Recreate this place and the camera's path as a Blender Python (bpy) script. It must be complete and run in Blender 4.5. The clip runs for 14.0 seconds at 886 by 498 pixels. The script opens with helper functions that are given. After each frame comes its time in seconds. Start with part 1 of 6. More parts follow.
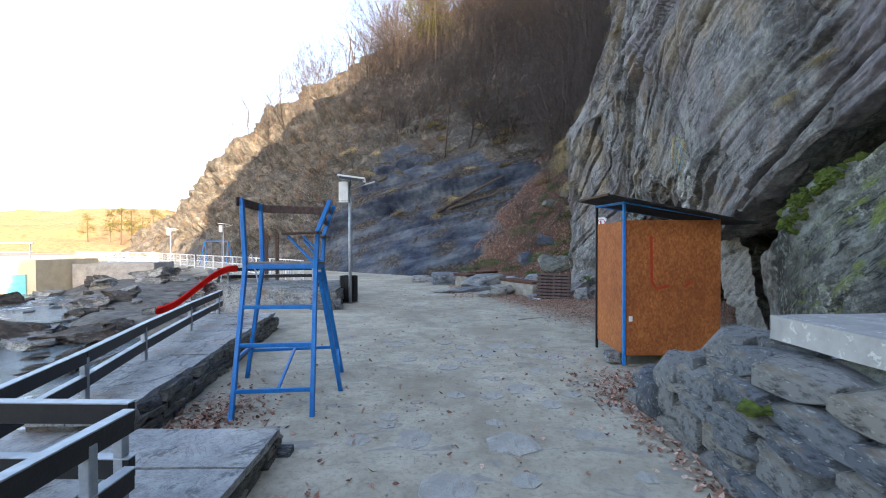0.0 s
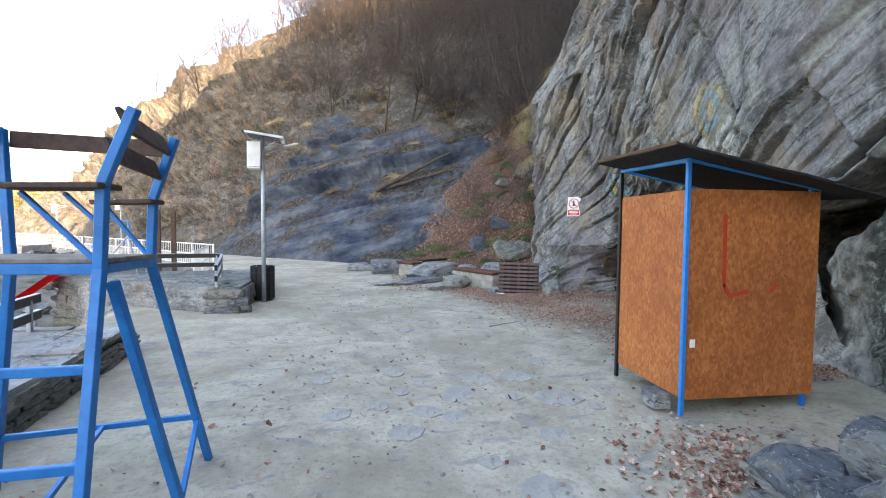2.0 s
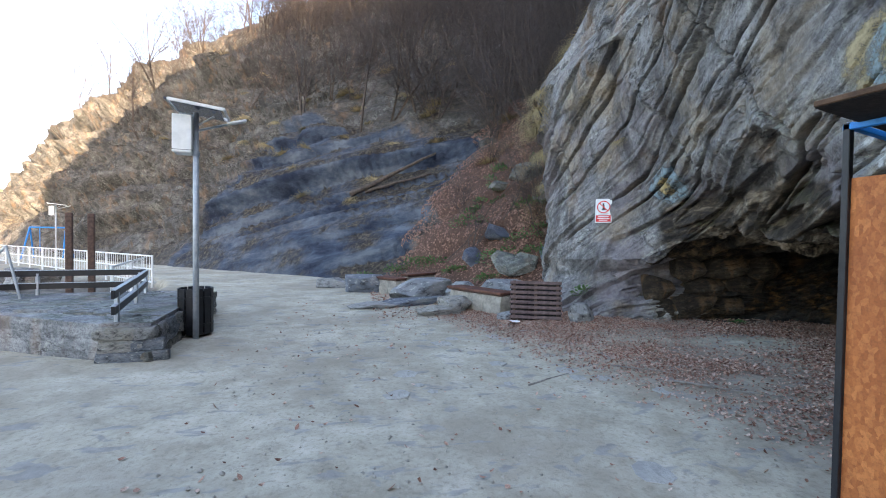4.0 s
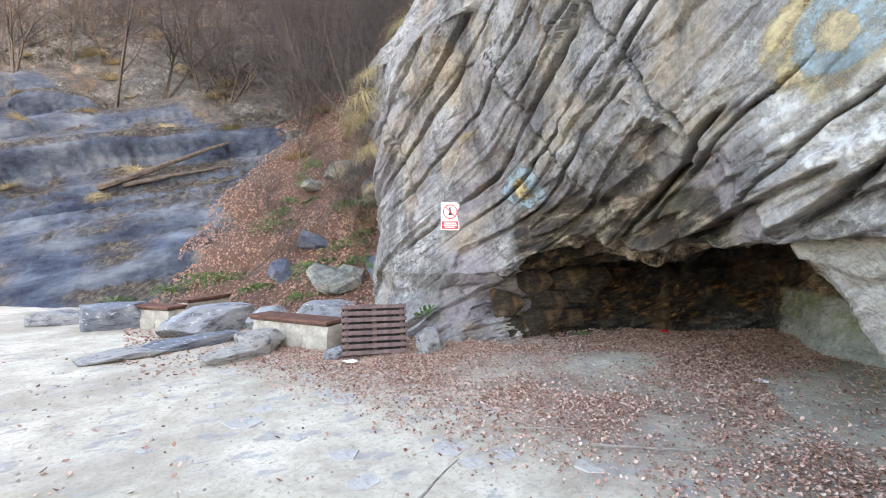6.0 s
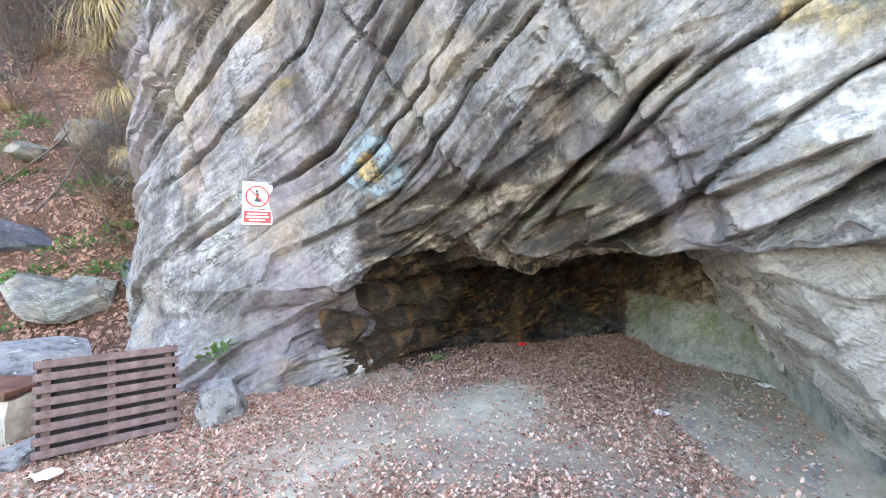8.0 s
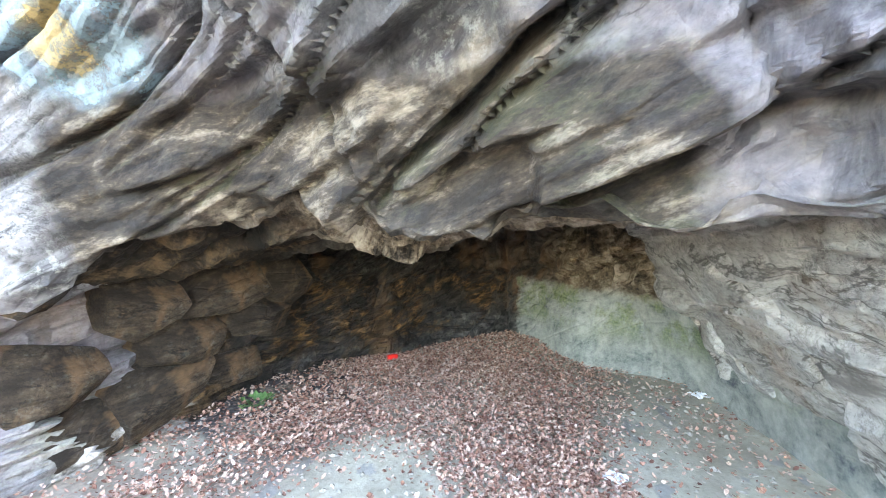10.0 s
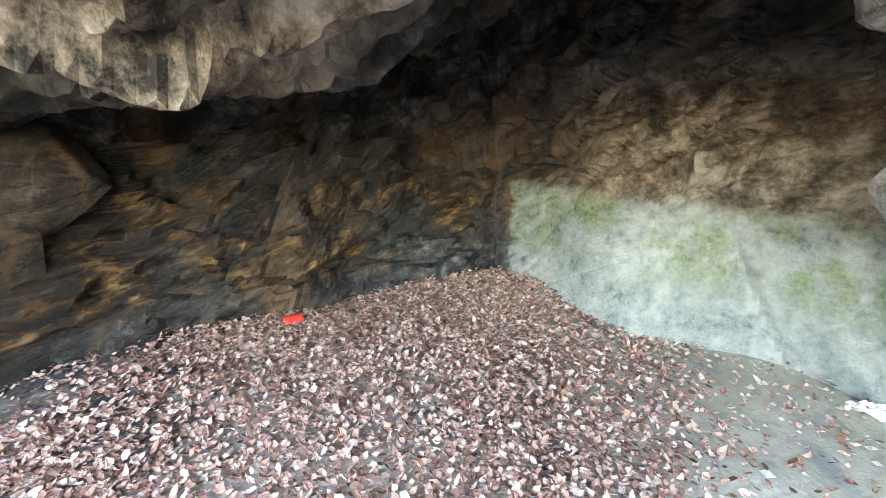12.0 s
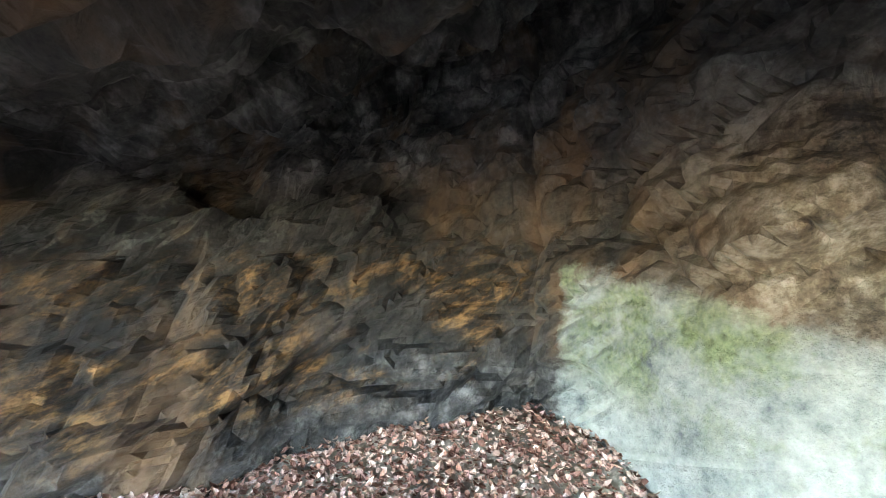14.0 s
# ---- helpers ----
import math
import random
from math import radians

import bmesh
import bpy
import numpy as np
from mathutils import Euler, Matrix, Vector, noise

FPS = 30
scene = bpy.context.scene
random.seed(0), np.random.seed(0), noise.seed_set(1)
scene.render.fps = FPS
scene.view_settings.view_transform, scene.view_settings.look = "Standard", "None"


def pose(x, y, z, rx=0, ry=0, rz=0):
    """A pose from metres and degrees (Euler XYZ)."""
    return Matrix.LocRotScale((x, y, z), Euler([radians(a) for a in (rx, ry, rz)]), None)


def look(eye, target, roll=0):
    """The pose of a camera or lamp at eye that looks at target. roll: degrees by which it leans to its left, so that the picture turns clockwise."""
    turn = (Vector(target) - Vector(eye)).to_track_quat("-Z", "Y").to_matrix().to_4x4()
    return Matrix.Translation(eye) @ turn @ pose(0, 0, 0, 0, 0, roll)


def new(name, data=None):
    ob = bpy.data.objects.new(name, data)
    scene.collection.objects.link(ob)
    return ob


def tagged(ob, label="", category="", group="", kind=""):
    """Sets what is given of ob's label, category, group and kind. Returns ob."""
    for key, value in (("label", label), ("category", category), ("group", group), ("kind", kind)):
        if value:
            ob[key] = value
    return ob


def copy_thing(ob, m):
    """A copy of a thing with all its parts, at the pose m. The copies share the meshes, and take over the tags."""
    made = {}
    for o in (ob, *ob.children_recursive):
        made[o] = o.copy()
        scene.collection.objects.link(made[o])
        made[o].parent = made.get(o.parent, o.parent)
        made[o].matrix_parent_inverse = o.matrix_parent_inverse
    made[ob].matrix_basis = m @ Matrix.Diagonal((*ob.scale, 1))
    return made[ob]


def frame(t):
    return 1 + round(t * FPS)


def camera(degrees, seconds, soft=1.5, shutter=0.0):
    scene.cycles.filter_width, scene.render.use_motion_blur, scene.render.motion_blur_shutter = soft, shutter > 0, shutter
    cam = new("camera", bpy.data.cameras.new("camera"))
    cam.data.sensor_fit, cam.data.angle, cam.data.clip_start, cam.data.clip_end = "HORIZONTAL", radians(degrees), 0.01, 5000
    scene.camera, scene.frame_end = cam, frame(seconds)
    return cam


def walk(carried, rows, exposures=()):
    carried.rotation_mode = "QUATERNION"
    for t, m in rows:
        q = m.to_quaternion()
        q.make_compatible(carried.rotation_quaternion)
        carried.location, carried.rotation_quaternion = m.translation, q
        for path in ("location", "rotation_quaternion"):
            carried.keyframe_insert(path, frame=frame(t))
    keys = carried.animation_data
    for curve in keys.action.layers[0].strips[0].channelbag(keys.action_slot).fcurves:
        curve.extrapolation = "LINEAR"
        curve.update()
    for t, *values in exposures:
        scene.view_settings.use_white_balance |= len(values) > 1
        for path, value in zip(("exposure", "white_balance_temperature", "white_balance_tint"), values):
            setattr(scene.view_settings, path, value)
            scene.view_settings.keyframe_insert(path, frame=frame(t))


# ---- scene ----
cam = camera(91.1, 14.0, soft=1.0)
METRES, EYE, TILT, LEAN, TURN = 15.0, 1.55, 0.0, 0.0, 0.0
ROWS = [
    (0.0, 0.0, 0.0, 0.0, -0.0, -0.56, 0.13),
    (0.5, -0.0036, 0.0397, 0.0014, -2.63, -1.33, 0.23),
    (1.0, -0.0042, 0.0819, 0.0012, -3.84, -2.87, 0.43),
    (1.5, -0.0082, 0.1203, 0.0003, -8.1, -1.82, -0.48),
    (2.0, -0.0090, 0.1633, -0.0025, -8.17, -2.63, -0.52),
    (4.5, -0.0171, 0.3623, -0.0036, -15.01, -0.57, -0.99),
    (5.0, -0.0167, 0.3968, -0.0039, -27.04, -0.31, -1.42),
    (5.5, -0.0089, 0.4287, -0.0017, -35.02, -0.26, -0.33),
    (6.0, 0.0081, 0.4616, 0.0018, -36.89, -0.25, -0.25),
    (6.5, 0.0265, 0.4931, 0.0032, -41.89, -0.28, -0.99),
    (7.0, 0.0472, 0.522, 0.0016, -42.77, -0.32, -0.58),
    (7.5, 0.0693, 0.5492, 0.0025, -48.64, -0.24, -0.58),
    (8.0, 0.0943, 0.5692, 0.0067, -60.61, -0.52, -0.42),
    (10.5, 0.2628, 0.6268, -0.0011, -80.79, -4.76, -0.55),
    (11.0, 0.3037, 0.6285, -0.01, -81.37, -8.79, -0.4),
    (11.5, 0.3411, 0.6252, -0.0168, -80.0, -12.62, -0.41),
    (12.0, 0.3754, 0.6255, -0.0216, -80.11, -13.91, -0.21),
    (12.5, 0.4021, 0.6239, -0.0261, -79.8, -15.0, 0.64),
    (13.0, 0.4274, 0.6202, -0.024, -76.9, -13.96, 0.35),
    (13.5, 0.4505, 0.624, -0.0216, -73.32, -8.28, -0.3),
    (14.0, 0.4726, 0.6261, -0.0192, -72.98, -7.21, -0.83),
]
EXPOSURES = [(t, e, k, 21 if 5 < t < 9 else 17 if t > 9 else 15) for t, e, k in ((0, 2.5, 7100), (2, 3.02, 7700), (4.5, 2.68, 6850), (5.0, 3.5, 7700), (5.5, 3.9, 8300), (6.5, 3.90, 8300), (8, 4.36, 7800), (10.5, 5.48, 7500), (12, 6.15, 7550), (13.5, 6.5, 7100), (14, 6.75, 7150))]
walk(cam, [(t, pose(0, 0, EYE, TILT, LEAN, TURN) @ pose(METRES * x, METRES * y, METRES * z, 90 + pitch, roll, yaw)) for t, x, y, z, yaw, pitch, roll in ROWS], EXPOSURES)

# ---- world and sun: low winter sun from behind, the gorge itself in shade ----
SUN_UP, SUN_FROM = 20.0, (0.32, -0.95)
world = bpy.data.worlds.new("sky")
scene.world = world
world.use_nodes = True
wt = world.node_tree
sky = wt.nodes.new("ShaderNodeTexSky")
sky.sky_type, sky.sun_disc = "NISHITA", False
sky.sun_elevation = radians(SUN_UP)
sky.sun_rotation = math.atan2(SUN_FROM[0], SUN_FROM[1])
sky.air_density, sky.dust_density, sky.ozone_density = 1.0, 1.5, 1.0
wt.links.new(sky.outputs[0], wt.nodes["Background"].inputs[0])
wt.nodes["Background"].inputs[1].default_value = 0.15
sun = new("sun", bpy.data.lights.new("sun", "SUN"))
sun.data.energy, sun.data.angle, sun.data.color = 4.0, radians(0.5), (1.0, 0.80, 0.55)
sun.matrix_world = look(Vector((SUN_FROM[0], SUN_FROM[1], math.tan(radians(SUN_UP)))) * 60, (0, 0, 0))

# ---- materials ----
class Nodes:
    """A node material under way: every call adds a node and returns its output."""

    def __init__(self, name):
        self.mat = bpy.data.materials.new(name)
        self.mat.use_nodes = True
        self.t = self.mat.node_tree
        self.b = self.t.nodes["Principled BSDF"]
        self.pos = self.t.nodes.new("ShaderNodeTexCoord").outputs["Object"]

    def put(self, socket, value):
        if isinstance(value, bpy.types.NodeSocket):
            self.t.links.new(value, socket)
        else:
            socket.default_value = value

    def stretch(self, scale, turn=(0, 0, 0)):
        n = self.t.nodes.new("ShaderNodeMapping")
        self.t.links.new(self.pos, n.inputs["Vector"])
        n.inputs["Rotation"].default_value = [radians(a) for a in turn]
        n.inputs["Scale"].default_value = scale
        return n.outputs[0]

    def tilted(self, scale, dip):
        """Coordinates turned by the dip of the beds, then stretched along them."""
        n = self.t.nodes.new("ShaderNodeMapping")
        n.vector_type = "TEXTURE"
        self.t.links.new(self.pos, n.inputs["Vector"])
        n.inputs["Rotation"].default_value = (radians(-dip), 0, 0)
        n.inputs["Scale"].default_value = [1 / k for k in scale]
        return n.outputs[0]

    def noise(self, scale, detail=4.0, rough=0.55, vec=None, warp=0.0):
        n = self.t.nodes.new("ShaderNodeTexNoise")
        self.t.links.new(vec or self.pos, n.inputs["Vector"])
        n.inputs["Scale"].default_value, n.inputs["Detail"].default_value = scale, detail
        n.inputs["Roughness"].default_value, n.inputs["Distortion"].default_value = rough, warp
        return n.outputs[0]

    def cells(self, scale, feature="F1", vec=None, out=0):
        n = self.t.nodes.new("ShaderNodeTexVoronoi")
        n.feature = feature
        self.t.links.new(vec or self.pos, n.inputs["Vector"])
        n.inputs["Scale"].default_value = scale
        return n.outputs[out]

    def ramp(self, fac, *stops):
        n = self.t.nodes.new("ShaderNodeValToRGB")
        self.put(n.inputs[0], fac)
        e = n.color_ramp.elements
        while len(e) < len(stops):
            e.new(0.5)
        for k, (p, c) in zip(e, stops):
            k.position = p
            k.color = (c, c, c, 1) if not isinstance(c, tuple) else (*c, 1)
        return n.outputs[0]

    def mix(self, fac, a, b, how="MIX"):
        n = self.t.nodes.new("ShaderNodeMix")
        n.data_type, n.blend_type = "RGBA", how
        self.put(n.inputs[0], fac)
        for s, v in ((n.inputs[6], a), (n.inputs[7], b)):
            self.put(s, (*v, 1) if isinstance(v, tuple) else v)
        return n.outputs[2]

    def maths(self, how, a, b=0.0):
        n = self.t.nodes.new("ShaderNodeMath")
        n.operation = how
        self.put(n.inputs[0], a), self.put(n.inputs[1], b)
        return n.outputs[0]

    def band(self, axis, lo, hi):
        """0 below lo, 1 above hi, along an axis of the place."""
        s = self.t.nodes.new("ShaderNodeSeparateXYZ")
        self.t.links.new(self.pos, s.inputs[0])
        n = self.t.nodes.new("ShaderNodeMapRange")
        n.interpolation_type = "SMOOTHSTEP"
        self.t.links.new(s.outputs["XYZ".index(axis)], n.inputs[0])
        n.inputs[1].default_value, n.inputs[2].default_value = lo, hi
        return n.outputs[0]

    def up(self, lo=0.4, hi=0.8):
        g = self.t.nodes.new("ShaderNodeNewGeometry")
        s = self.t.nodes.new("ShaderNodeSeparateXYZ")
        self.t.links.new(g.outputs["Normal"], s.inputs[0])
        n = self.t.nodes.new("ShaderNodeMapRange")
        self.t.links.new(s.outputs[2], n.inputs[0])
        n.inputs[1].default_value, n.inputs[2].default_value = lo, hi
        return n.outputs[0]

    def each(self):
        return self.t.nodes.new("ShaderNodeObjectInfo").outputs["Random"]

    def island(self):
        return self.t.nodes.new("ShaderNodeNewGeometry").outputs["Random Per Island"]

    def done(self, colour, rough=0.9, height=None, strength=0.5, distance=0.02, metal=0.0, spec=0.3):
        self.put(self.b.inputs["Base Color"], (*colour, 1) if isinstance(colour, tuple) else colour)
        self.put(self.b.inputs["Roughness"], rough)
        self.put(self.b.inputs["Metallic"], metal)
        self.b.inputs["Specular IOR Level"].default_value = spec
        if height is not None:
            n = self.t.nodes.new("ShaderNodeBump")
            n.inputs["Strength"].default_value, n.inputs["Distance"].default_value = strength, distance
            self.t.links.new(height, n.inputs["Height"])
            self.t.links.new(n.outputs[0], self.b.inputs["Normal"])
        return self.mat


def rock(name, dark, mid, pale, lichen=0.4, stain=0.3, moss=0.0, zone=None, moss_to=None, rough=0.85, layer=9.0, relief=0.07, dip=33):
    """Layered schist: bedding, patches, painted crack shade, lichen specks, rusty runs, moss on what faces up."""
    n = Nodes(name)
    tilt = n.tilted((0.3, 0.22, 1.0), dip)
    big = n.noise(0.7, 5, 0.6)
    beds = n.noise(layer, 5, 0.65, tilt, 0.4)
    fine = n.noise(30, 6, 0.8)
    grain = n.noise(layer * 2.2, 6, 0.7, tilt, 0.6)
    c = n.ramp(n.mix(0.4, n.mix(0.35, big, beds), n.mix(0.5, n.noise(4.0, 6, 0.7), grain)), (0.36, dark), (0.47, mid), (0.62, pale))
    c = n.mix(n.ramp(fine, (0.36, 0.55), (0.50, 0.0)), c, dark, "MIX")
    # thin dark lines painted for the shade that open cracks would hold
    crack_shade = n.ramp(n.noise(2.2, 8, 0.75, None, 1.2), (0.485, 0.0), (0.5, 1.0), (0.515, 0.0))
    c = n.mix(n.maths("MULTIPLY", crack_shade, 0.6), c, dark)
    # the same crack shade painted in long strokes along the bedding
    seam_shade = n.ramp(n.noise(1.5, 7, 0.62, n.tilted((0.7, 0.4, 1.3), dip), 0.5), (0.483, 0.0), (0.497, 1.0), (0.503, 1.0), (0.517, 0.0))
    c = n.mix(n.maths("MULTIPLY", n.maths("MULTIPLY", seam_shade, n.ramp(n.noise(0.9, 3), (0.42, 0.0), (0.52, 1.0))), 0.85), c, dark)
    # darker blots drawn out along the bedding
    dark_blots = n.ramp(n.noise(2.4, 6, 0.7, n.tilted((0.6, 0.45, 1.0), dip), 0.3), (0.36, 0.85), (0.47, 0.0))
    c = n.mix(dark_blots, c, tuple(0.6 * k + 0.4 * m for k, m in zip(dark, mid)))
    spots = n.ramp(n.noise(11, 5, 0.75), (0.52, 0.0), (0.62, 1.0))
    patch = n.ramp(n.noise(1.3, 3, 0.6), (0.42, 0.0), (0.6, 1.0))
    c = n.mix(n.maths("MULTIPLY", n.maths("MULTIPLY", spots, patch), lichen), c, (0.50, 0.52, 0.46))
    runs = n.stretch((1.6, 1.6, 0.35))
    rust = n.ramp(n.noise(1.1, 4, 0.6, runs), (0.53, 0.0), (0.68, 1.0))
    c = n.mix(n.maths("MULTIPLY", rust, stain), c, (0.30, 0.17, 0.08))
    if zone:
        c = zone(n, c)
    if moss:
        m = n.maths("MULTIPLY", n.ramp(n.noise(1.8, 5, 0.7), (0.48, 0.0), (0.56, 1.0)), n.up(0.05, 0.55))
        if moss_to:
            m = n.maths("MULTIPLY", m, n.maths("SUBTRACT", 1.0, n.band("Y", moss_to - 0.8, moss_to)))
        c = n.mix(n.maths("MULTIPLY", m, moss), c, n.ramp(n.noise(60, 2), (0.3, (0.07, 0.11, 0.015)), (0.7, (0.22, 0.26, 0.045))))
    h = n.mix(0.3, n.mix(0.5, n.noise(7, 6, 0.7), n.mix(0.5, beds, grain)), fine)
    cr = n.ramp(n.cells(2.3, "DISTANCE_TO_EDGE", n.tilted((0.6, 0.35, 1.2), dip)), (0.0, 0.0), (0.05, 1.0))
    h = n.mix(0.25, h, cr, "MULTIPLY")
    return n.done(c, rough, h, 1.0, relief)


def cliff_zone(n, c):
    # violet slabs, pale patches, and a green film over the rock beyond the booth
    v = n.ramp(n.noise(0.55, 4, 0.55), (0.48, 0.0), (0.60, 0.75))
    c = n.mix(v, c, n.ramp(n.noise(12, 4, 0.6), (0.3, (0.12, 0.105, 0.12)), (0.7, (0.27, 0.24, 0.25))))
    p = n.ramp(n.noise(0.9, 5, 0.7), (0.56, 0.0), (0.66, 1.0))
    c = n.mix(n.maths("MULTIPLY", p, 0.7), c, n.ramp(n.noise(25, 4, 0.7), (0.35, (0.20, 0.20, 0.185)), (0.65, (0.42, 0.42, 0.395))))
    w = n.ramp(n.noise(0.8, 5, 0.65, n.tilted((0.7, 0.6, 1.0), 33)), (0.54, 0.0), (0.66, 0.75))
    c = n.mix(w, c, n.ramp(n.noise(14, 5, 0.7), (0.35, (0.17, 0.135, 0.095)), (0.65, (0.40, 0.335, 0.25))))
    k = n.ramp(n.noise(1.5, 6, 0.7, n.stretch((1.3, 1.3, 0.3)), 0.2), (0.52, 0.0), (0.64, 0.8))
    c = n.mix(k, c, n.ramp(n.noise(20, 4, 0.7), (0.35, (0.03, 0.029, 0.031)), (0.7, (0.12, 0.115, 0.115))))
    # brown weathering on the flaky brow over the cave, darkened for the shade beneath it
    b = n.maths("MULTIPLY", n.maths("SUBTRACT", 1.0, n.band("Z", 1.9, 2.7)), n.maths("MULTIPLY", n.band("Y", 8.2, 9.0), n.maths("SUBTRACT", 1.0, n.band("Y", 11.4, 12.2))))
    b = n.ramp(n.mix(0.4, b, n.noise(1.6, 5, 0.7)), (0.50, 0.0), (0.62, 0.9))
    c = n.mix(b, c, n.ramp(n.noise(4.0, 6, 0.75, n.tilted((0.5, 0.5, 1.4), 20)), (0.42, (0.012, 0.009, 0.007)), (0.53, (0.065, 0.049, 0.034)), (0.67, (0.34, 0.285, 0.215))))
    return c


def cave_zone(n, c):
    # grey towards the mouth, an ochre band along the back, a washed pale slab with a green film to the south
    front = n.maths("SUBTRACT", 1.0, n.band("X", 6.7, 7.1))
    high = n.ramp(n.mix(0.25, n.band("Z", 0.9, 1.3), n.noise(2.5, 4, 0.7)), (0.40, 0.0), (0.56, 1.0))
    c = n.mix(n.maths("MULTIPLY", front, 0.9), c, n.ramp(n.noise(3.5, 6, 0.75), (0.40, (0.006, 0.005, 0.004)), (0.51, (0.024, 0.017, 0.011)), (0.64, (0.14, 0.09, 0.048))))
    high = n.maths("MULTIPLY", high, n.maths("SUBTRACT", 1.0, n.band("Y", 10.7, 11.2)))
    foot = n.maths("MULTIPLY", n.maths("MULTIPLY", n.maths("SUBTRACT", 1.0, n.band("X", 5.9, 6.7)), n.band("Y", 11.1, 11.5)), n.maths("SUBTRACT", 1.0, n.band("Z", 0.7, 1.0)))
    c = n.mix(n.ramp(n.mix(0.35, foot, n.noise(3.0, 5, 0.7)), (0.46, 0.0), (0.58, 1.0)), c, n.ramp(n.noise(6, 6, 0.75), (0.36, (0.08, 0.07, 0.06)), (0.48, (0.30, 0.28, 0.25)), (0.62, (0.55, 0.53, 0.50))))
    # roof near the mouth painted pale for the daylight that reaches it
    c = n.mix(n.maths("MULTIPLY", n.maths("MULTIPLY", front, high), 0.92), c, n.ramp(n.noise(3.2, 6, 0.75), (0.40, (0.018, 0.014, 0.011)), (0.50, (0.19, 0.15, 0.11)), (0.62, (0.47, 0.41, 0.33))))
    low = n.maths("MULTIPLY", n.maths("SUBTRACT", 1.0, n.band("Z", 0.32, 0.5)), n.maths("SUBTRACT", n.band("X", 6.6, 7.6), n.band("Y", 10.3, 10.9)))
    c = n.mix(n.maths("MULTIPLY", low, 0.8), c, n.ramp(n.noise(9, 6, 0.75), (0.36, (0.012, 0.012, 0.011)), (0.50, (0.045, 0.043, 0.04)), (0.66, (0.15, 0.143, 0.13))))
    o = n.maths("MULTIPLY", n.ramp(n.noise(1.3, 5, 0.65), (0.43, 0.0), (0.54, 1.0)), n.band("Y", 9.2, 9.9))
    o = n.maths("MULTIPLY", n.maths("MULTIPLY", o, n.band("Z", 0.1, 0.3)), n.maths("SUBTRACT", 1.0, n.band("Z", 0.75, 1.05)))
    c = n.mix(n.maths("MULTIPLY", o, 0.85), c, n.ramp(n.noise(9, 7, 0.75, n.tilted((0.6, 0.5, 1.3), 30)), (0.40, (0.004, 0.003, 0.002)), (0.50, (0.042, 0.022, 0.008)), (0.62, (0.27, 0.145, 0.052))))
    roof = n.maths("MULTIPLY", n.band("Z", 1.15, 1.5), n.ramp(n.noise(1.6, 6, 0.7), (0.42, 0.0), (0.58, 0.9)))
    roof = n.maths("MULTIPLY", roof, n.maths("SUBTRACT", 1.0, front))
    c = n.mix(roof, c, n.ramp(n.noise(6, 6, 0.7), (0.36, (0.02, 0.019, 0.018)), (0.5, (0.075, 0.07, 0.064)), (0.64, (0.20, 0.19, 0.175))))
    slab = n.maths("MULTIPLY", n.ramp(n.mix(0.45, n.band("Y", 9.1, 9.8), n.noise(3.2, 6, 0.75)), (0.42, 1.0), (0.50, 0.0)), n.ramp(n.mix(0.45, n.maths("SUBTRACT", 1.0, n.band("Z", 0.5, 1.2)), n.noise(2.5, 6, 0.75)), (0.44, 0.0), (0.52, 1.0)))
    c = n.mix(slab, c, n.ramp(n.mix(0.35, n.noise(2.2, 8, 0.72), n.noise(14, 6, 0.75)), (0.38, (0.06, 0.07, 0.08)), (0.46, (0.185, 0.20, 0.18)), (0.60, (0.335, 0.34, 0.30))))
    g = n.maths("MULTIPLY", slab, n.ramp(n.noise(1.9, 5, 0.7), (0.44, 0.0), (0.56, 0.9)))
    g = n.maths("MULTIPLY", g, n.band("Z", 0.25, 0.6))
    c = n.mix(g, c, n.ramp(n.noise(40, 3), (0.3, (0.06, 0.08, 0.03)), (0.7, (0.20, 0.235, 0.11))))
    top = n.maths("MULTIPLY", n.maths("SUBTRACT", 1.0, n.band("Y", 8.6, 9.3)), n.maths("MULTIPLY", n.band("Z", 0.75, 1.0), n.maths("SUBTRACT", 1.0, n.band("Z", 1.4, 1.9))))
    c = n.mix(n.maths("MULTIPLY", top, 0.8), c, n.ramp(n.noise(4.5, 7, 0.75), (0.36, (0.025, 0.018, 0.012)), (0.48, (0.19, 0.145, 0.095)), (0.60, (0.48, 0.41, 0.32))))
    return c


def hill_zone(n, c):
    # blue-black wet slabs, leaf fall in the gully, dry grass on the gentler ground
    def flag(name):
        a = n.t.nodes.new("ShaderNodeAttribute")
        a.attribute_name = name
        return n.ramp(n.mix(0.35, a.outputs["Fac"], n.noise(1.2, 5, 0.7)), (0.42, 0.0), (0.52, 1.0))
    streak = n.noise(0.8, 7, 0.68, n.tilted((0.5, 0.35, 1.3), 24), 0.2)
    c = n.mix(flag("wet"), c, n.ramp(streak, (0.38, (0.014, 0.020, 0.038)), (0.5, (0.048, 0.064, 0.092)), (0.64, (0.13, 0.15, 0.175))))
    d = n.maths("MULTIPLY", n.ramp(n.noise(0.35, 5, 0.65), (0.40, 0.0), (0.56, 1.0)), n.up(0.35, 0.62))
    c = n.mix(d, c, n.ramp(n.noise(5, 5, 0.7), (0.36, (0.014, 0.011, 0.009)), (0.50, (0.045, 0.036, 0.028)), (0.66, (0.135, 0.11, 0.072))))
    c = n.mix(flag("leafy"), c, n.ramp(n.noise(18, 4, 0.7), (0.3, (0.045, 0.025, 0.017)), (0.7, (0.16, 0.088, 0.06))))
    return c


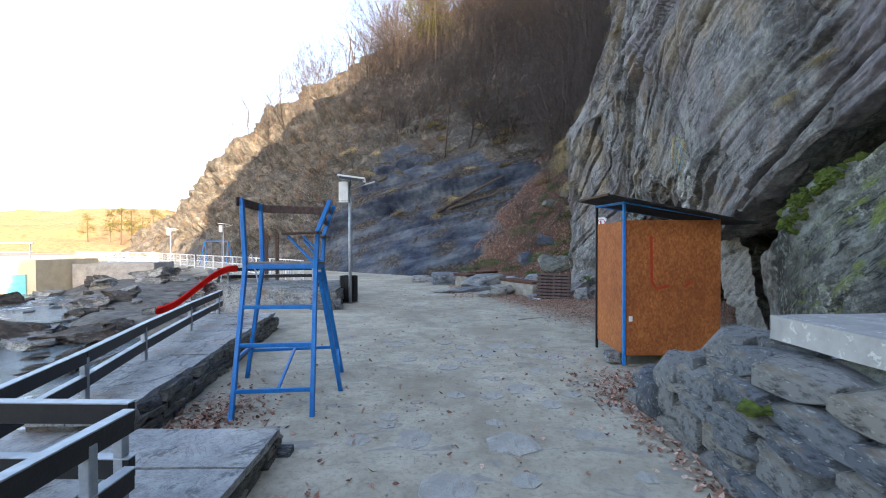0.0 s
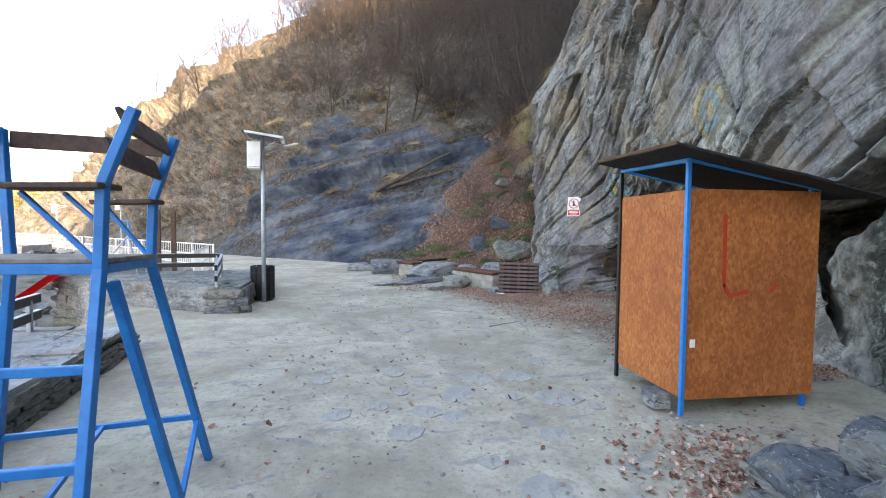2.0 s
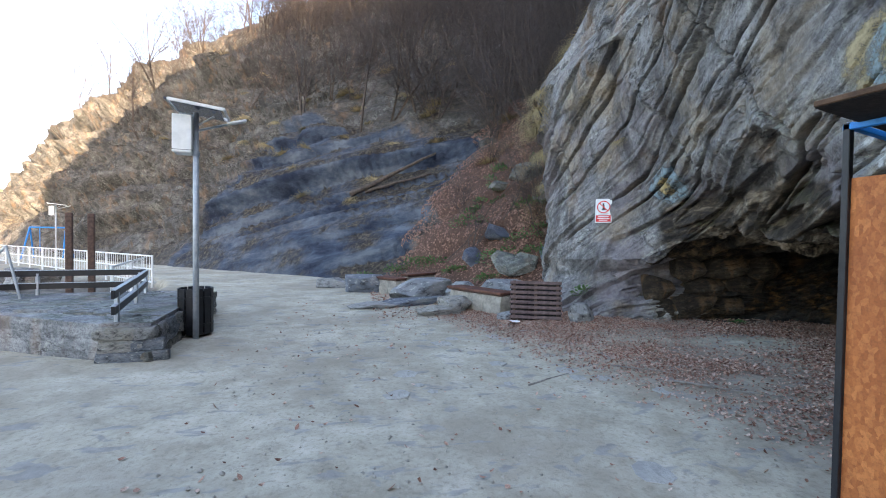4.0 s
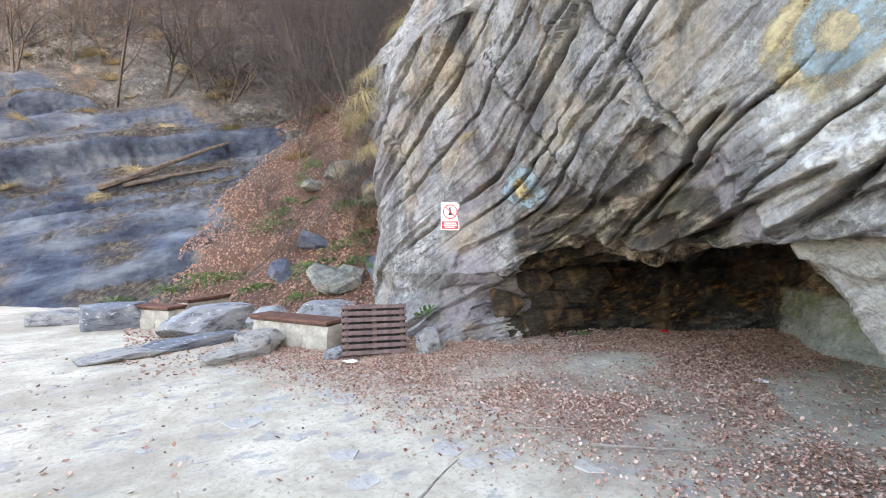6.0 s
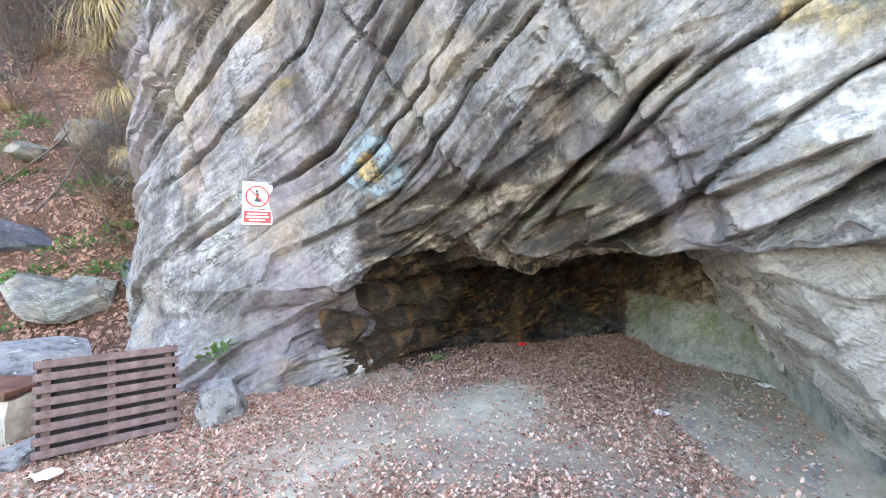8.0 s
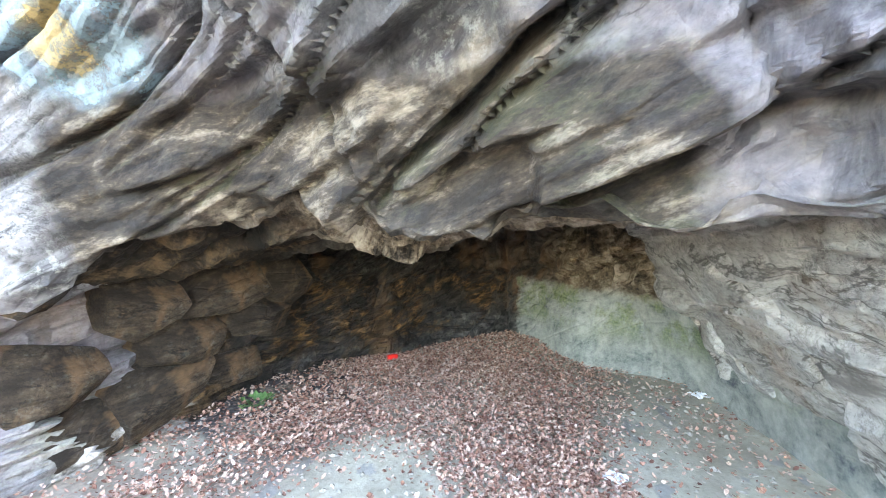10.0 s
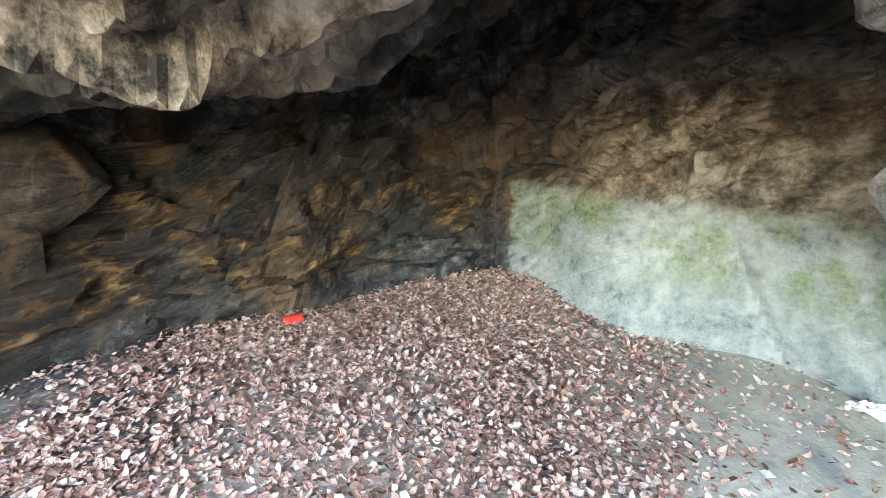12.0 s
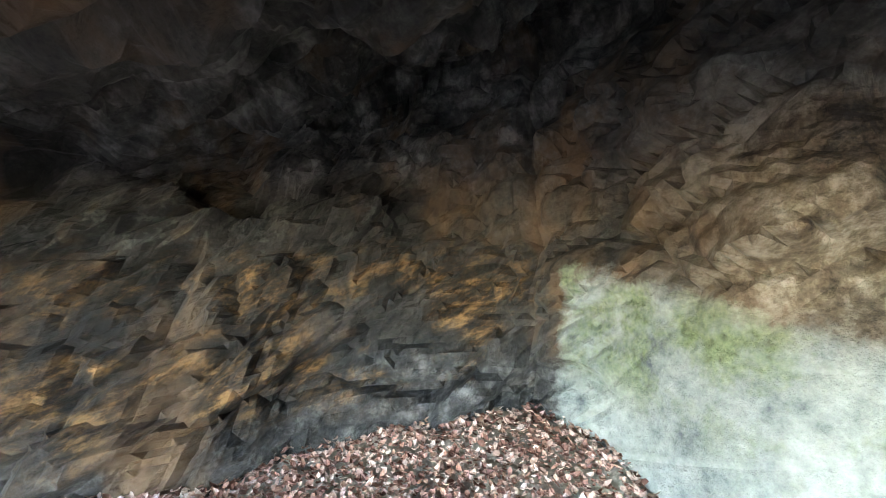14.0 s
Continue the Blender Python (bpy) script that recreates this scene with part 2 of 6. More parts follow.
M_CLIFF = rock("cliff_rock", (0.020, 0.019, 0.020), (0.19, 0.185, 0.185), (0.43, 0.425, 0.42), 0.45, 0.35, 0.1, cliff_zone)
# near-black base: the darkness inside the cave is put into the rock colour
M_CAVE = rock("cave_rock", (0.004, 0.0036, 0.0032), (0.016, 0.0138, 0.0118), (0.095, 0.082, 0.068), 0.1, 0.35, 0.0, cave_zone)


def foot_zone(n, c):
    # clean beige-grey rock towards the cave
    k = n.ramp(n.mix(0.25, n.band("Y", 5.4, 6.8), n.noise(2.0, 5, 0.7)), (0.42, 0.0), (0.58, 1.0))
    return n.mix(k, c, n.ramp(n.noise(5.5, 7, 0.75), (0.36, (0.10, 0.095, 0.085)), (0.48, (0.27, 0.26, 0.235)), (0.62, (0.46, 0.45, 0.415))))


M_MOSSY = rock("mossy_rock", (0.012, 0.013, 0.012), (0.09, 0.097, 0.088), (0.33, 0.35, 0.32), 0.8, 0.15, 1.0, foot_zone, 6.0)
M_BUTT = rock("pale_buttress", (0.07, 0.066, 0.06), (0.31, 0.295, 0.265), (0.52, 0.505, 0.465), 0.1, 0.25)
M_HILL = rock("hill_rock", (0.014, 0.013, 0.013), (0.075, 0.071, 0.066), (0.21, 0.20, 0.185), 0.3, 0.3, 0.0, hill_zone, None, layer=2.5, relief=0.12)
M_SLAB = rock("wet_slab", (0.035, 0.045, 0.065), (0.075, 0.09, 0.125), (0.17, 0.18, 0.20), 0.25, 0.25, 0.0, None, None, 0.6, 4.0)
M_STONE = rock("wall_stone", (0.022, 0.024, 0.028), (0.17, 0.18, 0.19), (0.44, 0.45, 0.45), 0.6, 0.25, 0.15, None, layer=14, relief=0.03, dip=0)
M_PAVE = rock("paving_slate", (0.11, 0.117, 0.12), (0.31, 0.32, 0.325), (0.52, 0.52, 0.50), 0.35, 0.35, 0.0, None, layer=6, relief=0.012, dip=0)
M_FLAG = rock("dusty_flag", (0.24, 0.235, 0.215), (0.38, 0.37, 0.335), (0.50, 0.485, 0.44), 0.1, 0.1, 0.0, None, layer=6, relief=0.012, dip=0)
# darker stone for terrace sides and gully rocks
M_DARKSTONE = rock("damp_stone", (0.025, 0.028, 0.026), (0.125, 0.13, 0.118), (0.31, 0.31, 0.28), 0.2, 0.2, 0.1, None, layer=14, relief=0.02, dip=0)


def ground_mat():
    n = Nodes("trodden_earth")
    c = n.ramp(n.mix(0.5, n.noise(1.1, 6, 0.65), n.noise(3.7, 6, 0.7)), (0.36, (0.30, 0.27, 0.205)), (0.5, (0.43, 0.395, 0.31)), (0.64, (0.54, 0.505, 0.415)))
    c = n.mix(n.ramp(n.noise(22, 5, 0.7), (0.34, 0.5), (0.50, 0.0)), c, (0.19, 0.168, 0.13))
    slate = n.ramp(n.noise(2.6, 4, 0.55, n.stretch((1.0, 2.0, 1.0), (0, 0, 25)), 0.5), (0.58, 0.0), (0.63, 1.0))
    c = n.mix(n.ramp(n.noise(0.35, 5, 0.7), (0.45, 0.0), (0.60, 0.6)), c, (0.27, 0.235, 0.18))
    c = n.mix(n.maths("MULTIPLY", slate, 0.65), c, n.ramp(n.noise(9, 4), (0.3, (0.17, 0.175, 0.175)), (0.7, (0.33, 0.33, 0.315))))
    # humus where leaves gather along the foot of the cliff and in the cave
    damp = n.maths("MULTIPLY", n.band("X", 2.2, 4.2), n.band("Y", 6.0, 7.5))
    bare = n.maths("SUBTRACT", n.band("X", 4.7, 5.3), n.maths("MULTIPLY", n.band("X", 6.2, 6.7), n.band("Y", 8.7, 9.3)))
    bare = n.maths("MULTIPLY", bare, n.maths("SUBTRACT", 1.0, n.band("Y", 10.6, 11.0)))
    damp = n.maths("MULTIPLY", damp, n.maths("SUBTRACT", 1.0, bare))
    damp = n.maths("MULTIPLY", damp, n.ramp(n.noise(0.8, 4, 0.6), (0.40, 0.0), (0.52, 1.0)))
    c = n.mix(n.maths("MULTIPLY", damp, 0.6), c, n.ramp(n.noise(30, 4, 0.7), (0.3, (0.11, 0.08, 0.062)), (0.7, (0.32, 0.245, 0.195))))
    # blue-black soil on the north side of the cave floor
    black_soil = n.maths("MULTIPLY", n.maths("MULTIPLY", n.band("X", 5.5, 6.3), n.band("Y", 10.4, 11.1)), n.ramp(n.noise(1.4, 5, 0.7), (0.40, 0.0), (0.52, 0.9)))
    c = n.mix(black_soil, c, n.ramp(n.noise(24, 5, 0.7), (0.36, (0.022, 0.021, 0.025)), (0.68, (0.13, 0.125, 0.13))))
    bank = n.maths("SUBTRACT", 1.0, n.band("Z", -0.5, -0.15))
    c = n.mix(bank, c, n.ramp(n.noise(1.7, 6, 0.7), (0.3, (0.05, 0.048, 0.045)), (0.7, (0.21, 0.20, 0.18))))
    h = n.mix(0.4, n.noise(4, 6, 0.65), n.noise(45, 4, 0.7))
    return n.done(c, 0.95, h, 0.5, 0.02, spec=0.12)


M_GROUND = ground_mat()


def plain(name, a, b, scale=8.0, rough=0.6, metal=0.0, bump=0.15, stretch=None, spec=0.3, speck=None):
    n = Nodes(name)
    v = n.stretch(stretch) if stretch else None
    f = n.noise(scale, 5, 0.65, v)
    c = n.ramp(f, (0.3, a), (0.7, b))
    if speck:
        c = n.mix(n.ramp(n.noise(scale * 5, 3, 0.7), (0.60, 0.0), (0.66, 1.0)), c, speck)
    return n.done(c, rough, n.noise(scale * 4, 4, 0.6, v), bump, 0.01, metal, spec)


M_BLUE = plain("blue_paint", (0.001, 0.135, 0.42), (0.003, 0.22, 0.60), 9, 0.45, 0, 0.2, None, 0.35, (0.02, 0.19, 0.55))
M_OLDWOOD = plain("weathered_wood", (0.05, 0.032, 0.026), (0.13, 0.085, 0.07), 14, 0.85, 0, 0.5, (1, 1, 1))
M_GREYWOOD = plain("grey_board", (0.13, 0.115, 0.10), (0.30, 0.27, 0.24), 10, 0.85, 0, 0.4)
M_BLACK = plain("black_paint", (0.006, 0.007, 0.010), (0.016, 0.017, 0.021), 12, 0.45, 0, 0.2, None, 0.4)
M_PALESTEEL = plain("grey_steel", (0.26, 0.30, 0.34), (0.42, 0.46, 0.50), 10, 0.5, 0.3, 0.15)
M_WHITE = plain("white_paint", (0.62, 0.63, 0.62), (0.78, 0.79, 0.78), 6, 0.5, 0, 0.1)
M_SOLAR = plain("solar_glass", (0.012, 0.014, 0.03), (0.02, 0.024, 0.05), 20, 0.2, 0, 0.0, None, 0.6)
M_FELT = plain("roof_felt", (0.010, 0.010, 0.011), (0.03, 0.028, 0.028), 20, 0.9, 0, 0.4)
M_RUSTBOARD = plain("rusty_edge", (0.05, 0.028, 0.018), (0.13, 0.075, 0.045), 14, 0.9, 0, 0.4)
M_RED = plain("red_plastic", (0.62, 0.018, 0.012), (0.80, 0.035, 0.02), 4, 0.4, 0, 0.05, None, 0.4)
M_CONC = plain("concrete", (0.24, 0.24, 0.23), (0.42, 0.41, 0.39), 3, 0.9, 0, 0.35, None, 0.2, (0.5, 0.5, 0.48))
M_YELLOWCONC = plain("rendered_wall", (0.46, 0.40, 0.28), (0.62, 0.55, 0.40), 2, 0.9)
M_BARK = plain("bark", (0.045, 0.035, 0.03), (0.12, 0.095, 0.08), 6, 0.95, 0, 0.4)
M_TWIG = plain("twigs", (0.035, 0.029, 0.029), (0.105, 0.088, 0.083), 3, 0.95, 0, 0.1)
M_WARMTWIG = plain("dry_twigs", (0.12, 0.085, 0.05), (0.27, 0.19, 0.11), 3, 0.95, 0, 0.1)
M_STRAW = plain("dry_grass", (0.22, 0.17, 0.085), (0.42, 0.34, 0.19), 5, 0.9, 0, 0.1)
M_PINE = plain("pine_needles", (0.035, 0.05, 0.012), (0.12, 0.125, 0.03), 3, 0.85, 0, 0.1)
M_IVY = plain("green_leaf", (0.035, 0.085, 0.025), (0.10, 0.19, 0.06), 6, 0.55, 0, 0.1)
M_MOSS = plain("moss", (0.035, 0.06, 0.012), (0.12, 0.155, 0.03), 30, 1.0, 0, 0.8)
M_PAPER = plain("paper", (0.66, 0.66, 0.66), (0.82, 0.82, 0.82), 20, 0.8)


def osb_mat():
    n = Nodes("chipboard")
    ch = n.cells(48, "F1", n.stretch((1.0, 1.0, 0.55), (20, 15, 0)), 1)
    s = n.t.nodes.new("ShaderNodeSeparateColor")
    n.t.links.new(ch, s.inputs[0])
    c = n.ramp(s.outputs[0], (0.0, (0.33, 0.10, 0.028)), (0.5, (0.42, 0.135, 0.04)), (1.0, (0.54, 0.19, 0.06)))
    c = n.mix(n.ramp(n.noise(1.6, 5, 0.6), (0.36, 0.5), (0.6, 0.0)), c, (0.20, 0.05, 0.018))
    c = n.mix(n.ramp(n.noise(70, 3, 0.7), (0.35, 0.35), (0.55, 0.0)), c, (0.14, 0.05, 0.02))
    return n.done(c, 0.6, s.outputs[1], 0.15, 0.006, spec=0.25)


M_OSB = osb_mat()


def leaf_mat():
    n = Nodes("dead_leaves")
    c = n.ramp(n.island(), (0.0, (0.11, 0.048, 0.034)), (0.3, (0.32, 0.16, 0.112)), (0.66, (0.50, 0.32, 0.24)), (0.95, (0.62, 0.47, 0.38)))
    c = n.mix(n.ramp(n.noise(90, 2), (0.4, 0.4), (0.6, 0.0)), c, (0.09, 0.045, 0.03))
    return n.done(c, 0.8, spec=0.25)


M_LEAF = leaf_mat()


def block_mat():
    """Split schist blocks: each its own grey, with lichen spots, rusty edges and a broken skin."""
    n = Nodes("split_block")
    c = n.ramp(n.each(), (0.0, (0.15, 0.17, 0.20)), (0.4, (0.25, 0.27, 0.29)), (0.75, (0.32, 0.32, 0.31)), (1.0, (0.37, 0.35, 0.30)))
    c = n.mix(n.ramp(n.noise(3.5, 7, 0.72), (0.36, 0.85), (0.50, 0.0)), c, (0.045, 0.047, 0.05))
    c = n.mix(n.ramp(n.noise(2.2, 5, 0.65), (0.52, 0.0), (0.66, 0.6)), c, (0.40, 0.41, 0.40))
    c = n.mix(n.ramp(n.noise(9, 3, 0.6), (0.62, 0.0), (0.67, 0.8)), c, (0.52, 0.54, 0.50))
    c = n.mix(n.ramp(n.noise(1.6, 4, 0.6), (0.58, 0.0), (0.70, 0.5)), c, (0.26, 0.18, 0.10))
    h = n.mix(0.4, n.noise(4, 7, 0.75), n.noise(18, 5, 0.7))
    return n.done(c, 0.9, h, 0.9, 0.12)


M_BLOCK = block_mat()
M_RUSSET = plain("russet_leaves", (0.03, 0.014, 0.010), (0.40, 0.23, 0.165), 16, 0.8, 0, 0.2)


def water_mat():
    n = Nodes("river_water")
    foam = n.ramp(n.noise(2.0, 7, 0.75, n.stretch((1, 0.5, 1), (0, 0, 30))), (0.47, 0.0), (0.58, 1.0))
    foam = n.maths("MULTIPLY", foam, n.ramp(n.noise(0.12, 2), (0.45, 0.1), (0.6, 1.0)))
    c = n.mix(foam, (0.05, 0.075, 0.085), (0.70, 0.74, 0.76))
    return n.done(c, n.ramp(foam, (0, 0.08), (1, 0.7)), n.noise(3.5, 6, 0.7), 0.8, 0.12, spec=0.5)


M_WATER = water_mat()


# ---- shape tools ----
def rnd(ix, iy, iz, seed):
    h = (ix.astype(np.int64) * 374761393 + iy.astype(np.int64) * 668265263 + iz.astype(np.int64) * 1442695041 + seed * 974634777) & 0xFFFFFFFF
    h = ((h ^ (h >> 13)) * 1274126177) & 0xFFFFFFFF
    h = ((h ^ (h >> 15)) * 2246822519) & 0xFFFFFFFF
    return ((h ^ (h >> 16)) & 0xFFFFFF) / float(0xFFFFFF)


def vnoise(x, y, z, seed=0):
    """Smooth value noise from -1 to 1."""
    fx, fy, fz = np.floor(x), np.floor(y), np.floor(z)
    u, v, w = x - fx, y - fy, z - fz
    u, v, w = (k * k * (3 - 2 * k) for k in (u, v, w))
    total = 0.0
    for a in (0, 1):
        for b in (0, 1):
            for c in (0, 1):
                total = total + rnd(fx + a, fy + b, fz + c, seed) * (u if a else 1 - u) * (v if b else 1 - v) * (w if c else 1 - w)
    return total * 2 - 1


def fbm(x, y, z, octaves=4, seed=0):
    total, amp = 0.0, 1.0
    for k in range(octaves):
        total = total + amp * vnoise(x * 2 ** k + 7.3 * k, y * 2 ** k, z * 2 ** k, seed + k)
        amp *= 0.5
    return total / 1.9


def curve(s, *knots):
    """A smooth line through (s, value) knots."""
    a = np.array(knots, float)
    ks, kv = a[:, 0], a[:, 1]
    m = np.gradient(kv, ks)
    s = np.clip(s, ks[0], ks[-1])
    i = np.clip(np.searchsorted(ks, s) - 1, 0, len(ks) - 2)
    d = ks[i + 1] - ks[i]
    t = (s - ks[i]) / d
    k = 0.5
    return ((2 * t ** 3 - 3 * t ** 2 + 1) * kv[i] + k * (t ** 3 - 2 * t ** 2 + t) * d * m[i] + (-2 * t ** 3 + 3 * t ** 2) * kv[i + 1] + k * (t ** 3 - t ** 2) * d * m[i + 1])


def step(x, lo, hi):
    t = np.clip((x - lo) / (hi - lo), 0, 1)
    return t * t * (3 - 2 * t)


def beds(x, y, z, thick, along, seed, dip=0.62, deep=0.5):
    """Broken bedding: each bed, and each block along it, stands out by its own amount."""
    q = (z + dip * y) / math.hypot(1, dip) + 0.35 * thick * fbm(x / thick / 4, y / thick / 4, z / thick / 4, 2, seed)
    r = (y - dip * z) / math.hypot(1, dip) + 0.6 * thick * fbm(x / thick / 3, y / thick / 3, z / thick / 3, 2, seed + 9)
    c = np.floor(q / thick)
    f = q / thick - c
    t = step(f, 0.0, min(0.5, 0.055 / thick))

    def stand(c):
        p = r / along + rnd(c, c * 0, c * 0, seed) * 7
        b = np.floor(p)
        k = step(p - b, 0.0, min(0.5, 0.055 / along))
        return rnd(c, b, c * 0, seed + 3) * k + rnd(c, b - 1, c * 0, seed + 3) * (1 - k) - 0.5
    e = stand(c)
    crack = np.exp(-((f - 0.06) / 0.07) ** 2) * (e > -0.15)
    return (stand(c - 1) - 0.35) * (1 - t) + (e + 0.7 * (0.5 - f)) * t - deep * crack


def facets(x, y, z, size, seed, dip=0.62, stretch=2.0):
    """Broken faces: each cell of a cracked block leans its own way."""
    k = math.hypot(1, dip)
    q, r = (z + dip * y) / k / size, (y - dip * z) / k / size / stretch
    p = x / size / 1.3
    bi, bj, bk = np.floor(p), np.floor(q), np.floor(r)
    best, edge = np.full(x.shape, 1e9), np.full(x.shape, 1e9)
    lean, other = np.zeros(x.shape), np.zeros(x.shape)
    for a in (-1, 0, 1):
        for b in (-1, 0, 1):
            for c in (-1, 0, 1):
                i, j, l = bi + a, bj + b, bk + c
                dx, dy, dz = p - i - rnd(i, j, l, seed), q - j - rnd(i, j, l, seed + 1), r - l - rnd(i, j, l, seed + 2)
                d = dx * dx + dy * dy + dz * dz
                v = dy * (rnd(i, j, l, seed + 3) - 0.5) * 2 + dz * (rnd(i, j, l, seed + 4) - 0.5) * 2 + (rnd(i, j, l, seed + 5) - 0.5) * 0.9
                near, second = d < best, (d >= best) & (d < edge)
                edge = np.where(near, best, np.where(second, d, edge))
                other = np.where(near, lean, np.where(second, v, other))
                lean = np.where(near, v, lean)
                best = np.where(near, d, best)
    gap = np.sqrt(edge) - np.sqrt(best)
    w = 0.5 + 0.5 * step(gap, 0.0, max(0.08, 0.05 / size))
    return lean * w + other * (1 - w) - 0.45 * np.exp(-(gap / 0.07) ** 2)


def seams(x, y, z, gap, seed, dip=0.7, width=0.04):
    """Long open joints that follow the bedding and die out along it."""
    k = math.hypot(1, dip)
    q = (z + dip * y) / k + 0.16 * fbm(x * 0.8, y * 0.8, z * 0.8, 4, seed)
    c = np.floor(q / gap)
    d = (q / gap - c - 0.3 - 0.4 * rnd(c, c * 0, c * 0, seed)) * gap
    r = (y - dip * z) / k
    live = step(vnoise(r * 0.45 + 3.7 * c, c, x * 0.2, seed + 5), -0.1, 0.25)
    return live * np.exp(-(d / width) ** 2)


def grid_mesh(name, X, Y, Z, mat, smooth=True):
    n, m = X.shape
    me = bpy.data.meshes.new(name)
    idx = np.arange(n * m).reshape(n, m)
    quads = np.stack([idx[:-1, :-1], idx[1:, :-1], idx[1:, 1:], idx[:-1, 1:]], -1).reshape(-1, 4)
    me.from_pydata(np.stack([X, Y, Z], -1).reshape(-1, 3).tolist(), [], quads.tolist())
    if smooth:
        me.polygons.foreach_set("use_smooth", np.ones(len(me.polygons), bool))
    me.materials.append(mat)
    me.update()
    return me


def soften(h, times):
    """Rounds the steps of a relief over a cell or two."""
    for _ in range(times):
        p = np.pad(h, 1, mode="edge")
        h = (4 * h + 2 * (p[:-2, 1:-1] + p[2:, 1:-1] + p[1:-1, :-2] + p[1:-1, 2:]) + p[:-2, :-2] + p[2:, 2:] + p[:-2, 2:] + p[2:, :-2]) / 16
    return h


def grid_normals(X, Y, Z):
    P = np.stack([X, Y, Z], -1)
    a, b = np.gradient(P, axis=0), np.gradient(P, axis=1)
    n = np.cross(a, b)
    return n / (np.linalg.norm(n, axis=-1, keepdims=True) + 1e-9)


def flip(me):
    me.flip_normals()
    return me


def part(name, bm, mat, parent=None, label="", smooth=False):
    """Links a bmesh as one mesh object under a thing or a part."""
    me = bpy.data.meshes.new(name)
    bm.to_mesh(me)
    bm.free()
    me.materials.append(mat)
    if smooth:
        me.polygons.foreach_set("use_smooth", np.ones(len(me.polygons), bool))
    ob = new(name, me)
    if parent is not None:
        ob.parent = parent
    if label:
        tagged(ob, label)
    return ob


def thing(name, m, label, category, group="", kind=""):
    ob = new(name)
    ob.matrix_world = m
    ob.empty_display_size = 0.2
    return tagged(ob, label, category, group, kind)


def bevelled(bm, w=0.004, seg=1):
    bmesh.ops.bevel(bm, geom=bm.edges[:], offset=w, segments=seg, profile=0.6, affect="EDGES")
    return bm


def box(sx, sy, sz, at=(0, 0, 0), m=None, bevel=0.004):
    """A bevelled box with its middle at a place."""
    bm = bmesh.new()
    bmesh.ops.create_cube(bm, size=1)
    bmesh.ops.scale(bm, vec=(sx, sy, sz), verts=bm.verts)
    if bevel:
        bevelled(bm, min(bevel, 0.3 * min(sx, sy, sz)))
    if m is not None:
        bm.transform(m)
    bmesh.ops.translate(bm, vec=at, verts=bm.verts)
    return bm


def bar(a, b, w, h=None, bevel=0.004, up=(0, 0, 1)):
    """A straight bar of section w x h from a to b."""
    a, b = Vector(a), Vector(b)
    d = (b - a).normalized()
    side = d.cross(Vector(up))
    if side.length < 0.01:
        side = Vector((1, 0, 0))
    side.normalize()
    top = side.cross(d)
    m = Matrix.Translation((a + b) / 2) @ Matrix((side, d, top)).transposed().to_4x4()
    bm = box(w, (b - a).length, h or w, bevel=bevel)
    bm.transform(m)
    return bm


def rod(a, b, r, r2=None, sides=12, cap=True):
    a, b = Vector(a), Vector(b)
    bm = bmesh.new()
    bmesh.ops.create_cone(bm, cap_ends=cap, segments=sides, radius1=r, radius2=r if r2 is None else r2, depth=(b - a).length)
    bm.transform(Matrix.Translation((a + b) / 2) @ (b - a).to_track_quat("Z", "Y").to_matrix().to_4x4())
    return bm


def joined(*bms):
    out = bmesh.new()
    for b in bms:
        me = bpy.data.meshes.new("t")
        b.to_mesh(me)
        b.free()
        out.from_mesh(me)
        bpy.data.meshes.remove(me)
    return out


def lump(sx, sy, sz, seed, cuts=3, rough=0.25, flat=0.0):
    """A broken stone: a cube cut fine, pulled about and chipped."""
    bm = bmesh.new()
    bmesh.ops.create_cube(bm, size=1)
    bmesh.ops.subdivide_edges(bm, edges=bm.edges[:], cuts=cuts, use_grid_fill=True)
    for v in bm.verts:
        p = v.co.copy()
        s = p * 2
        k = 1 - 0.13 * (s.length - 1) ** 2
        d = noise.noise_vector(p * 1.3 + Vector((seed * 3.1, seed, 0))) * rough + noise.noise_vector(p * 4 + Vector((0, seed * 2.7, seed))) * rough * 0.35
        v.co = p * k + d * 0.5
    bmesh.ops.scale(bm, vec=(sx, sy, sz), verts=bm.verts)
    bmesh.ops.recalc_face_normals(bm, faces=bm.faces)
    return bm


def block(seed, cuts=9, depth=(0.50, 0.72)):
    """A quarried stone of unit size: a cube whose edges and corners are split away along flat planes."""
    q = random.Random(seed)
    bm = bmesh.new()
    bmesh.ops.create_cube(bm, size=1.08)
    for _ in range(cuts):
        d = Vector((q.uniform(-1, 1), q.uniform(-1, 1), q.uniform(-1, 1))).normalized()
        cut = bmesh.ops.bisect_plane(bm, geom=bm.verts[:] + bm.edges[:] + bm.faces[:], plane_co=d * q.uniform(*depth), plane_no=d, clear_outer=True)
        rim = [e for e in cut["geom_cut"] if isinstance(e, bmesh.types.BMEdge)]
        if len(rim) > 2:
            bmesh.ops.edgenet_fill(bm, edges=rim)
    bmesh.ops.recalc_face_normals(bm, faces=bm.faces)
    bevelled(bm, 0.02)
    return bm


# ---- the ground, one sheet to the horizon ----
def edge_x(y):
    """The brink of the terrace and, further on, of the promenade over the river."""
    return curve(y, (-60, -3.2), (3.4, -3.2), (8.4, -4.6), (12, -5.2), (20, -6.0), (33, -19), (45, -31), (58, -60), (80, -75))


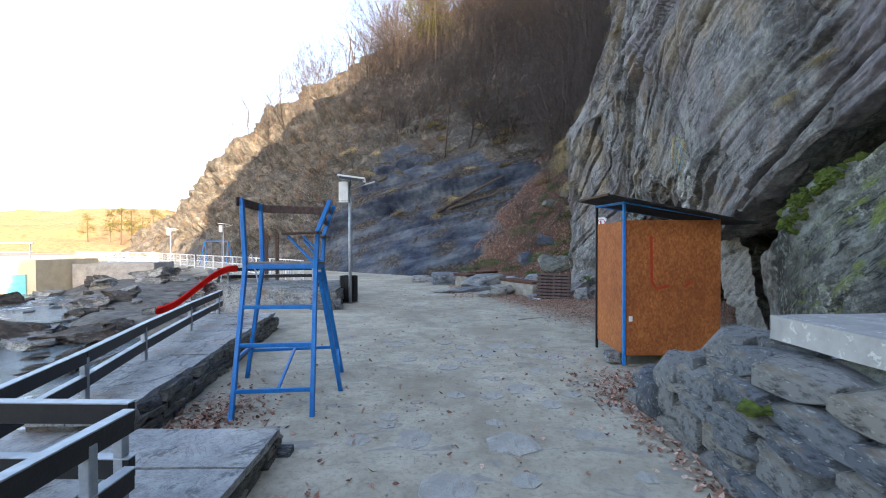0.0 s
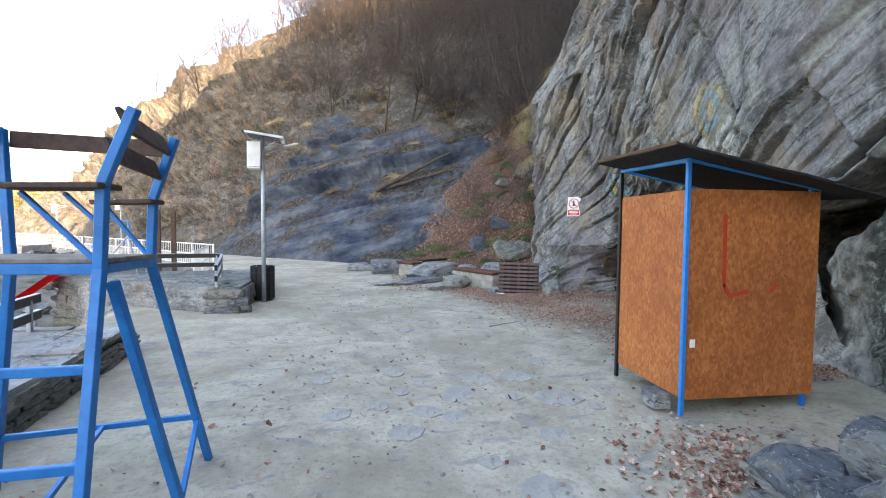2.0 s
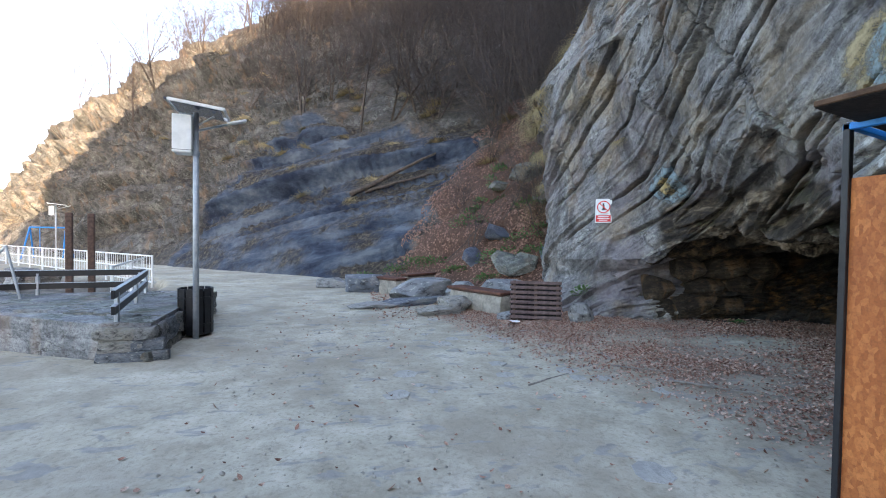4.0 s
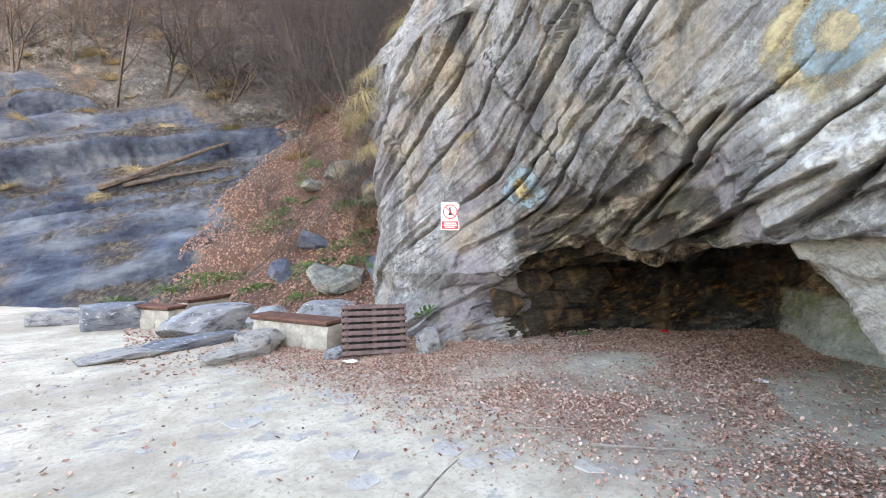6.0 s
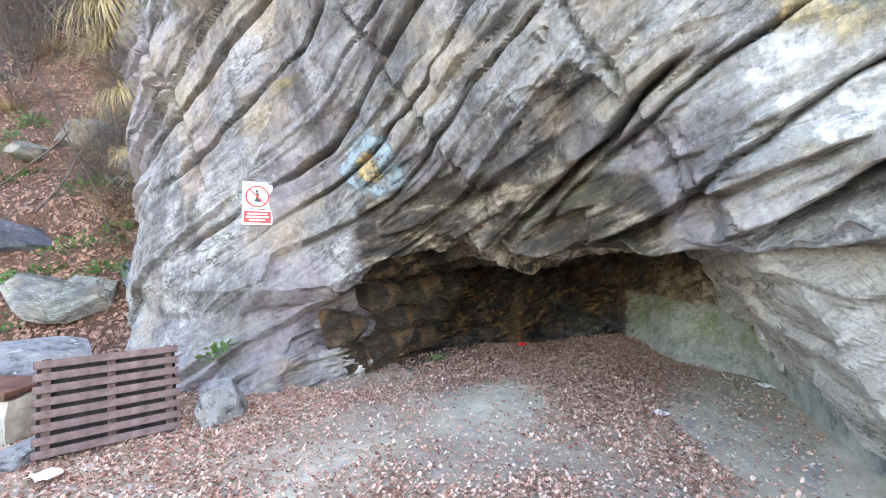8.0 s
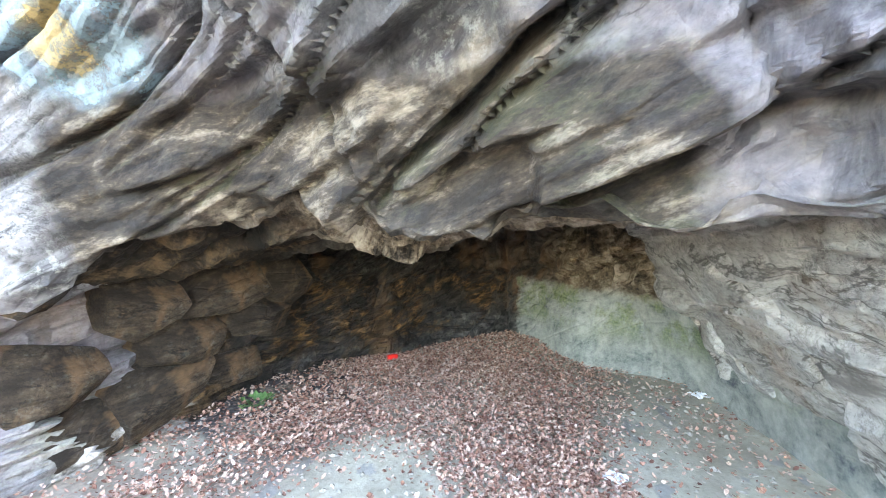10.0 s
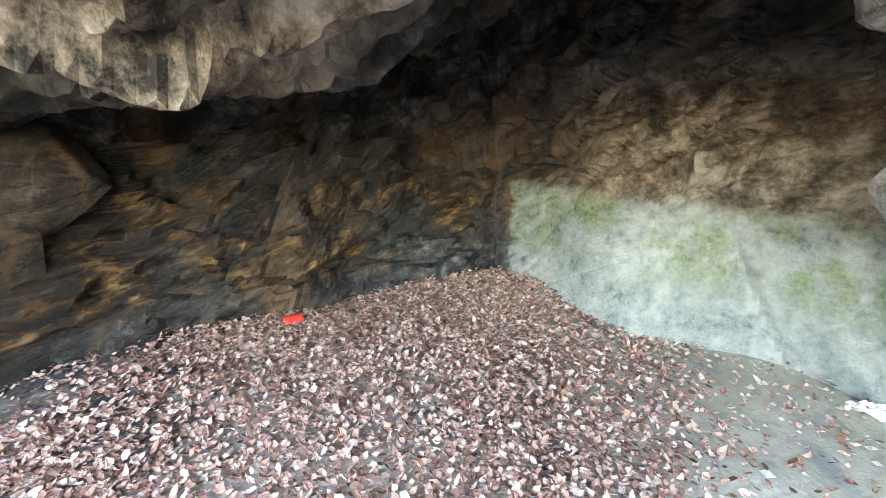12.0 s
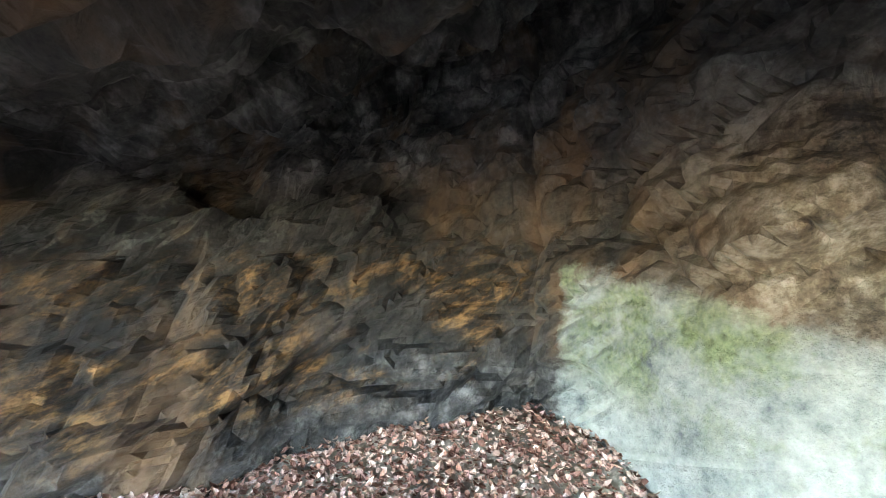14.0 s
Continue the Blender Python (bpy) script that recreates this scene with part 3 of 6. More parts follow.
def ground_z(x, y):
    z = -0.09 + 0.09 * step(x, 2.5, 5.0) + 0.025 * fbm(x * 0.8, y * 0.8, 0 * x, 4, 3) + 0.012 * fbm(x * 5, y * 5, 0 * x, 3, 8)
    z = z + 0.14 * np.exp(-((x - 9.4) ** 2 + (y - 9.6) ** 2) / 0.8) * step(x, 7.6, 9.0)
    over = edge_x(y) - x
    bank = -0.95 + 0.55 * step(y, 14, 30) + 0.45 * fbm(x * 0.35, y * 0.35, 0 * x, 5, 5) + 0.12 * np.abs(fbm(x * 1.5, y * 1.5, 0 * x, 3, 6))
    dry = step(y, 10.8, 13.5) * step(x + 0.86 * y, -1.5, 0.8)
    bed = -1.75 + 0.35 * fbm(x * 0.5, y * 0.5, 0 * x, 4, 15) + 1.4 * step(-x, 42, 52)
    low = bank * dry + bed * (1 - dry)
    k = step(over, 0.0, 0.35)
    z = z * (1 - k) + np.minimum(low, -0.2) * k
    far = step(np.hypot(x, y), 90, 300)
    return z * (1 - far) - 0.5 * far


def spaced(lo, hi, fine, far):
    """Coordinates close together from lo to hi and ever wider out to far."""
    mid = np.arange(lo, hi, fine)
    out, d = [], fine
    while sum(out) < far:
        d *= 1.22
        out.append(d)
    o = np.cumsum(out)
    return np.concatenate([lo - o[::-1], mid, hi + o])


gx, gy = np.meshgrid(np.concatenate([[-700, -400, -250, -150], spaced(-9, 10.5, 0.09, 90), [150, 250, 400, 700]]), np.concatenate([[-700, -400, -250, -150], spaced(-1, 20, 0.09, 90), [160, 250, 400, 700]]), indexing="ij")
ground = new("ground", grid_mesh("ground", gx, gy, ground_z(gx, gy), M_GROUND))
tagged(ground, "pale trodden earth with slate patches along the cliff", "ground", kind="structure")

wx, wy = np.meshgrid(np.linspace(-60, -2.9, 60), np.linspace(-60, 60, 80), indexing="ij")
water = new("water", grid_mesh("water", wx, wy, 0 * wx - 1.12, M_WATER))
tagged(water, "shallow river with white riffles below the terrace", "river", kind="structure")


# ---- the cliff with its cave ----
def cliff_grid(s, per):
    """The face as a sheet: hilltop, brow, overhanging face, lip, roof, back wall, floor."""
    one = np.ones_like(s)
    x14 = curve(s, (-20, 8), (3, 6.2), (6, 5.0), (9, 4.8), (12, 6.4), (14, 9.0), (16, 12))
    x5 = curve(s, (-20, 5.2), (3, 4.2), (6, 3.8), (9, 3.85), (12, 3.95), (14, 3.95), (15, 4.3), (15.6, 5.6), (16.5, 8.0))
    x28 = curve(s, (-20, 5.0), (3, 4.05), (6, 3.95), (7.5, 4.15), (8.6, 4.4), (9.4, 4.5), (11, 4.75), (12, 4.75), (13, 4.45), (15, 4.4), (15.6, 5.2), (16.5, 7.2))
    xl = curve(s, (-20, 4.9), (3, 4.1), (4.6, 4.0), (6, 4.1), (7.5, 4.5), (8.1, 4.65), (8.6, 4.95), (9.4, 5.45), (11.3, 5.45), (12, 5.1), (12.3, 4.8), (12.6, 4.5), (15, 4.35), (15.6, 5.1), (16.5, 6.9))
    zl = curve(s, (-20, 3.9), (2, 3.8), (3, 3.5), (3.9, 3.0), (4.6, 2.7), (5.2, 2.42), (6, 1.98), (7, 1.66), (8, 1.58), (10, 1.5), (10.8, 1.72), (11.5, 1.45), (12.2, 1.15), (13, 1.1), (16.5, 1.2))
    xm = curve(s, (-20, 5.4), (4, 5.5), (6, 5.9), (7.2, 6.1), (8, 6.5), (9.4, 6.8), (11.2, 7.0), (11.8, 6.5), (12.1, 5.7), (12.4, 5.0), (13, 4.5), (15, 4.35), (15.6, 5.0), (16.5, 6.8))
    zm = curve(s, (-20, 3.9), (2, 3.8), (3, 3.55), (3.9, 3.08), (4.6, 2.78), (5.2, 2.5), (6, 2.05), (7, 1.75), (8.4, 1.80), (9.3, 1.69), (10.2, 1.34), (11.0, 1.38), (12, 1.2), (12.5, 0.9), (16.5, 0.9))
    xr = curve(s, (-20, 6.5), (3, 6.9), (4.6, 7.2), (6, 7.2), (7, 6.7), (7.5, 7.3), (8.0, 8.3), (8.8, 9.3), (9.4, 10.2), (10.2, 10.3), (11, 9.7), (11.7, 8.4), (12.05, 6.5), (12.4, 4.9), (13, 4.35), (15, 4.3), (15.6, 4.95), (16.5, 6.7))
    zr = curve(s, (-20, 3.5), (2, 3.5), (3, 3.25), (3.9, 2.8), (4.6, 2.45), (5.2, 2.15), (6, 1.65), (7, 1.45), (7.6, 1.75), (8.6, 2.2), (9.4, 2.35), (10.4, 2.1), (11.2, 1.7), (12, 1.1), (12.5, 0.7), (16.5, 0.7))
    xw = curve(s, (-20, 4.7), (3, 4.3), (4.6, 4.3), (5.2, 4.4), (6, 4.75), (7, 5.6), (7.4, 6.5), (7.7, 7.85), (8.6, 8.7), (9.4, 9.45), (10.2, 9.55), (11, 8.85), (11.7, 7.9), (12.05, 6.3), (12.4, 4.8), (13, 4.25), (15, 4.25), (15.6, 4.9), (16.5, 6.6))
    zw = curve(s, (-20, 3.0), (2, 3.25), (3, 3.1), (3.9, 2.70), (4.6, 2.34), (5.2, 2.0), (6, 1.42), (7, 0.8), (8, 0.9), (9.4, 1.1), (10.4, 1.0), (12, 0.6), (12.5, 0.4), (16.5, 0.4))
    xb = curve(s, (-20, 4.5), (3, 4.2), (4.6, 4.2), (6, 4.6), (7.1, 5.1), (7.35, 5.7), (7.6, 7.6), (8.6, 8.3), (9.4, 9.15), (10.3, 8.85), (10.9, 8.2), (11.45, 7.75), (11.8, 6.9), (12.05, 5.3), (12.5, 4.35), (15, 4.2), (15.6, 4.8), (16.5, 6.5))
    stops = [(55 * one, 42 * one), (x14 + 6, 19 * one), (x14, 14 * one), (0.5 * (x14 + x5) - 0.4, 8.5 * one), (x5, np.maximum(5.0, zl + 1.2)), (x28, np.maximum(2.8, zl + 0.45)), (xl, zl), (xm, zm), (xr, zr), (xw, zw), (xb, -0.15 * one)]
    lean = curve(s, (-20, 0.0), (5, 0.1), (6.5, 0.3), (7.5, 0.15), (8.2, 0.1), (9.2, 0.05), (10, 0.0), (16.5, 0.0))
    xs, zs, ws = [], [], []
    for k, n in enumerate(per):
        t = np.arange(n) / n
        w0, w1 = max(0, k - 6) / 2, max(0, k - 5) / 2
        xs += [stops[k][0] * (1 - a) + stops[k + 1][0] * a for a in t]
        zs += [stops[k][1] * (1 - a) + stops[k + 1][1] * a for a in t]
        ws += [min(1, w0 * (1 - a) + w1 * a) * one for a in t]
    xs.append(stops[-1][0]), zs.append(stops[-1][1]), ws.append(one)
    X, Z, W = np.stack(xs, 1), np.stack(zs, 1), np.stack(ws, 1)
    Y = s[:, None] + lean[:, None] * W * np.maximum(Z, 0)
    for _ in range(2):
        for A in (X, Z):
            A[:, 1:-1] = 0.25 * A[:, :-2] + 0.5 * A[:, 1:-1] + 0.25 * A[:, 2:]
    return X, Y, Z


PER = [8, 8, 60, 92, 84, 78, 44, 64, 36, 36]
s_line = np.concatenate([np.linspace(-40, 2.2, 60), np.arange(2.3, 15.4, 0.030), np.linspace(15.42, 19.0, 50)])
cx, cy, cz = cliff_grid(s_line, PER)
cn = grid_normals(cx, cy, cz)
V = np.arange(sum(PER) + 1)[None, :] * np.ones_like(cx)
LIP, ROOF, WALL = sum(PER[:6]), sum(PER[:8]), sum(PER)
inside = step(V, LIP + 48, ROOF) * step(cy, 7.0, 7.5) * (1 - step(cy, 12.2, 12.5))
smooth_slab = inside * (1 - step(cy, 9.0, 9.7)) * (1 - step(cz, 0.75, 1.1))
flaky = step(fbm(cx * 0.55, cy * 0.55, cz * 0.55, 3, 53), -0.05, 0.35)
h = 0.20 * beds(cx, cy, cz, 1.5, 2.6, 11, 0.66, 0.5) + 0.13 * facets(cx, cy, cz, 1.5, 101, 0.66, 1.8) + 0.06 * facets(cx, cy, cz, 0.5, 107, 0.66, 2.0) + 0.02 * facets(cx, cy, cz, 0.2, 111, 0.66, 2.2) + (0.02 + 0.12 * flaky) * beds(cx, cy, cz, 0.40, 0.9, 23) + (0.006 + 0.03 * flaky) * beds(cx, cy, cz, 0.13, 0.45, 37)
h = h * (1 - 0.65 * step(V, LIP - 10, LIP + 10) * step(cy, 7.2, 7.8) * (1 - step(cy, 11.6, 12.2)))
h = h + 0.26 * fbm(cx * 0.45, cy * 0.45, cz * 0.45, 3, 51) + 0.03 * fbm(cx * 4, cy * 4, cz * 4, 3, 61)
h = h * (0.70 + 0.4 * step(cz, 3.0, 7.0)) * (1 - 0.85 * smooth_slab) * (1 - 0.3 * inside) + inside * (1 - smooth_slab) * (0.12 * fbm(cx * 1.7, cy * 1.7, cz * 1.7, 4, 57) + 0.17 * facets(cx, cy, cz, 0.42, 121) + 0.10 * beds(cx, cy, cz, 0.3, 0.5, 67, 0.5))
roofy = step(V, LIP - 6, LIP + 12) * (1 - step(V, ROOF - 20, ROOF)) * step(cy, 7.2, 7.8) * (1 - step(cy, 12.0, 12.4))
h = h + roofy * (0.08 * facets(cx, cy, cz, 0.5, 141, 0.3) + 0.06 * facets(cx, cy, cz, 0.19, 151, 0.3) + 0.10 * beds(cy, cx + 0.35 * cy, cz, 0.24, 0.7, 161, 1.1) + 0.03 * beds(cy, cx + 0.35 * cy, cz, 0.09, 0.35, 163, 1.1))
h = h + inside * (1 - smooth_slab) * (0.09 * facets(cx, cy, cz, 0.2, 171, 0.5) + 0.02 * facets(cx, cy, cz, 0.09, 181, 0.5)) + 0.015 * smooth_slab * facets(cx, cy, cz, 0.7, 191, 0.2) - 0.035 * smooth_slab * np.exp(-((cy - 7.88 - 0.42 * cz) / 0.045) ** 2) - 0.10 * inside * np.exp(-((cy - 9.55 - 0.1 * cz) / 0.04) ** 2)
out_face = (1 - step(V, LIP - 8, LIP + 6)) * step(cz, 1.4, 2.0) * (1 - step(cz, 9, 12))
h = h - out_face * (0.42 * seams(cx, cy, cz, 1.1, 301, 0.72, 0.030) + 0.16 * seams(cx, cy, cz, 0.55, 311, 0.66, 0.022) + 0.09 * seams(cx, cy, cz, 1.9, 321, -1.9, 0.024))
brow = step(V, LIP - 62, LIP - 40) * (1 - step(V, LIP + 4, LIP + 20)) * step(cy, 7.2, 8.0) * (1 - step(cy, 11.0, 11.8))
h = h + brow * soften(0.20 * beds(cx, cy, cz, 0.27, 0.55, 331, 0.35) + 0.05 * beds(cx, cy, cz, 0.10, 0.3, 341, 0.35), 1)
flat = np.exp(-((cy - 12.7) / 0.45) ** 4 - ((cz - 2.1) / 0.42) ** 4) * (V < LIP)
h = h * (1 - 0.9 * flat) - 0.16 * flat
foot = 1 - step(V, WALL - 14, WALL)
h = h * (0.25 + 0.75 * foot)
side = 1.0 if cn[250, LIP - 30, 0] < 0 else -1.0
cx, cy, cz = (a + side * cn[..., k] * h for k, a in enumerate((cx, cy, cz)))


def sheet(name, i0, i1, j0, j1, mat, label, category):
    me = grid_mesh(name, cx[i0:i1, j0:j1], cy[i0:i1, j0:j1], cz[i0:i1, j0:j1], mat, False)
    if side < 0:
        flip(me)
    return tagged(new(name, me), label, category, kind="structure")


IA, IB = int(np.searchsorted(s_line, 7.2)), int(np.searchsorted(s_line, 12.1))
END = len(s_line)
sheet("cliff", 0, END, 0, LIP + 8, M_CLIFF, "grey overhanging schist cliff with slanting cracks and lichen", "cliff")
sheet("cliff_foot", 0, IA + 1, LIP + 7, WALL + 1, M_MOSSY, "dark lichen-covered rock foot with moss below the overhang", "rock")
sheet("cliff_pillar", IB, END, LIP + 7, WALL + 1, M_CLIFF, "pale grey rock pillar at the foot of the cliff beside the cave", "rock")
sheet("cave_ceiling", IA, IB + 1, LIP + 7, ROOF + 1, M_CAVE, "rough shaded rock roof of the shallow cave", "cave")
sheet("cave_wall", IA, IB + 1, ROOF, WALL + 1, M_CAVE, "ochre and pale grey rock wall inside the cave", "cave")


# ---- the leaning buttress on the south side of the mouth ----
ua, ub = np.meshgrid(np.linspace(-0.34, 1.3, 150), np.linspace(-0.06, 1.12, 70), indexing="ij")
u0, u1, u2 = np.maximum(-ua, 0), np.clip(ua, 0, 1.0), np.maximum(ua - 1.0, 0)
px_ = (4.9 + 2.72 * u1) * (1 - ub) + (4.9 + 2.12 * u1) * ub + 1.2 * u2 - 0.3 * u0
py_ = (7.05 + 0.45 * u1) * (1 - ub) + (8.10 + 0.45 * u1) * ub - 2.6 * u2 - 2.2 * u0 * (1 + 0.45 * ub)
pz_ = 1.60 * ub
bn = grid_normals(px_, py_, pz_)
bs = 1.0 if bn[80, 30, 1] > 0 else -1.0
bh = 0.10 * facets(px_, py_, pz_, 0.7, 201, 0.2) + 0.03 * beds(px_, py_, pz_, 0.16, 0.6, 211, 0.9) + 0.02 * facets(px_, py_, pz_, 0.2, 221) + 0.06 * fbm(px_, py_, pz_, 4, 231)
px_, py_, pz_ = (a + bs * bn[..., k] * bh for k, a in enumerate((px_, py_, pz_)))
bme = grid_mesh("cliff_buttress", px_, py_, pz_, M_BUTT, False)
if bs < 0:
    flip(bme)
tagged(new("cliff_buttress", bme), "pale leaning rock buttress beside the cave mouth", "rock", kind="structure")


# ---- the wooded hillside beyond, and the hill behind that shades the gorge ----
def hill_foot(s):
    x = curve(s, (0, 9.5), (4, 5.6), (8, 3.4), (13, 0.6), (17, -2.6), (25, -9.0), (36, -17), (50, -27), (62, -36), (74, -47))
    y = curve(s, (0, 15.0), (4, 15.2), (8, 16.4), (13, 20.6), (17, 23.5), (25, 29), (36, 36.5), (50, 46), (62, 53.5), (74, 60))
    return x, y


def hill(s, d):
    fx, fy = hill_foot(s)
    top = curve(s, (0, 52), (8, 44), (17, 39), (28, 36), (40, 33), (52, 28), (62, 20), (68, 8), (74, 1.5))
    slope = curve(s, (0, 1.2), (8, 1.1), (13, 1.1), (25, 1.5), (40, 2.1), (60, 2.6), (74, 1.2))
    z = top * (1 - np.exp(-slope * d / top)) + 0.16 * d * step(d, 8, 30)
    x, y = fx + 0.74 * d, fy + 0.67 * d
    return x, y, z - 0.25


hs, hd = np.meshgrid(np.concatenate([np.linspace(0, 30, 240), np.linspace(30.2, 74, 240)]), np.concatenate([np.linspace(0, 26, 200), np.linspace(27, 160, 40)]), indexing="ij")
hx, hy, hz = hill(hs, hd)
nn = grid_normals(hx, hy, hz)
slabby = step(hs, 11, 14) * (1 - step(hs, 24, 29)) * (1 - step(hd + 1.5 * fbm(hs * 0.5, hd * 0.5, 0 * hs, 2, 71), 5.5, 8.5))
hh = (0.9 * facets(hx, hy, hz, 2.2, 131, 0.5) + 1.6 * beds(hx, hy, hz, 3.2, 6.0, 41, 0.5) + 0.8 * beds(hx, hy, hz, 0.9, 2.4, 43, 0.5)) * (0.25 + 0.75 * step(hs, 16, 36)) + 1.0 * fbm(hx * 0.22, hy * 0.22, hz * 0.22, 5, 81)
hh = hh * (1 - 0.75 * slabby) + slabby * (0.75 * beds(hx, hy, hz, 1.5, 9.0, 45, 0.5) - 0.5 * seams(hx, hy, hz, 1.9, 351, 0.5, 0.12) + 0.12 * beds(hx, hy, hz, 0.35, 2.0, 47, 0.5))
hh = hh * step(hd, -0.5, 2.5)
up_side = 1.0 if nn[250, 60, 2] > 0 else -1.0
hx, hy, hz = (a + up_side * nn[..., k] * hh for k, a in enumerate((hx, hy, hz)))
hme = grid_mesh("hillside", hx, hy, hz, M_HILL)
if up_side < 0:
    flip(hme)
hme.attributes.new("wet", "FLOAT", "POINT").data.foreach_set("value", slabby.reshape(-1).astype(np.float32))
leafy = (1 - step(hs + 1.5 * fbm(hs, hd, 0 * hs, 3, 73), 10.5, 13.5)) * (1 - step(hd, 7, 11))
hme.attributes.new("leafy", "FLOAT", "POINT").data.foreach_set("value", leafy.reshape(-1).astype(np.float32))
tagged(new("hillside", hme), "steep hillside of dry grass, broken rock and wet blue-grey slabs", "hillside", kind="structure")

bx, by = np.meshgrid(np.linspace(-40, 140, 90), np.linspace(-140, -10, 60), indexing="ij")
bz = -2 + (49 * step(bx + 0.33 * (by + 25), -20, 6) + 4 * step(bx + 0.33 * (by + 25), 5, 24)) * step(-by, 12, 34) + 2 * fbm(bx * 0.1, by * 0.1, 0 * bx, 4, 91)
tagged(new("hill_behind", grid_mesh("hill_behind", bx, by, bz, M_HILL)), "tall wooded hill behind the path that shades the gorge", "hillside", kind="structure")

fx_, fy_ = np.meshgrid(np.linspace(-420, 60, 120), np.linspace(95, 330, 50), indexing="ij")
fz = -3 + (7 + 16 * step(fy_, 110, 320)) * step(fy_, 95, 150) + 9 * fbm(fx_ * 0.012, fy_ * 0.012, 0 * fx_, 4, 95) * step(fy_, 95, 150) + 1.6 * fbm(fx_ * 0.25, fy_ * 0.25, 0 * fx_, 4, 97)
M_FARHILL = plain("far_woods", (0.16, 0.10, 0.05), (0.34, 0.22, 0.11), 0.8, 1.0, 0, 0.6)
tagged(new("far_hill", grid_mesh("far_hill", fx_, fy_, fz, M_FARHILL)), "distant sunlit hill covered in bare brown woods", "hill", kind="structure")


# ---- the lifeguard's chair ----
def lifeguard_chair():
    c = thing("lifeguard_chair", pose(-1.7, 4.7, -0.09), "tall blue steel lifeguard chair with weathered brown boards", "chair")
    o = Vector((-1.7, 4.7, -0.09))

    def P(x, y, z):
        return Vector((x, y, z)) - o
    seat = {"a": P(-2.03, 4.46, 1.33), "c": P(-1.31, 4.47, 1.33), "d": P(-1.42, 5.11, 1.31), "b": P(-2.12, 5.11, 1.31)}
    foot = {"a": P(-1.98, 4.03, -0.09), "c": P(-1.25, 4.12, -0.09), "d": P(-1.30, 5.57, -0.09), "b": P(-2.41, 5.32, -0.09)}
    W = 0.042
    for k in "abcd":
        part("leg", bar(foot[k], seat[k], W, bevel=0.003, up=(0, 1, 0)), M_BLUE, c)
    part("leg", bar(P(-1.15, 4.86, -0.09), seat["c"] + Vector((0.02, 0.05, -0.06)), W, bevel=0.003, up=(0, 1, 0)), M_BLUE, c)
    top_a, top_b = P(-2.07, 4.47, 2.03), P(-2.15, 5.12, 2.03)
    part("front_post", bar(seat["a"], top_a, W, up=(0, 1, 0)), M_BLUE, c)
    part("front_post", bar(seat["b"], top_b, W, up=(0, 1, 0)), M_BLUE, c)
    backs = {}
    for k, bend, top in (("c", P(-1.29, 4.47, 1.69), P(-1.16, 4.47, 2.01)), ("d", P(-1.40, 5.11, 1.67), P(-1.28, 5.11, 2.01))):
        part("back_post", joined(bar(seat[k], bend, W, up=(0, 1, 0)), bar(bend, top, W, up=(0, 1, 0))), M_BLUE, c)
        backs[k] = (bend, top)
    # seat frame and its boards
    for p, q in (("a", "c"), ("c", "d"), ("d", "b"), ("b", "a")):
        part("seat_rail", bar(seat[p], seat[q], 0.035, 0.045), M_BLUE, c)
    for k in range(6):
        t0 = (k + 0.5) / 6
        a = seat["a"].lerp(seat["b"], t0) + Vector((-0.03, 0, 0.035))
        b = seat["c"].lerp(seat["d"], t0) + Vector((0.02, 0, 0.035))
        part("seat_board", bar(a, b, 0.105, 0.022), M_GREYWOOD, c, "worn grey wooden board")
    # backrest and guard boards
    for f in (0.45, 0.85):
        a, b = (backs[k][0].lerp(backs[k][1], f) + Vector((-0.03, 0, 0)) for k in "cd")
        part("back_board", bar(a, b, 0.022, 0.11, up=(-0.4, 0, 1)), M_OLDWOOD, c, "dark brown wooden board")
    part("guard_board", bar(top_a + Vector((-0.03, -0.05, -0.03)), top_b + Vector((-0.03, 0.05, -0.03)), 0.022, 0.09), M_OLDWOOD, c, "dark brown wooden board")
    part("guard_board", bar(top_b + Vector((0.02, 0.03, -0.05)), backs["d"][1] + Vector((-0.03, 0.03, -0.06)), 0.022, 0.09), M_OLDWOOD, c, "dark brown wooden board")
    # the arm table on its brackets
    ta, tb = P(-1.64, 4.49, 1.67), P(-1.27, 4.49, 1.68)
    part("arm_board", bar(ta, tb, 0.17, 0.024), M_OLDWOOD, c, "dark brown wooden board")
    part("arm_brace", bar(P(-1.60, 4.47, 1.65), P(-1.33, 4.47, 1.37), 0.022), M_BLUE, c)
    part("arm_brace", bar(P(-1.45, 4.49, 1.65), P(-1.31, 4.49, 1.51), 0.018), M_BLUE, c)
    tc, td = P(-1.68, 5.10, 1.64), P(-1.37, 5.10, 1.65)
    part("arm_board", bar(tc, td, 0.15, 0.024), M_OLDWOOD, c, "dark brown wooden board")
    part("arm_brace", bar(P(-1.64, 5.10, 1.62), P(-1.43, 5.10, 1.35), 0.022), M_BLUE, c)

    def at(k, z):
        t0 = (z - foot[k].z - o.z) / (seat[k].z - foot[k].z)
        return foot[k].lerp(seat[k], t0)
    for z in (0.16, 0.57, 0.93):
        part("rung", bar(at("a", z), at("c", z), 0.03, 0.04), M_BLUE, c)
    part("stretcher", bar(at("b", 0.27), at("d", 0.27), 0.03, 0.035), M_BLUE, c)
    part("stretcher", bar(at("a", 0.45), at("b", 0.33), 0.03, 0.035), M_BLUE, c)
    part("stretcher", bar(at("d", 0.24), P(-1.165, 4.84, 0.10), 0.03, 0.035), M_BLUE, c)
    part("brace", bar(at("a", 0.16).lerp(at("c", 0.16), 0.55), at("b", 0.27).lerp(at("d", 0.27), 0.5), 0.028), M_BLUE, c)


lifeguard_chair()


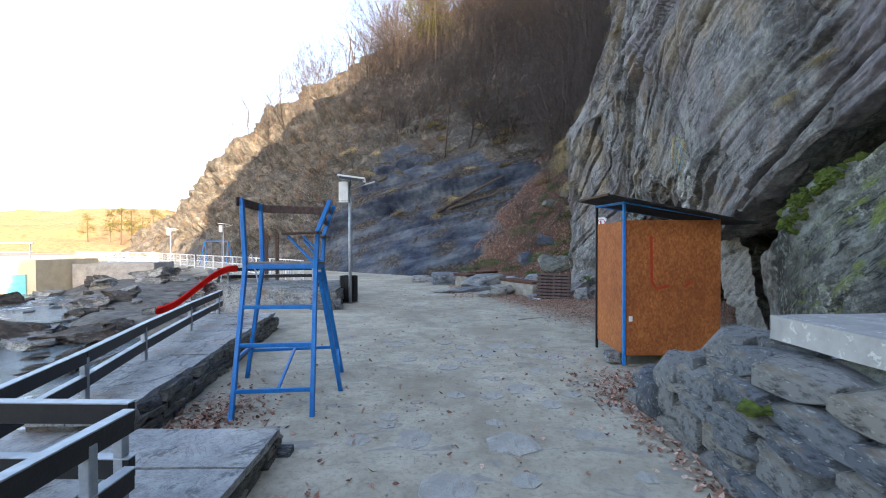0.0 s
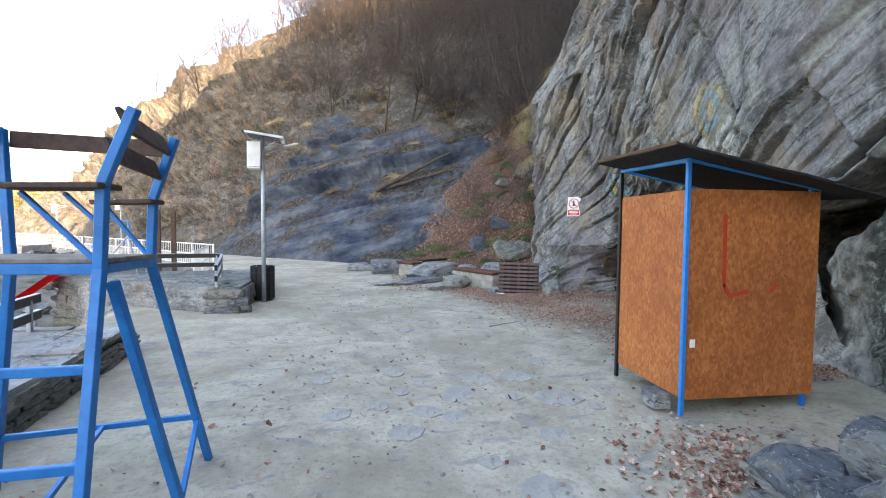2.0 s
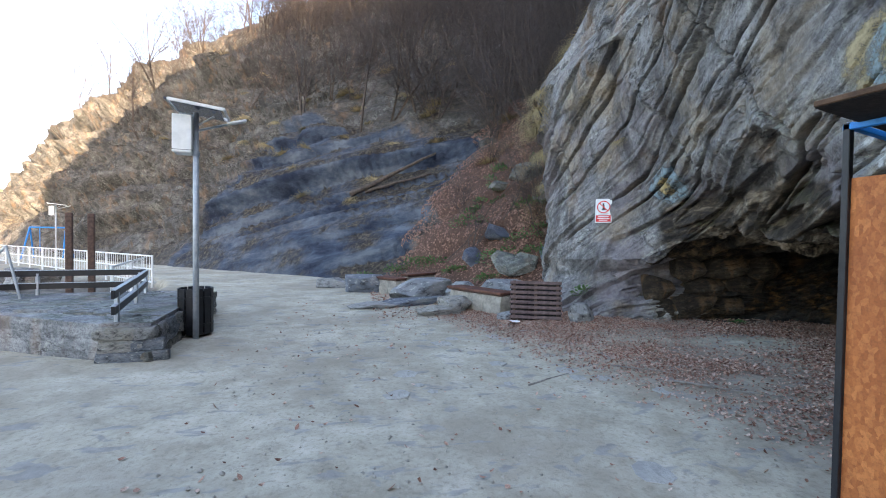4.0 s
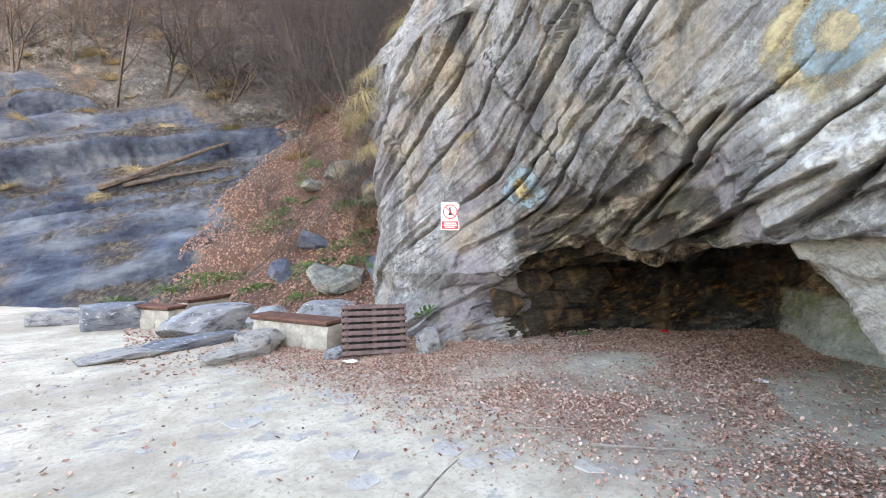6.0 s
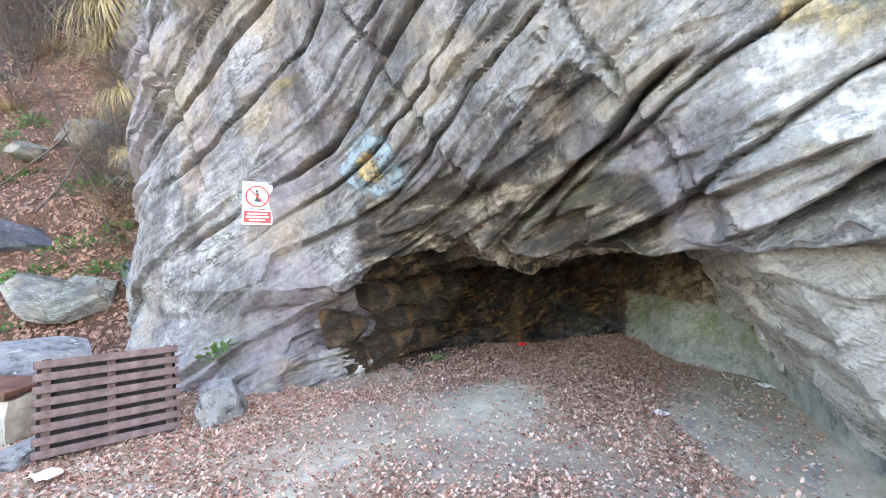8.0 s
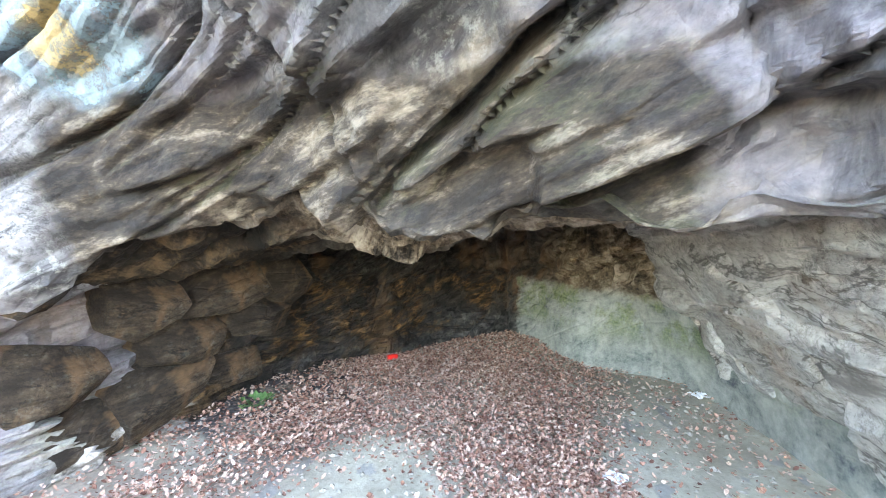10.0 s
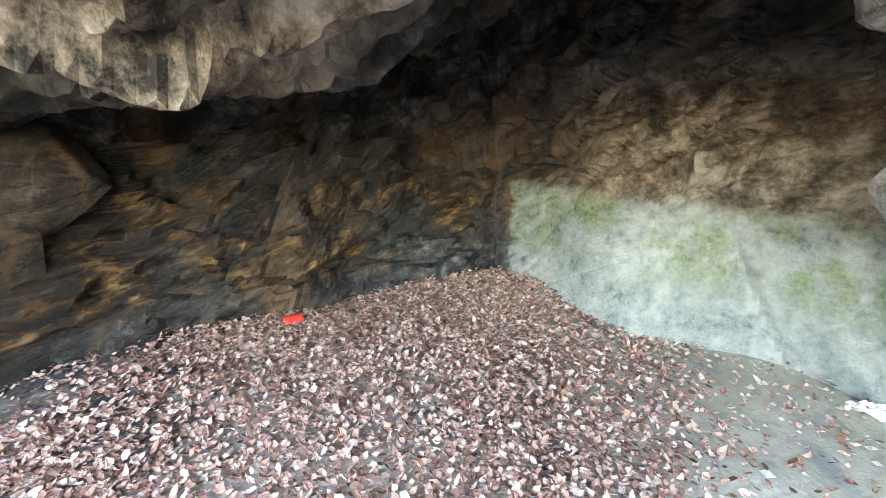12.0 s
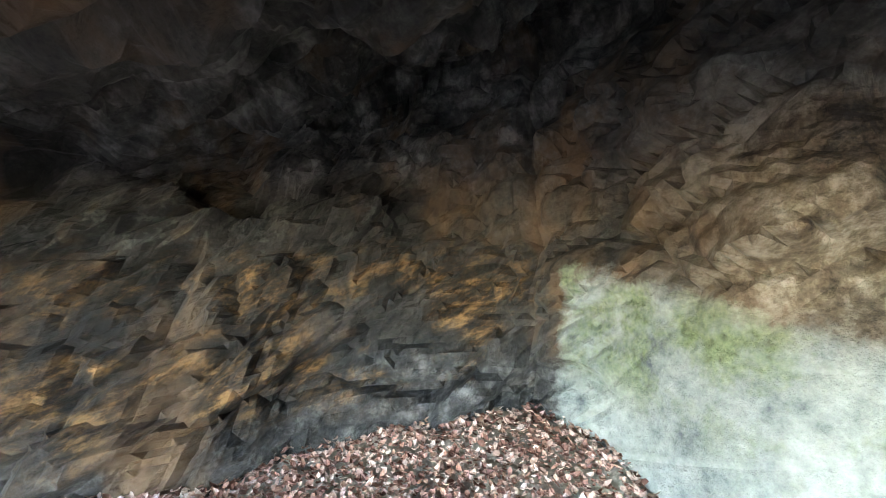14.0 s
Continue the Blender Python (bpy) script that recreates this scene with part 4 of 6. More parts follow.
# ---- the chipboard booth ----
def booth():
    k = thing("booth", pose(2.40, 5.76, -0.06), "orange-brown chipboard booth on blue steel posts, black roof", "booth")
    x1, y1 = 1.29, 1.02
    zb, zt = 0.13, 1.93
    part("front_panel", box(x1 - 0.03, 0.018, zt - zb, (x1 / 2 + 0.012, 0.014, (zb + zt) / 2)), M_OSB, k, "chipboard panel with faded red strokes")
    part("side_panel", box(0.018, y1 - 0.03, zt - zb - 0.02, (0.014, y1 / 2, (zb + zt) / 2)), M_OSB, k)
    part("side_panel", box(0.018, y1 - 0.03, zt - zb, (x1 - 0.014, y1 / 2, (zb + zt) / 2)), M_OSB, k)
    part("back_panel", box(x1 - 0.03, 0.018, 1.0, (x1 / 2, y1 - 0.014, zb + 0.5)), M_OSB, k)
    tops = {(0, 0): 2.18, (0, 1): 2.22, (1, 0): 1.96, (1, 1): 1.99}
    for (i, j), z in tops.items():
        x, y = i * (x1 - 0.055), j * y1 if not i else 0.05 + j * (y1 - 0.10)
        part("post", box(0.035, 0.035, z, (x, y, z / 2), bevel=0.003), M_BLUE if (i, j) != (0, 1) else M_BLACK, k)
    part("roof_beam", bar((0, -0.02, 2.16), (0, y1 + 0.02, 2.20), 0.035), M_BLUE, k)
    part("roof_beam", bar((0, 0, 2.17), (x1, 0, 1.95), 0.035), M_BLUE, k)
    part("roof_beam", bar((0, y1, 2.21), (x1, y1, 1.99), 0.035), M_BLUE, k)
    part("floor_board", box(x1 - 0.06, y1 - 0.06, 0.03, (x1 / 2, y1 / 2, 0.16)), M_RUSTBOARD, k)
    bm = bmesh.new()
    bmesh.ops.create_grid(bm, x_segments=12, y_segments=10, size=0.5)
    for v in bm.verts:
        x, y = v.co.x * 1.90 + 0.64, v.co.y * 1.24 + 0.34
        v.co = (x, y, 2.195 - 0.185 * x + 0.03 * y + 0.012 * noise.noise(Vector((x * 3, y * 3, 1))) - 0.03 * max(0, x - 1.2))
    bmesh.ops.solidify(bm, geom=bm.faces[:], thickness=0.02)
    roof = part("roof", bm, M_FELT, k, "black felted board roof")
    part("roof_edge", bar((-0.31, -0.28, 2.242), (-0.31, 0.96, 2.28), 0.025, 0.03), M_RUSTBOARD, roof, "brown rotting board edge")
    # painted strokes on the front
    m = plain("faded_red", (0.36, 0.035, 0.012), (0.48, 0.06, 0.02), 9, 0.7)
    for a, b in (((0.36, 1.72), (0.37, 1.10)), ((0.37, 1.12), (0.43, 1.02)), ((0.43, 1.02), (0.60, 1.06)), ((0.82, 1.05), (0.88, 1.12))):
        part("paint_stroke", bar((a[0], 0.003, a[1]), (b[0], 0.003, b[1]), 0.035, 0.002, bevel=0, up=(0, 1, 0)), m, k, "faded red paint stroke")
    part("chip", box(0.05, 0.003, 0.07, (0.09, 0.003, 0.62), bevel=0.001), M_PAPER, k, "pale torn scrap on the panel")
    for x, y, sd in ((-0.06, 0.25, 3), (1.15, 0.5, 5)):
        st = part("prop_stone", lump(0.16, 0.2, 0.13, sd), M_STONE, k, "grey stone under the frame")
        st.location = (x, y, 0.06)


booth()


# ---- solar lamps and the litter bin ----
def solar_lamp(at, turn, label, group="solar lamps"):
    k = thing("solar_lamp", at @ pose(0, 0, 0, 0, 0, turn), label, "street lamp", group)
    part("pole", rod((0, 0, -0.1), (0, 0, 3.45), 0.045, 0.04, 16), M_PALESTEEL, k, smooth=True)
    part("bracket", joined(bar((0, 0, 3.40), (-0.22, 0, 3.42), 0.03), bar((0, 0, 3.25), (0.25, 0, 3.42), 0.025)), M_PALESTEEL, k)
    m = pose(0, 0, 0, 0, 8, 0)
    panel = part("solar_panel", box(0.72, 0.62, 0.035, (0.0, 0, 3.50), m), M_SOLAR, k, "dark solar panel, tilted")
    part("panel_frame", joined(*[bar(a, b, 0.03, 0.045) for a, b in (((-0.30, -0.32, 3.54), (0.42, -0.32, 3.46)), ((-0.30, 0.32, 3.54), (0.42, 0.32, 3.46)), ((-0.30, -0.32, 3.54), (-0.30, 0.32, 3.54)), ((0.42, -0.32, 3.46), (0.42, 0.32, 3.46)))]), M_WHITE, panel, "pale aluminium frame")
    case = part("battery_box", box(0.26, 0.30, 0.56, (-0.16, 0, 3.10), bevel=0.012), M_WHITE, k, "white battery box")
    part("lid_seam", box(0.262, 0.302, 0.012, (-0.16, 0, 2.86)), M_BLACK, case)
    part("lamp_arm", rod((0, 0, 3.18), (0.42, 0.1, 3.34), 0.018, 0.018, 10), M_PALESTEEL, k)
    part("lamp_head", box(0.30, 0.11, 0.04, (0.55, 0.12, 3.39), pose(0, 0, 0, 0, -18, 12), 0.012), M_WHITE, k, "white lamp head")
    part("collar", rod((0, 0, 2.80), (0, 0, 2.86), 0.055, 0.055, 16), M_PALESTEEL, k)
    return k


solar_lamp(pose(-2.60, 12.15, -0.09), 8, "grey steel solar lamp with white box beside a litter bin")
solar_lamp(pose(-18.0, 35.6, -0.2), 8, "distant grey solar lamp by the promenade fence")
solar_lamp(pose(-28.2, 45.0, -0.2), 8, "distant grey solar lamp by the promenade fence")


def litter_bin():
    k = thing("litter_bin", pose(-2.71, 12.47, -0.09), "black slatted wooden litter bin behind the lamp pole", "litter bin")
    for i in range(12):
        a = i * math.tau / 12
        m = pose(0.24 * math.cos(a), 0.24 * math.sin(a), 0.40, 0, 0, math.degrees(a))
        part("slat", box(0.02, 0.11, 0.72, (0, 0, 0), bevel=0.004), M_BLACK, k).matrix_local = m
    part("liner", rod((0, 0, 0.06), (0, 0, 0.72), 0.21, 0.22, 20), M_FELT, k)
    for z in (0.18, 0.60):
        part("hoop", rod((0, 0, z), (0, 0, z + 0.03), 0.262, 0.262, 24), M_BLACK, k)


litter_bin()


# ---- stone walls of the terrace ----
STONES = []
for i in range(10):
    b = block(i + 20)
    me = bpy.data.meshes.new("stone")
    b.to_mesh(me)
    b.free()
    me.materials.append(M_BLOCK if i < 7 else M_DARKSTONE)
    STONES.append(me)


def stone_course(parent, a, b, z0, tops, depth, rng, size=(0.18, 0.5), tall=(0.08, 0.17), name="stone", pick=(0, 10)):
    """Stones laid in rough courses along a line, up to a height that may fall along it."""
    a, b = Vector((*a, 0)), Vector((*b, 0))
    L, d = (b - a).length, (b - a).normalized()
    turn = math.degrees(math.atan2(d.y, d.x))
    z = z0
    while z < max(tops):
        h = rng.uniform(*tall)
        x = -rng.uniform(0, 0.2)
        while x < L:
            w = rng.uniform(*size)
            t0 = min(1, max(0, (x + w / 2) / L))
            if z + h * 0.6 < tops[0] * (1 - t0) + tops[1] * t0:
                c = a + d * min(L - 0.02, max(0.02, x + w / 2))
                ob = new(name, rng.choice(STONES[pick[0]:pick[1]]))
                ob.parent = parent
                ob.matrix_local = parent.matrix_world.inverted() @ pose(c.x, c.y, z + h / 2, rng.uniform(-3, 3), rng.uniform(-3, 3), turn + rng.uniform(-4, 4)) @ Matrix.Diagonal((w * 0.95, depth * rng.uniform(0.8, 1.15), h * 0.97, 1))
            x += w * 0.97
        z += h


def prism(corners, z0, z1, mat, name, parent=None, label="", rough=0.012, cuts=10):
    """A slab over a quadrilateral plan with an uneven top and edges."""
    bm = bmesh.new()
    vs = [bm.verts.new((x, y, z0)) for x, y in corners] + [bm.verts.new((x, y, z1)) for x, y in corners]
    n = len(corners)
    bm.faces.new(vs[:n][::-1]), bm.faces.new(vs[n:])
    for i in range(n):
        bm.faces.new((vs[i], vs[(i + 1) % n], vs[n + (i + 1) % n], vs[n + i]))
    bmesh.ops.subdivide_edges(bm, edges=bm.edges[:], cuts=cuts, use_grid_fill=True)
    for v in bm.verts:
        v.co += noise.noise_vector(v.co * 2.3) * rough + noise.noise_vector(v.co * 9) * rough * 0.5
    return part(name, bm, mat, parent, label)


rng = random.Random(5)


def flagstones(parent, area, z, rng, n, inside, thick=0.03, size=(0.22, 0.5)):
    """Irregular flat slabs over a stretch of ground, kept clear of one another."""
    placed = []
    for _ in range(n * 12):
        if len(placed) >= n:
            break
        x, y, r = rng.uniform(area[0], area[1]), rng.uniform(area[2], area[3]), rng.uniform(*size) / 2
        if not inside(x, y, r) or any((x - p) ** 2 + (y - q) ** 2 < (0.86 * (r + s)) ** 2 for p, q, s in placed):
            continue
        placed.append((x, y, r))
        bm = bmesh.new()
        k = rng.randint(5, 8)
        a0 = rng.uniform(0, 6)
        ring = [bm.verts.new((r * rng.uniform(0.8, 1.12) * math.cos(a0 + math.tau * i / k), r * rng.uniform(0.8, 1.12) * math.sin(a0 + math.tau * i / k), 0)) for i in range(k)]
        f = bm.faces.new(ring)
        e = bmesh.ops.extrude_face_region(bm, geom=[f])
        top = [v for v in e["geom"] if isinstance(v, bmesh.types.BMVert)]
        bmesh.ops.translate(bm, vec=(0, 0, thick), verts=top)
        bmesh.ops.scale(bm, vec=(0.94, 0.94, 1), verts=top)
        bmesh.ops.recalc_face_normals(bm, faces=bm.faces)
        ob = part("flagstone", bm, M_FLAG, parent)
        zz = z if z is not None else float(ground_z(np.array(x), np.array(y))) - thick * 0.80
        ob.matrix_local = parent.matrix_world.inverted() @ pose(x, y, zz, rng.uniform(-1.2, 1.2), rng.uniform(-1.2, 1.2), 0)
    return placed


def wall_line(y):
    return -2.50 - 0.15 * (y - 3.4), -3.30 - 0.25 * (y - 3.4)


terrace = thing("wall_terrace", pose(-2.9, 5.8, -0.1), "low dark stone terrace wall with flat slate coping", "wall", kind="structure")
(ra, la), (rb, lb) = wall_line(3.3), wall_line(8.4)
inv = terrace.matrix_world.inverted()
c0 = prism([(ra - 0.06, 3.34), (rb - 0.06, 8.36), (lb + 0.05, 8.36), (la + 0.05, 3.34)], -1.4, 0.20, M_DARKSTONE, "wall_core", terrace)
c0.matrix_local = inv
stone_course(terrace, (ra - 0.06, 3.34), (rb - 0.06, 8.36), -0.12, (0.21, 0.17), 0.18, rng, (0.2, 0.55), (0.06, 0.12), pick=(5, 10))
stone_course(terrace, (rb - 0.06, 8.36), (lb + 0.05, 8.36), -0.12, (0.17, 0.17), 0.18, rng, (0.2, 0.45), (0.06, 0.12), pick=(5, 10))
y = 3.25
while y < 8.35:
    w = rng.uniform(0.45, 0.8)
    y2 = min(8.42, y + w)
    (r0, l0), (r1, l1) = wall_line(y), wall_line(y2)
    cut = rng.uniform(0.35, 0.65)
    for f0, f1 in ((0, cut), (cut, 1)):
        q = [(r0 + (l0 - r0) * f0 - 0.006, y + 0.006), (r1 + (l1 - r1) * f0 - 0.006, y2 - 0.006), (r1 + (l1 - r1) * f1 + 0.006, y2 - 0.006), (r0 + (l0 - r0) * f1 + 0.006, y + 0.006)]
        prism(q, 0.195, 0.255 + rng.uniform(-0.01, 0.012), M_PAVE, "coping_stone", terrace, "", 0.012, 4).matrix_local = inv
    y = y2

landing = thing("wall_landing", pose(-2.5, 1.5, -0.1), "low stone landing paved with irregular slate", "platform", kind="structure")
inv = landing.matrix_world.inverted()
prism([(-1.34, -3.0), (-1.34, 3.36), (-4.4, 3.36), (-4.4, -3.0)], -1.5, 0.07, M_DARKSTONE, "core", landing, "", 0.01, 8).matrix_local = inv
stone_course(landing, (-1.35, 0.2), (-1.35, 3.36), -0.12, (0.08, 0.08), 0.12, rng, (0.2, 0.5), (0.07, 0.11), pick=(4, 10))
stone_course(landing, (-1.35, 3.36), (-2.5, 3.36), -0.12, (0.08, 0.08), 0.12, rng, (0.2, 0.5), (0.07, 0.11), pick=(4, 10))
# the paving: slabs cut to rows, with uneven joints
yy = 0.3
while yy < 3.3:
    h = min(rng.uniform(0.38, 0.62), 3.4 - yy)
    xx = -1.26
    while xx > -3.4:
        w = rng.uniform(0.4, 0.85)
        j = [rng.uniform(-0.05, 0.05) for _ in range(4)]
        e = 0.012
        prism([(xx - e, yy + e), (xx - e, yy + h - e), (xx - w + e + j[0], yy + h - e), (xx - w + e + j[1], yy + e)], 0.06, 0.118 + rng.uniform(-0.006, 0.006), M_PAVE, "paving_slab", landing, "", 0.008, 4).matrix_local = inv
        xx -= w
    yy += h

stage = thing("wall_platform", pose(-2.9, 12.6, -0.1), "raised stone platform with slate edge beside the lamp", "platform", kind="structure")
inv = stage.matrix_world.inverted()
prism([(-2.75, 11.0), (-3.1, 14.6), (-7.0, 14.2), (-7.0, 12.9), (-3.3, 11.0)], -1.2, 0.38, M_STONE, "core", stage, "", 0.02, 8).matrix_local = inv
stone_course(stage, (-3.28, 11.0), (-2.75, 11.0), -0.12, (0.40, 0.40), 0.14, rng, (0.22, 0.5), (0.12, 0.2), pick=(0, 6))
stone_course(stage, (-2.75, 11.0), (-3.1, 14.6), -0.12, (0.40, 0.40), 0.14, rng, (0.22, 0.5), (0.12, 0.2), pick=(3, 10))
stone_course(stage, (-7.0, 12.9), (-3.3, 11.6), -0.9, (0.40, 0.40), 0.16, rng, (0.22, 0.5), (0.1, 0.2), pick=(0, 8))


def railing(name_label, posts, ground, rails, group="railings", over=0.25):
    """Pale square posts with black boards along them."""
    o = Vector((*posts[0], ground))
    k = thing("railing", Matrix.Translation(o), name_label, "railing", group)
    for x, y in posts:
        part("post", box(0.05, 0.05, rails[0] - ground, (x - o.x, y - o.y, (rails[0] - ground) / 2)), M_PALESTEEL, k, "pale grey steel post")
    for z in rails:
        for a, b in zip(posts, posts[1:]):
            d = (Vector((*b, 0)) - Vector((*a, 0))).normalized() * over
            p, q = Vector((*a, z)) - o, Vector((*b, z)) - o
            if a is posts[0]:
                p -= d
            if b is posts[-1]:
                q += d
            rail = part("rail", bar(p, q, 0.045, 0.105), M_BLACK, k, "black painted board")
            part("top_strip", bar(p + Vector((0, 0, 0.055)), q + Vector((0, 0, 0.055)), 0.06, 0.008, bevel=0.002), M_PALESTEEL, rail, "bare grey top edge")
    return k


railing("low railing of black boards on grey posts along the terrace wall", [(-2.72, 2.6), (-2.98, 3.6), (-3.38, 4.9), (-3.85, 6.6), (-4.25, 8.2)], 0.25, (0.62, 0.42))
railing("black board railing on the slate landing", [(-1.52, -1.2), (-1.52, 0.4), (-1.52, 1.85)], 0.115, (0.70, 0.42))
railing("black board railing across the slate landing", [(-1.64, 2.2), (-2.4, 2.22), (-3.4, 2.25)], 0.115, (0.70, 0.42), over=0.06)
railing("black board railing along the raised platform", [(-3.2, 11.15), (-3.7, 12.8), (-4.15, 14.2)], 0.38, (0.76, 0.56))
railing("black board railing across the raised platform", [(-4.3, 14.3), (-5.8, 14.0), (-7.0, 13.7)], 0.38, (0.78, 0.55), over=0.1)


# ---- dry-stone retaining wall beside the path, and the concrete slab on it ----
bankw = thing("wall_retaining", pose(2.6, 3.2, -0.1), "rough grey dry-stone retaining wall with moss", "wall", kind="structure")
inv = bankw.matrix_world.inverted()
u, v = np.meshgrid(np.linspace(0, 1, 50), np.linspace(0, 1, 60), indexing="ij")
rx, ry = 2.12 + 2.8 * u + 0.12 * v, -4.0 + 8.55 * v
rz = curve(ry.ravel(), (-4, 1.02), (2.6, 0.98), (3.0, 0.80), (3.3, 0.62), (3.9, 0.42), (4.4, 0.20), (4.6, 0.0)).reshape(ry.shape) * step(u, -0.05, 0.035) + 0.05 * fbm(rx * 2, ry * 2, 0 * rx, 4, 33) - 0.12
core = new("core", grid_mesh("core", rx, ry, rz, M_STONE))
core.parent = bankw
core.matrix_local = inv
stone_course(bankw, (2.02, 0.2), (2.12, 2.9), -0.16, (0.93, 0.90), 0.40, rng, (0.24, 0.6), (0.12, 0.28), pick=(0, 7))
stone_course(bankw, (2.12, 2.9), (2.20, 4.55), -0.16, (0.74, 0.16), 0.40, rng, (0.2, 0.5), (0.12, 0.24), pick=(0, 7))
stone_course(bankw, (2.3, 2.95), (2.42, 4.2), 0.3, (0.72, 0.42), 0.35, rng, (0.2, 0.45), (0.12, 0.2), pick=(0, 6))
stone_course(bankw, (2.15, 4.5), (4.4, 4.6), -0.12, (0.18, 0.55), 0.4, rng, (0.25, 0.6), (0.12, 0.26), pick=(0, 6))
stone_course(bankw, (2.6, 3.9), (4.4, 4.1), 0.15, (0.42, 0.66), 0.4, rng, (0.25, 0.6), (0.12, 0.26), pick=(0, 6))
# loose blocks stepped along the top of the wall
for n_, (x, y, z, sx, sy, sz, a) in enumerate(((2.20, 3.27, 0.77, 0.34, 0.26, 0.25, 20), (2.38, 3.08, 0.77, 0.24, 0.24, 0.27, 50), (2.18, 3.56, 0.56, 0.32, 0.24, 0.22, -10), (2.05, 3.84, 0.38, 0.28, 0.26, 0.34, 15), (1.97, 4.10, 0.10, 0.20, 0.22, 0.34, 40), (2.46, 2.95, 0.76, 0.26, 0.22, 0.20, 5), (2.62, 3.30, 0.66, 0.30, 0.26, 0.24, 65))):
    st = part("stone", block(60 + n_), M_BLOCK, bankw)
    st.matrix_local = inv @ pose(x, y, z, 6, -5, a) @ Matrix.Diagonal((sx, sy, sz, 1))
slab = prism([(2.16, -3.5), (2.16, 2.86), (5.2, 3.2), (5.2, -3.5)], 0.93, 1.08, M_CONC, "concrete_slab", None, "", 0.008, 10)
tagged(slab, "thick weathered concrete slab on the stone wall", "slab")


def moss_pad(at, r, seed):
    k = bmesh.new()
    bmesh.ops.create_icosphere(k, subdivisions=3, radius=1)
    for v in k.verts:
        v.co *= 1 + 0.5 * noise.noise(v.co * 2.5 + Vector((seed, 0, 0))) + 0.25 * noise.noise(v.co * 9)
    bmesh.ops.scale(k, vec=(r, r * 0.8, r * 0.45), verts=k.verts)
    ob = part("moss", k, M_MOSS)
    ob.matrix_world = at
    return tagged(ob, "cushion of bright green moss on grey stone", "moss", "moss cushions")


moss_pad(pose(1.90, 2.62, 0.56), 0.10, 1)
moss_pad(pose(1.94, 2.88, 0.52), 0.06, 2)


# ---- boulders, benches and the pallet by the cliff ----
def boulder(at, size, seed, label, mat=None, group="boulders"):
    ob = part("boulder", block(seed, 14, (0.44, 0.62)), mat or M_BLOCK)
    ob.matrix_world = at @ Matrix.Diagonal((*size, 1))
    return tagged(ob, label, "boulder", group)


for x, y, z, sx, sy, sz, tz, sd in (
        (1.55, 16.3, 0.12, 1.7, 0.8, 0.62, 30, 1), (0.15, 17.9, 0.12, 1.1, 0.8, 0.55, 10, 2), (2.0, 14.2, 0.05, 0.75, 0.4, 0.35, 35, 3),
        (1.55, 13.9, -0.02, 0.9, 0.4, 0.18, 15, 4), (2.45, 15.6, 0.15, 0.8, 0.6, 0.5, 50, 6), (3.35, 15.0, 0.2, 1.1, 0.5, 0.6, -10, 7),
        (1.1, 15.2, -0.02, 1.3, 0.5, 0.2, 20, 8), (0.3, 14.9, -0.05, 1.2, 0.5, 0.14, 12, 9), (4.05, 12.45, 0.06, 0.5, 0.36, 0.45, 40, 10),
        (-0.9, 19.2, 0.0, 0.9, 0.6, 0.4, 0, 11), (2.75, 13.1, -0.02, 0.4, 0.25, 0.16, 20, 12)):
    boulder(pose(x, y, z, 0, 0, tz), (sx, sy, sz), sd, "pale grey boulder bedded in leaf litter")
rocks = random.Random(77)
for i in range(16):
    s_, d_ = rocks.uniform(3.5, 10.5), rocks.uniform(0.8, 4.5)
    fx0, fy0 = hill_foot(np.array(s_))
    x, y = float(fx0) + 0.74 * d_, float(fy0) + 0.67 * d_
    k = int(np.argmin((hx - x) ** 2 + (hy - y) ** 2))
    r = rocks.uniform(0.4, 1.1)
    boulder(pose(x, y, float(hz.ravel()[k]) + 0.05, rocks.uniform(-25, 25), rocks.uniform(-25, 25), rocks.uniform(0, 360)), (1.5 * r, r, 0.7 * r), 60 + i, "dark layered rock standing out of the leafy slope", M_SLAB if i % 3 == 0 else M_DARKSTONE, "gully rocks")


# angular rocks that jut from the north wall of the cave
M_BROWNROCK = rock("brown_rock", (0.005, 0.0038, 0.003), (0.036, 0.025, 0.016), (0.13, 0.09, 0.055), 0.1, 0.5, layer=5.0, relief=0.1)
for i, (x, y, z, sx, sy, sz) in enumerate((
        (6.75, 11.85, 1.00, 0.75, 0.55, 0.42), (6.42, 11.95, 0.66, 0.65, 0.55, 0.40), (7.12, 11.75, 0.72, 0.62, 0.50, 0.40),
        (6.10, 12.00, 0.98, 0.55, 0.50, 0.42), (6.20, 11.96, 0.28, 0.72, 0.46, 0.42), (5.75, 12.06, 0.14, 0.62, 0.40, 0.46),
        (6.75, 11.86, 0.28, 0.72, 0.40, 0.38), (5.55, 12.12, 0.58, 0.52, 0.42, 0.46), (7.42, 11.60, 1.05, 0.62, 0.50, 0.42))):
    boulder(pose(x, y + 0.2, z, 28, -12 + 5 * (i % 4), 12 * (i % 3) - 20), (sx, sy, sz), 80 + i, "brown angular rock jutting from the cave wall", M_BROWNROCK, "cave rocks")


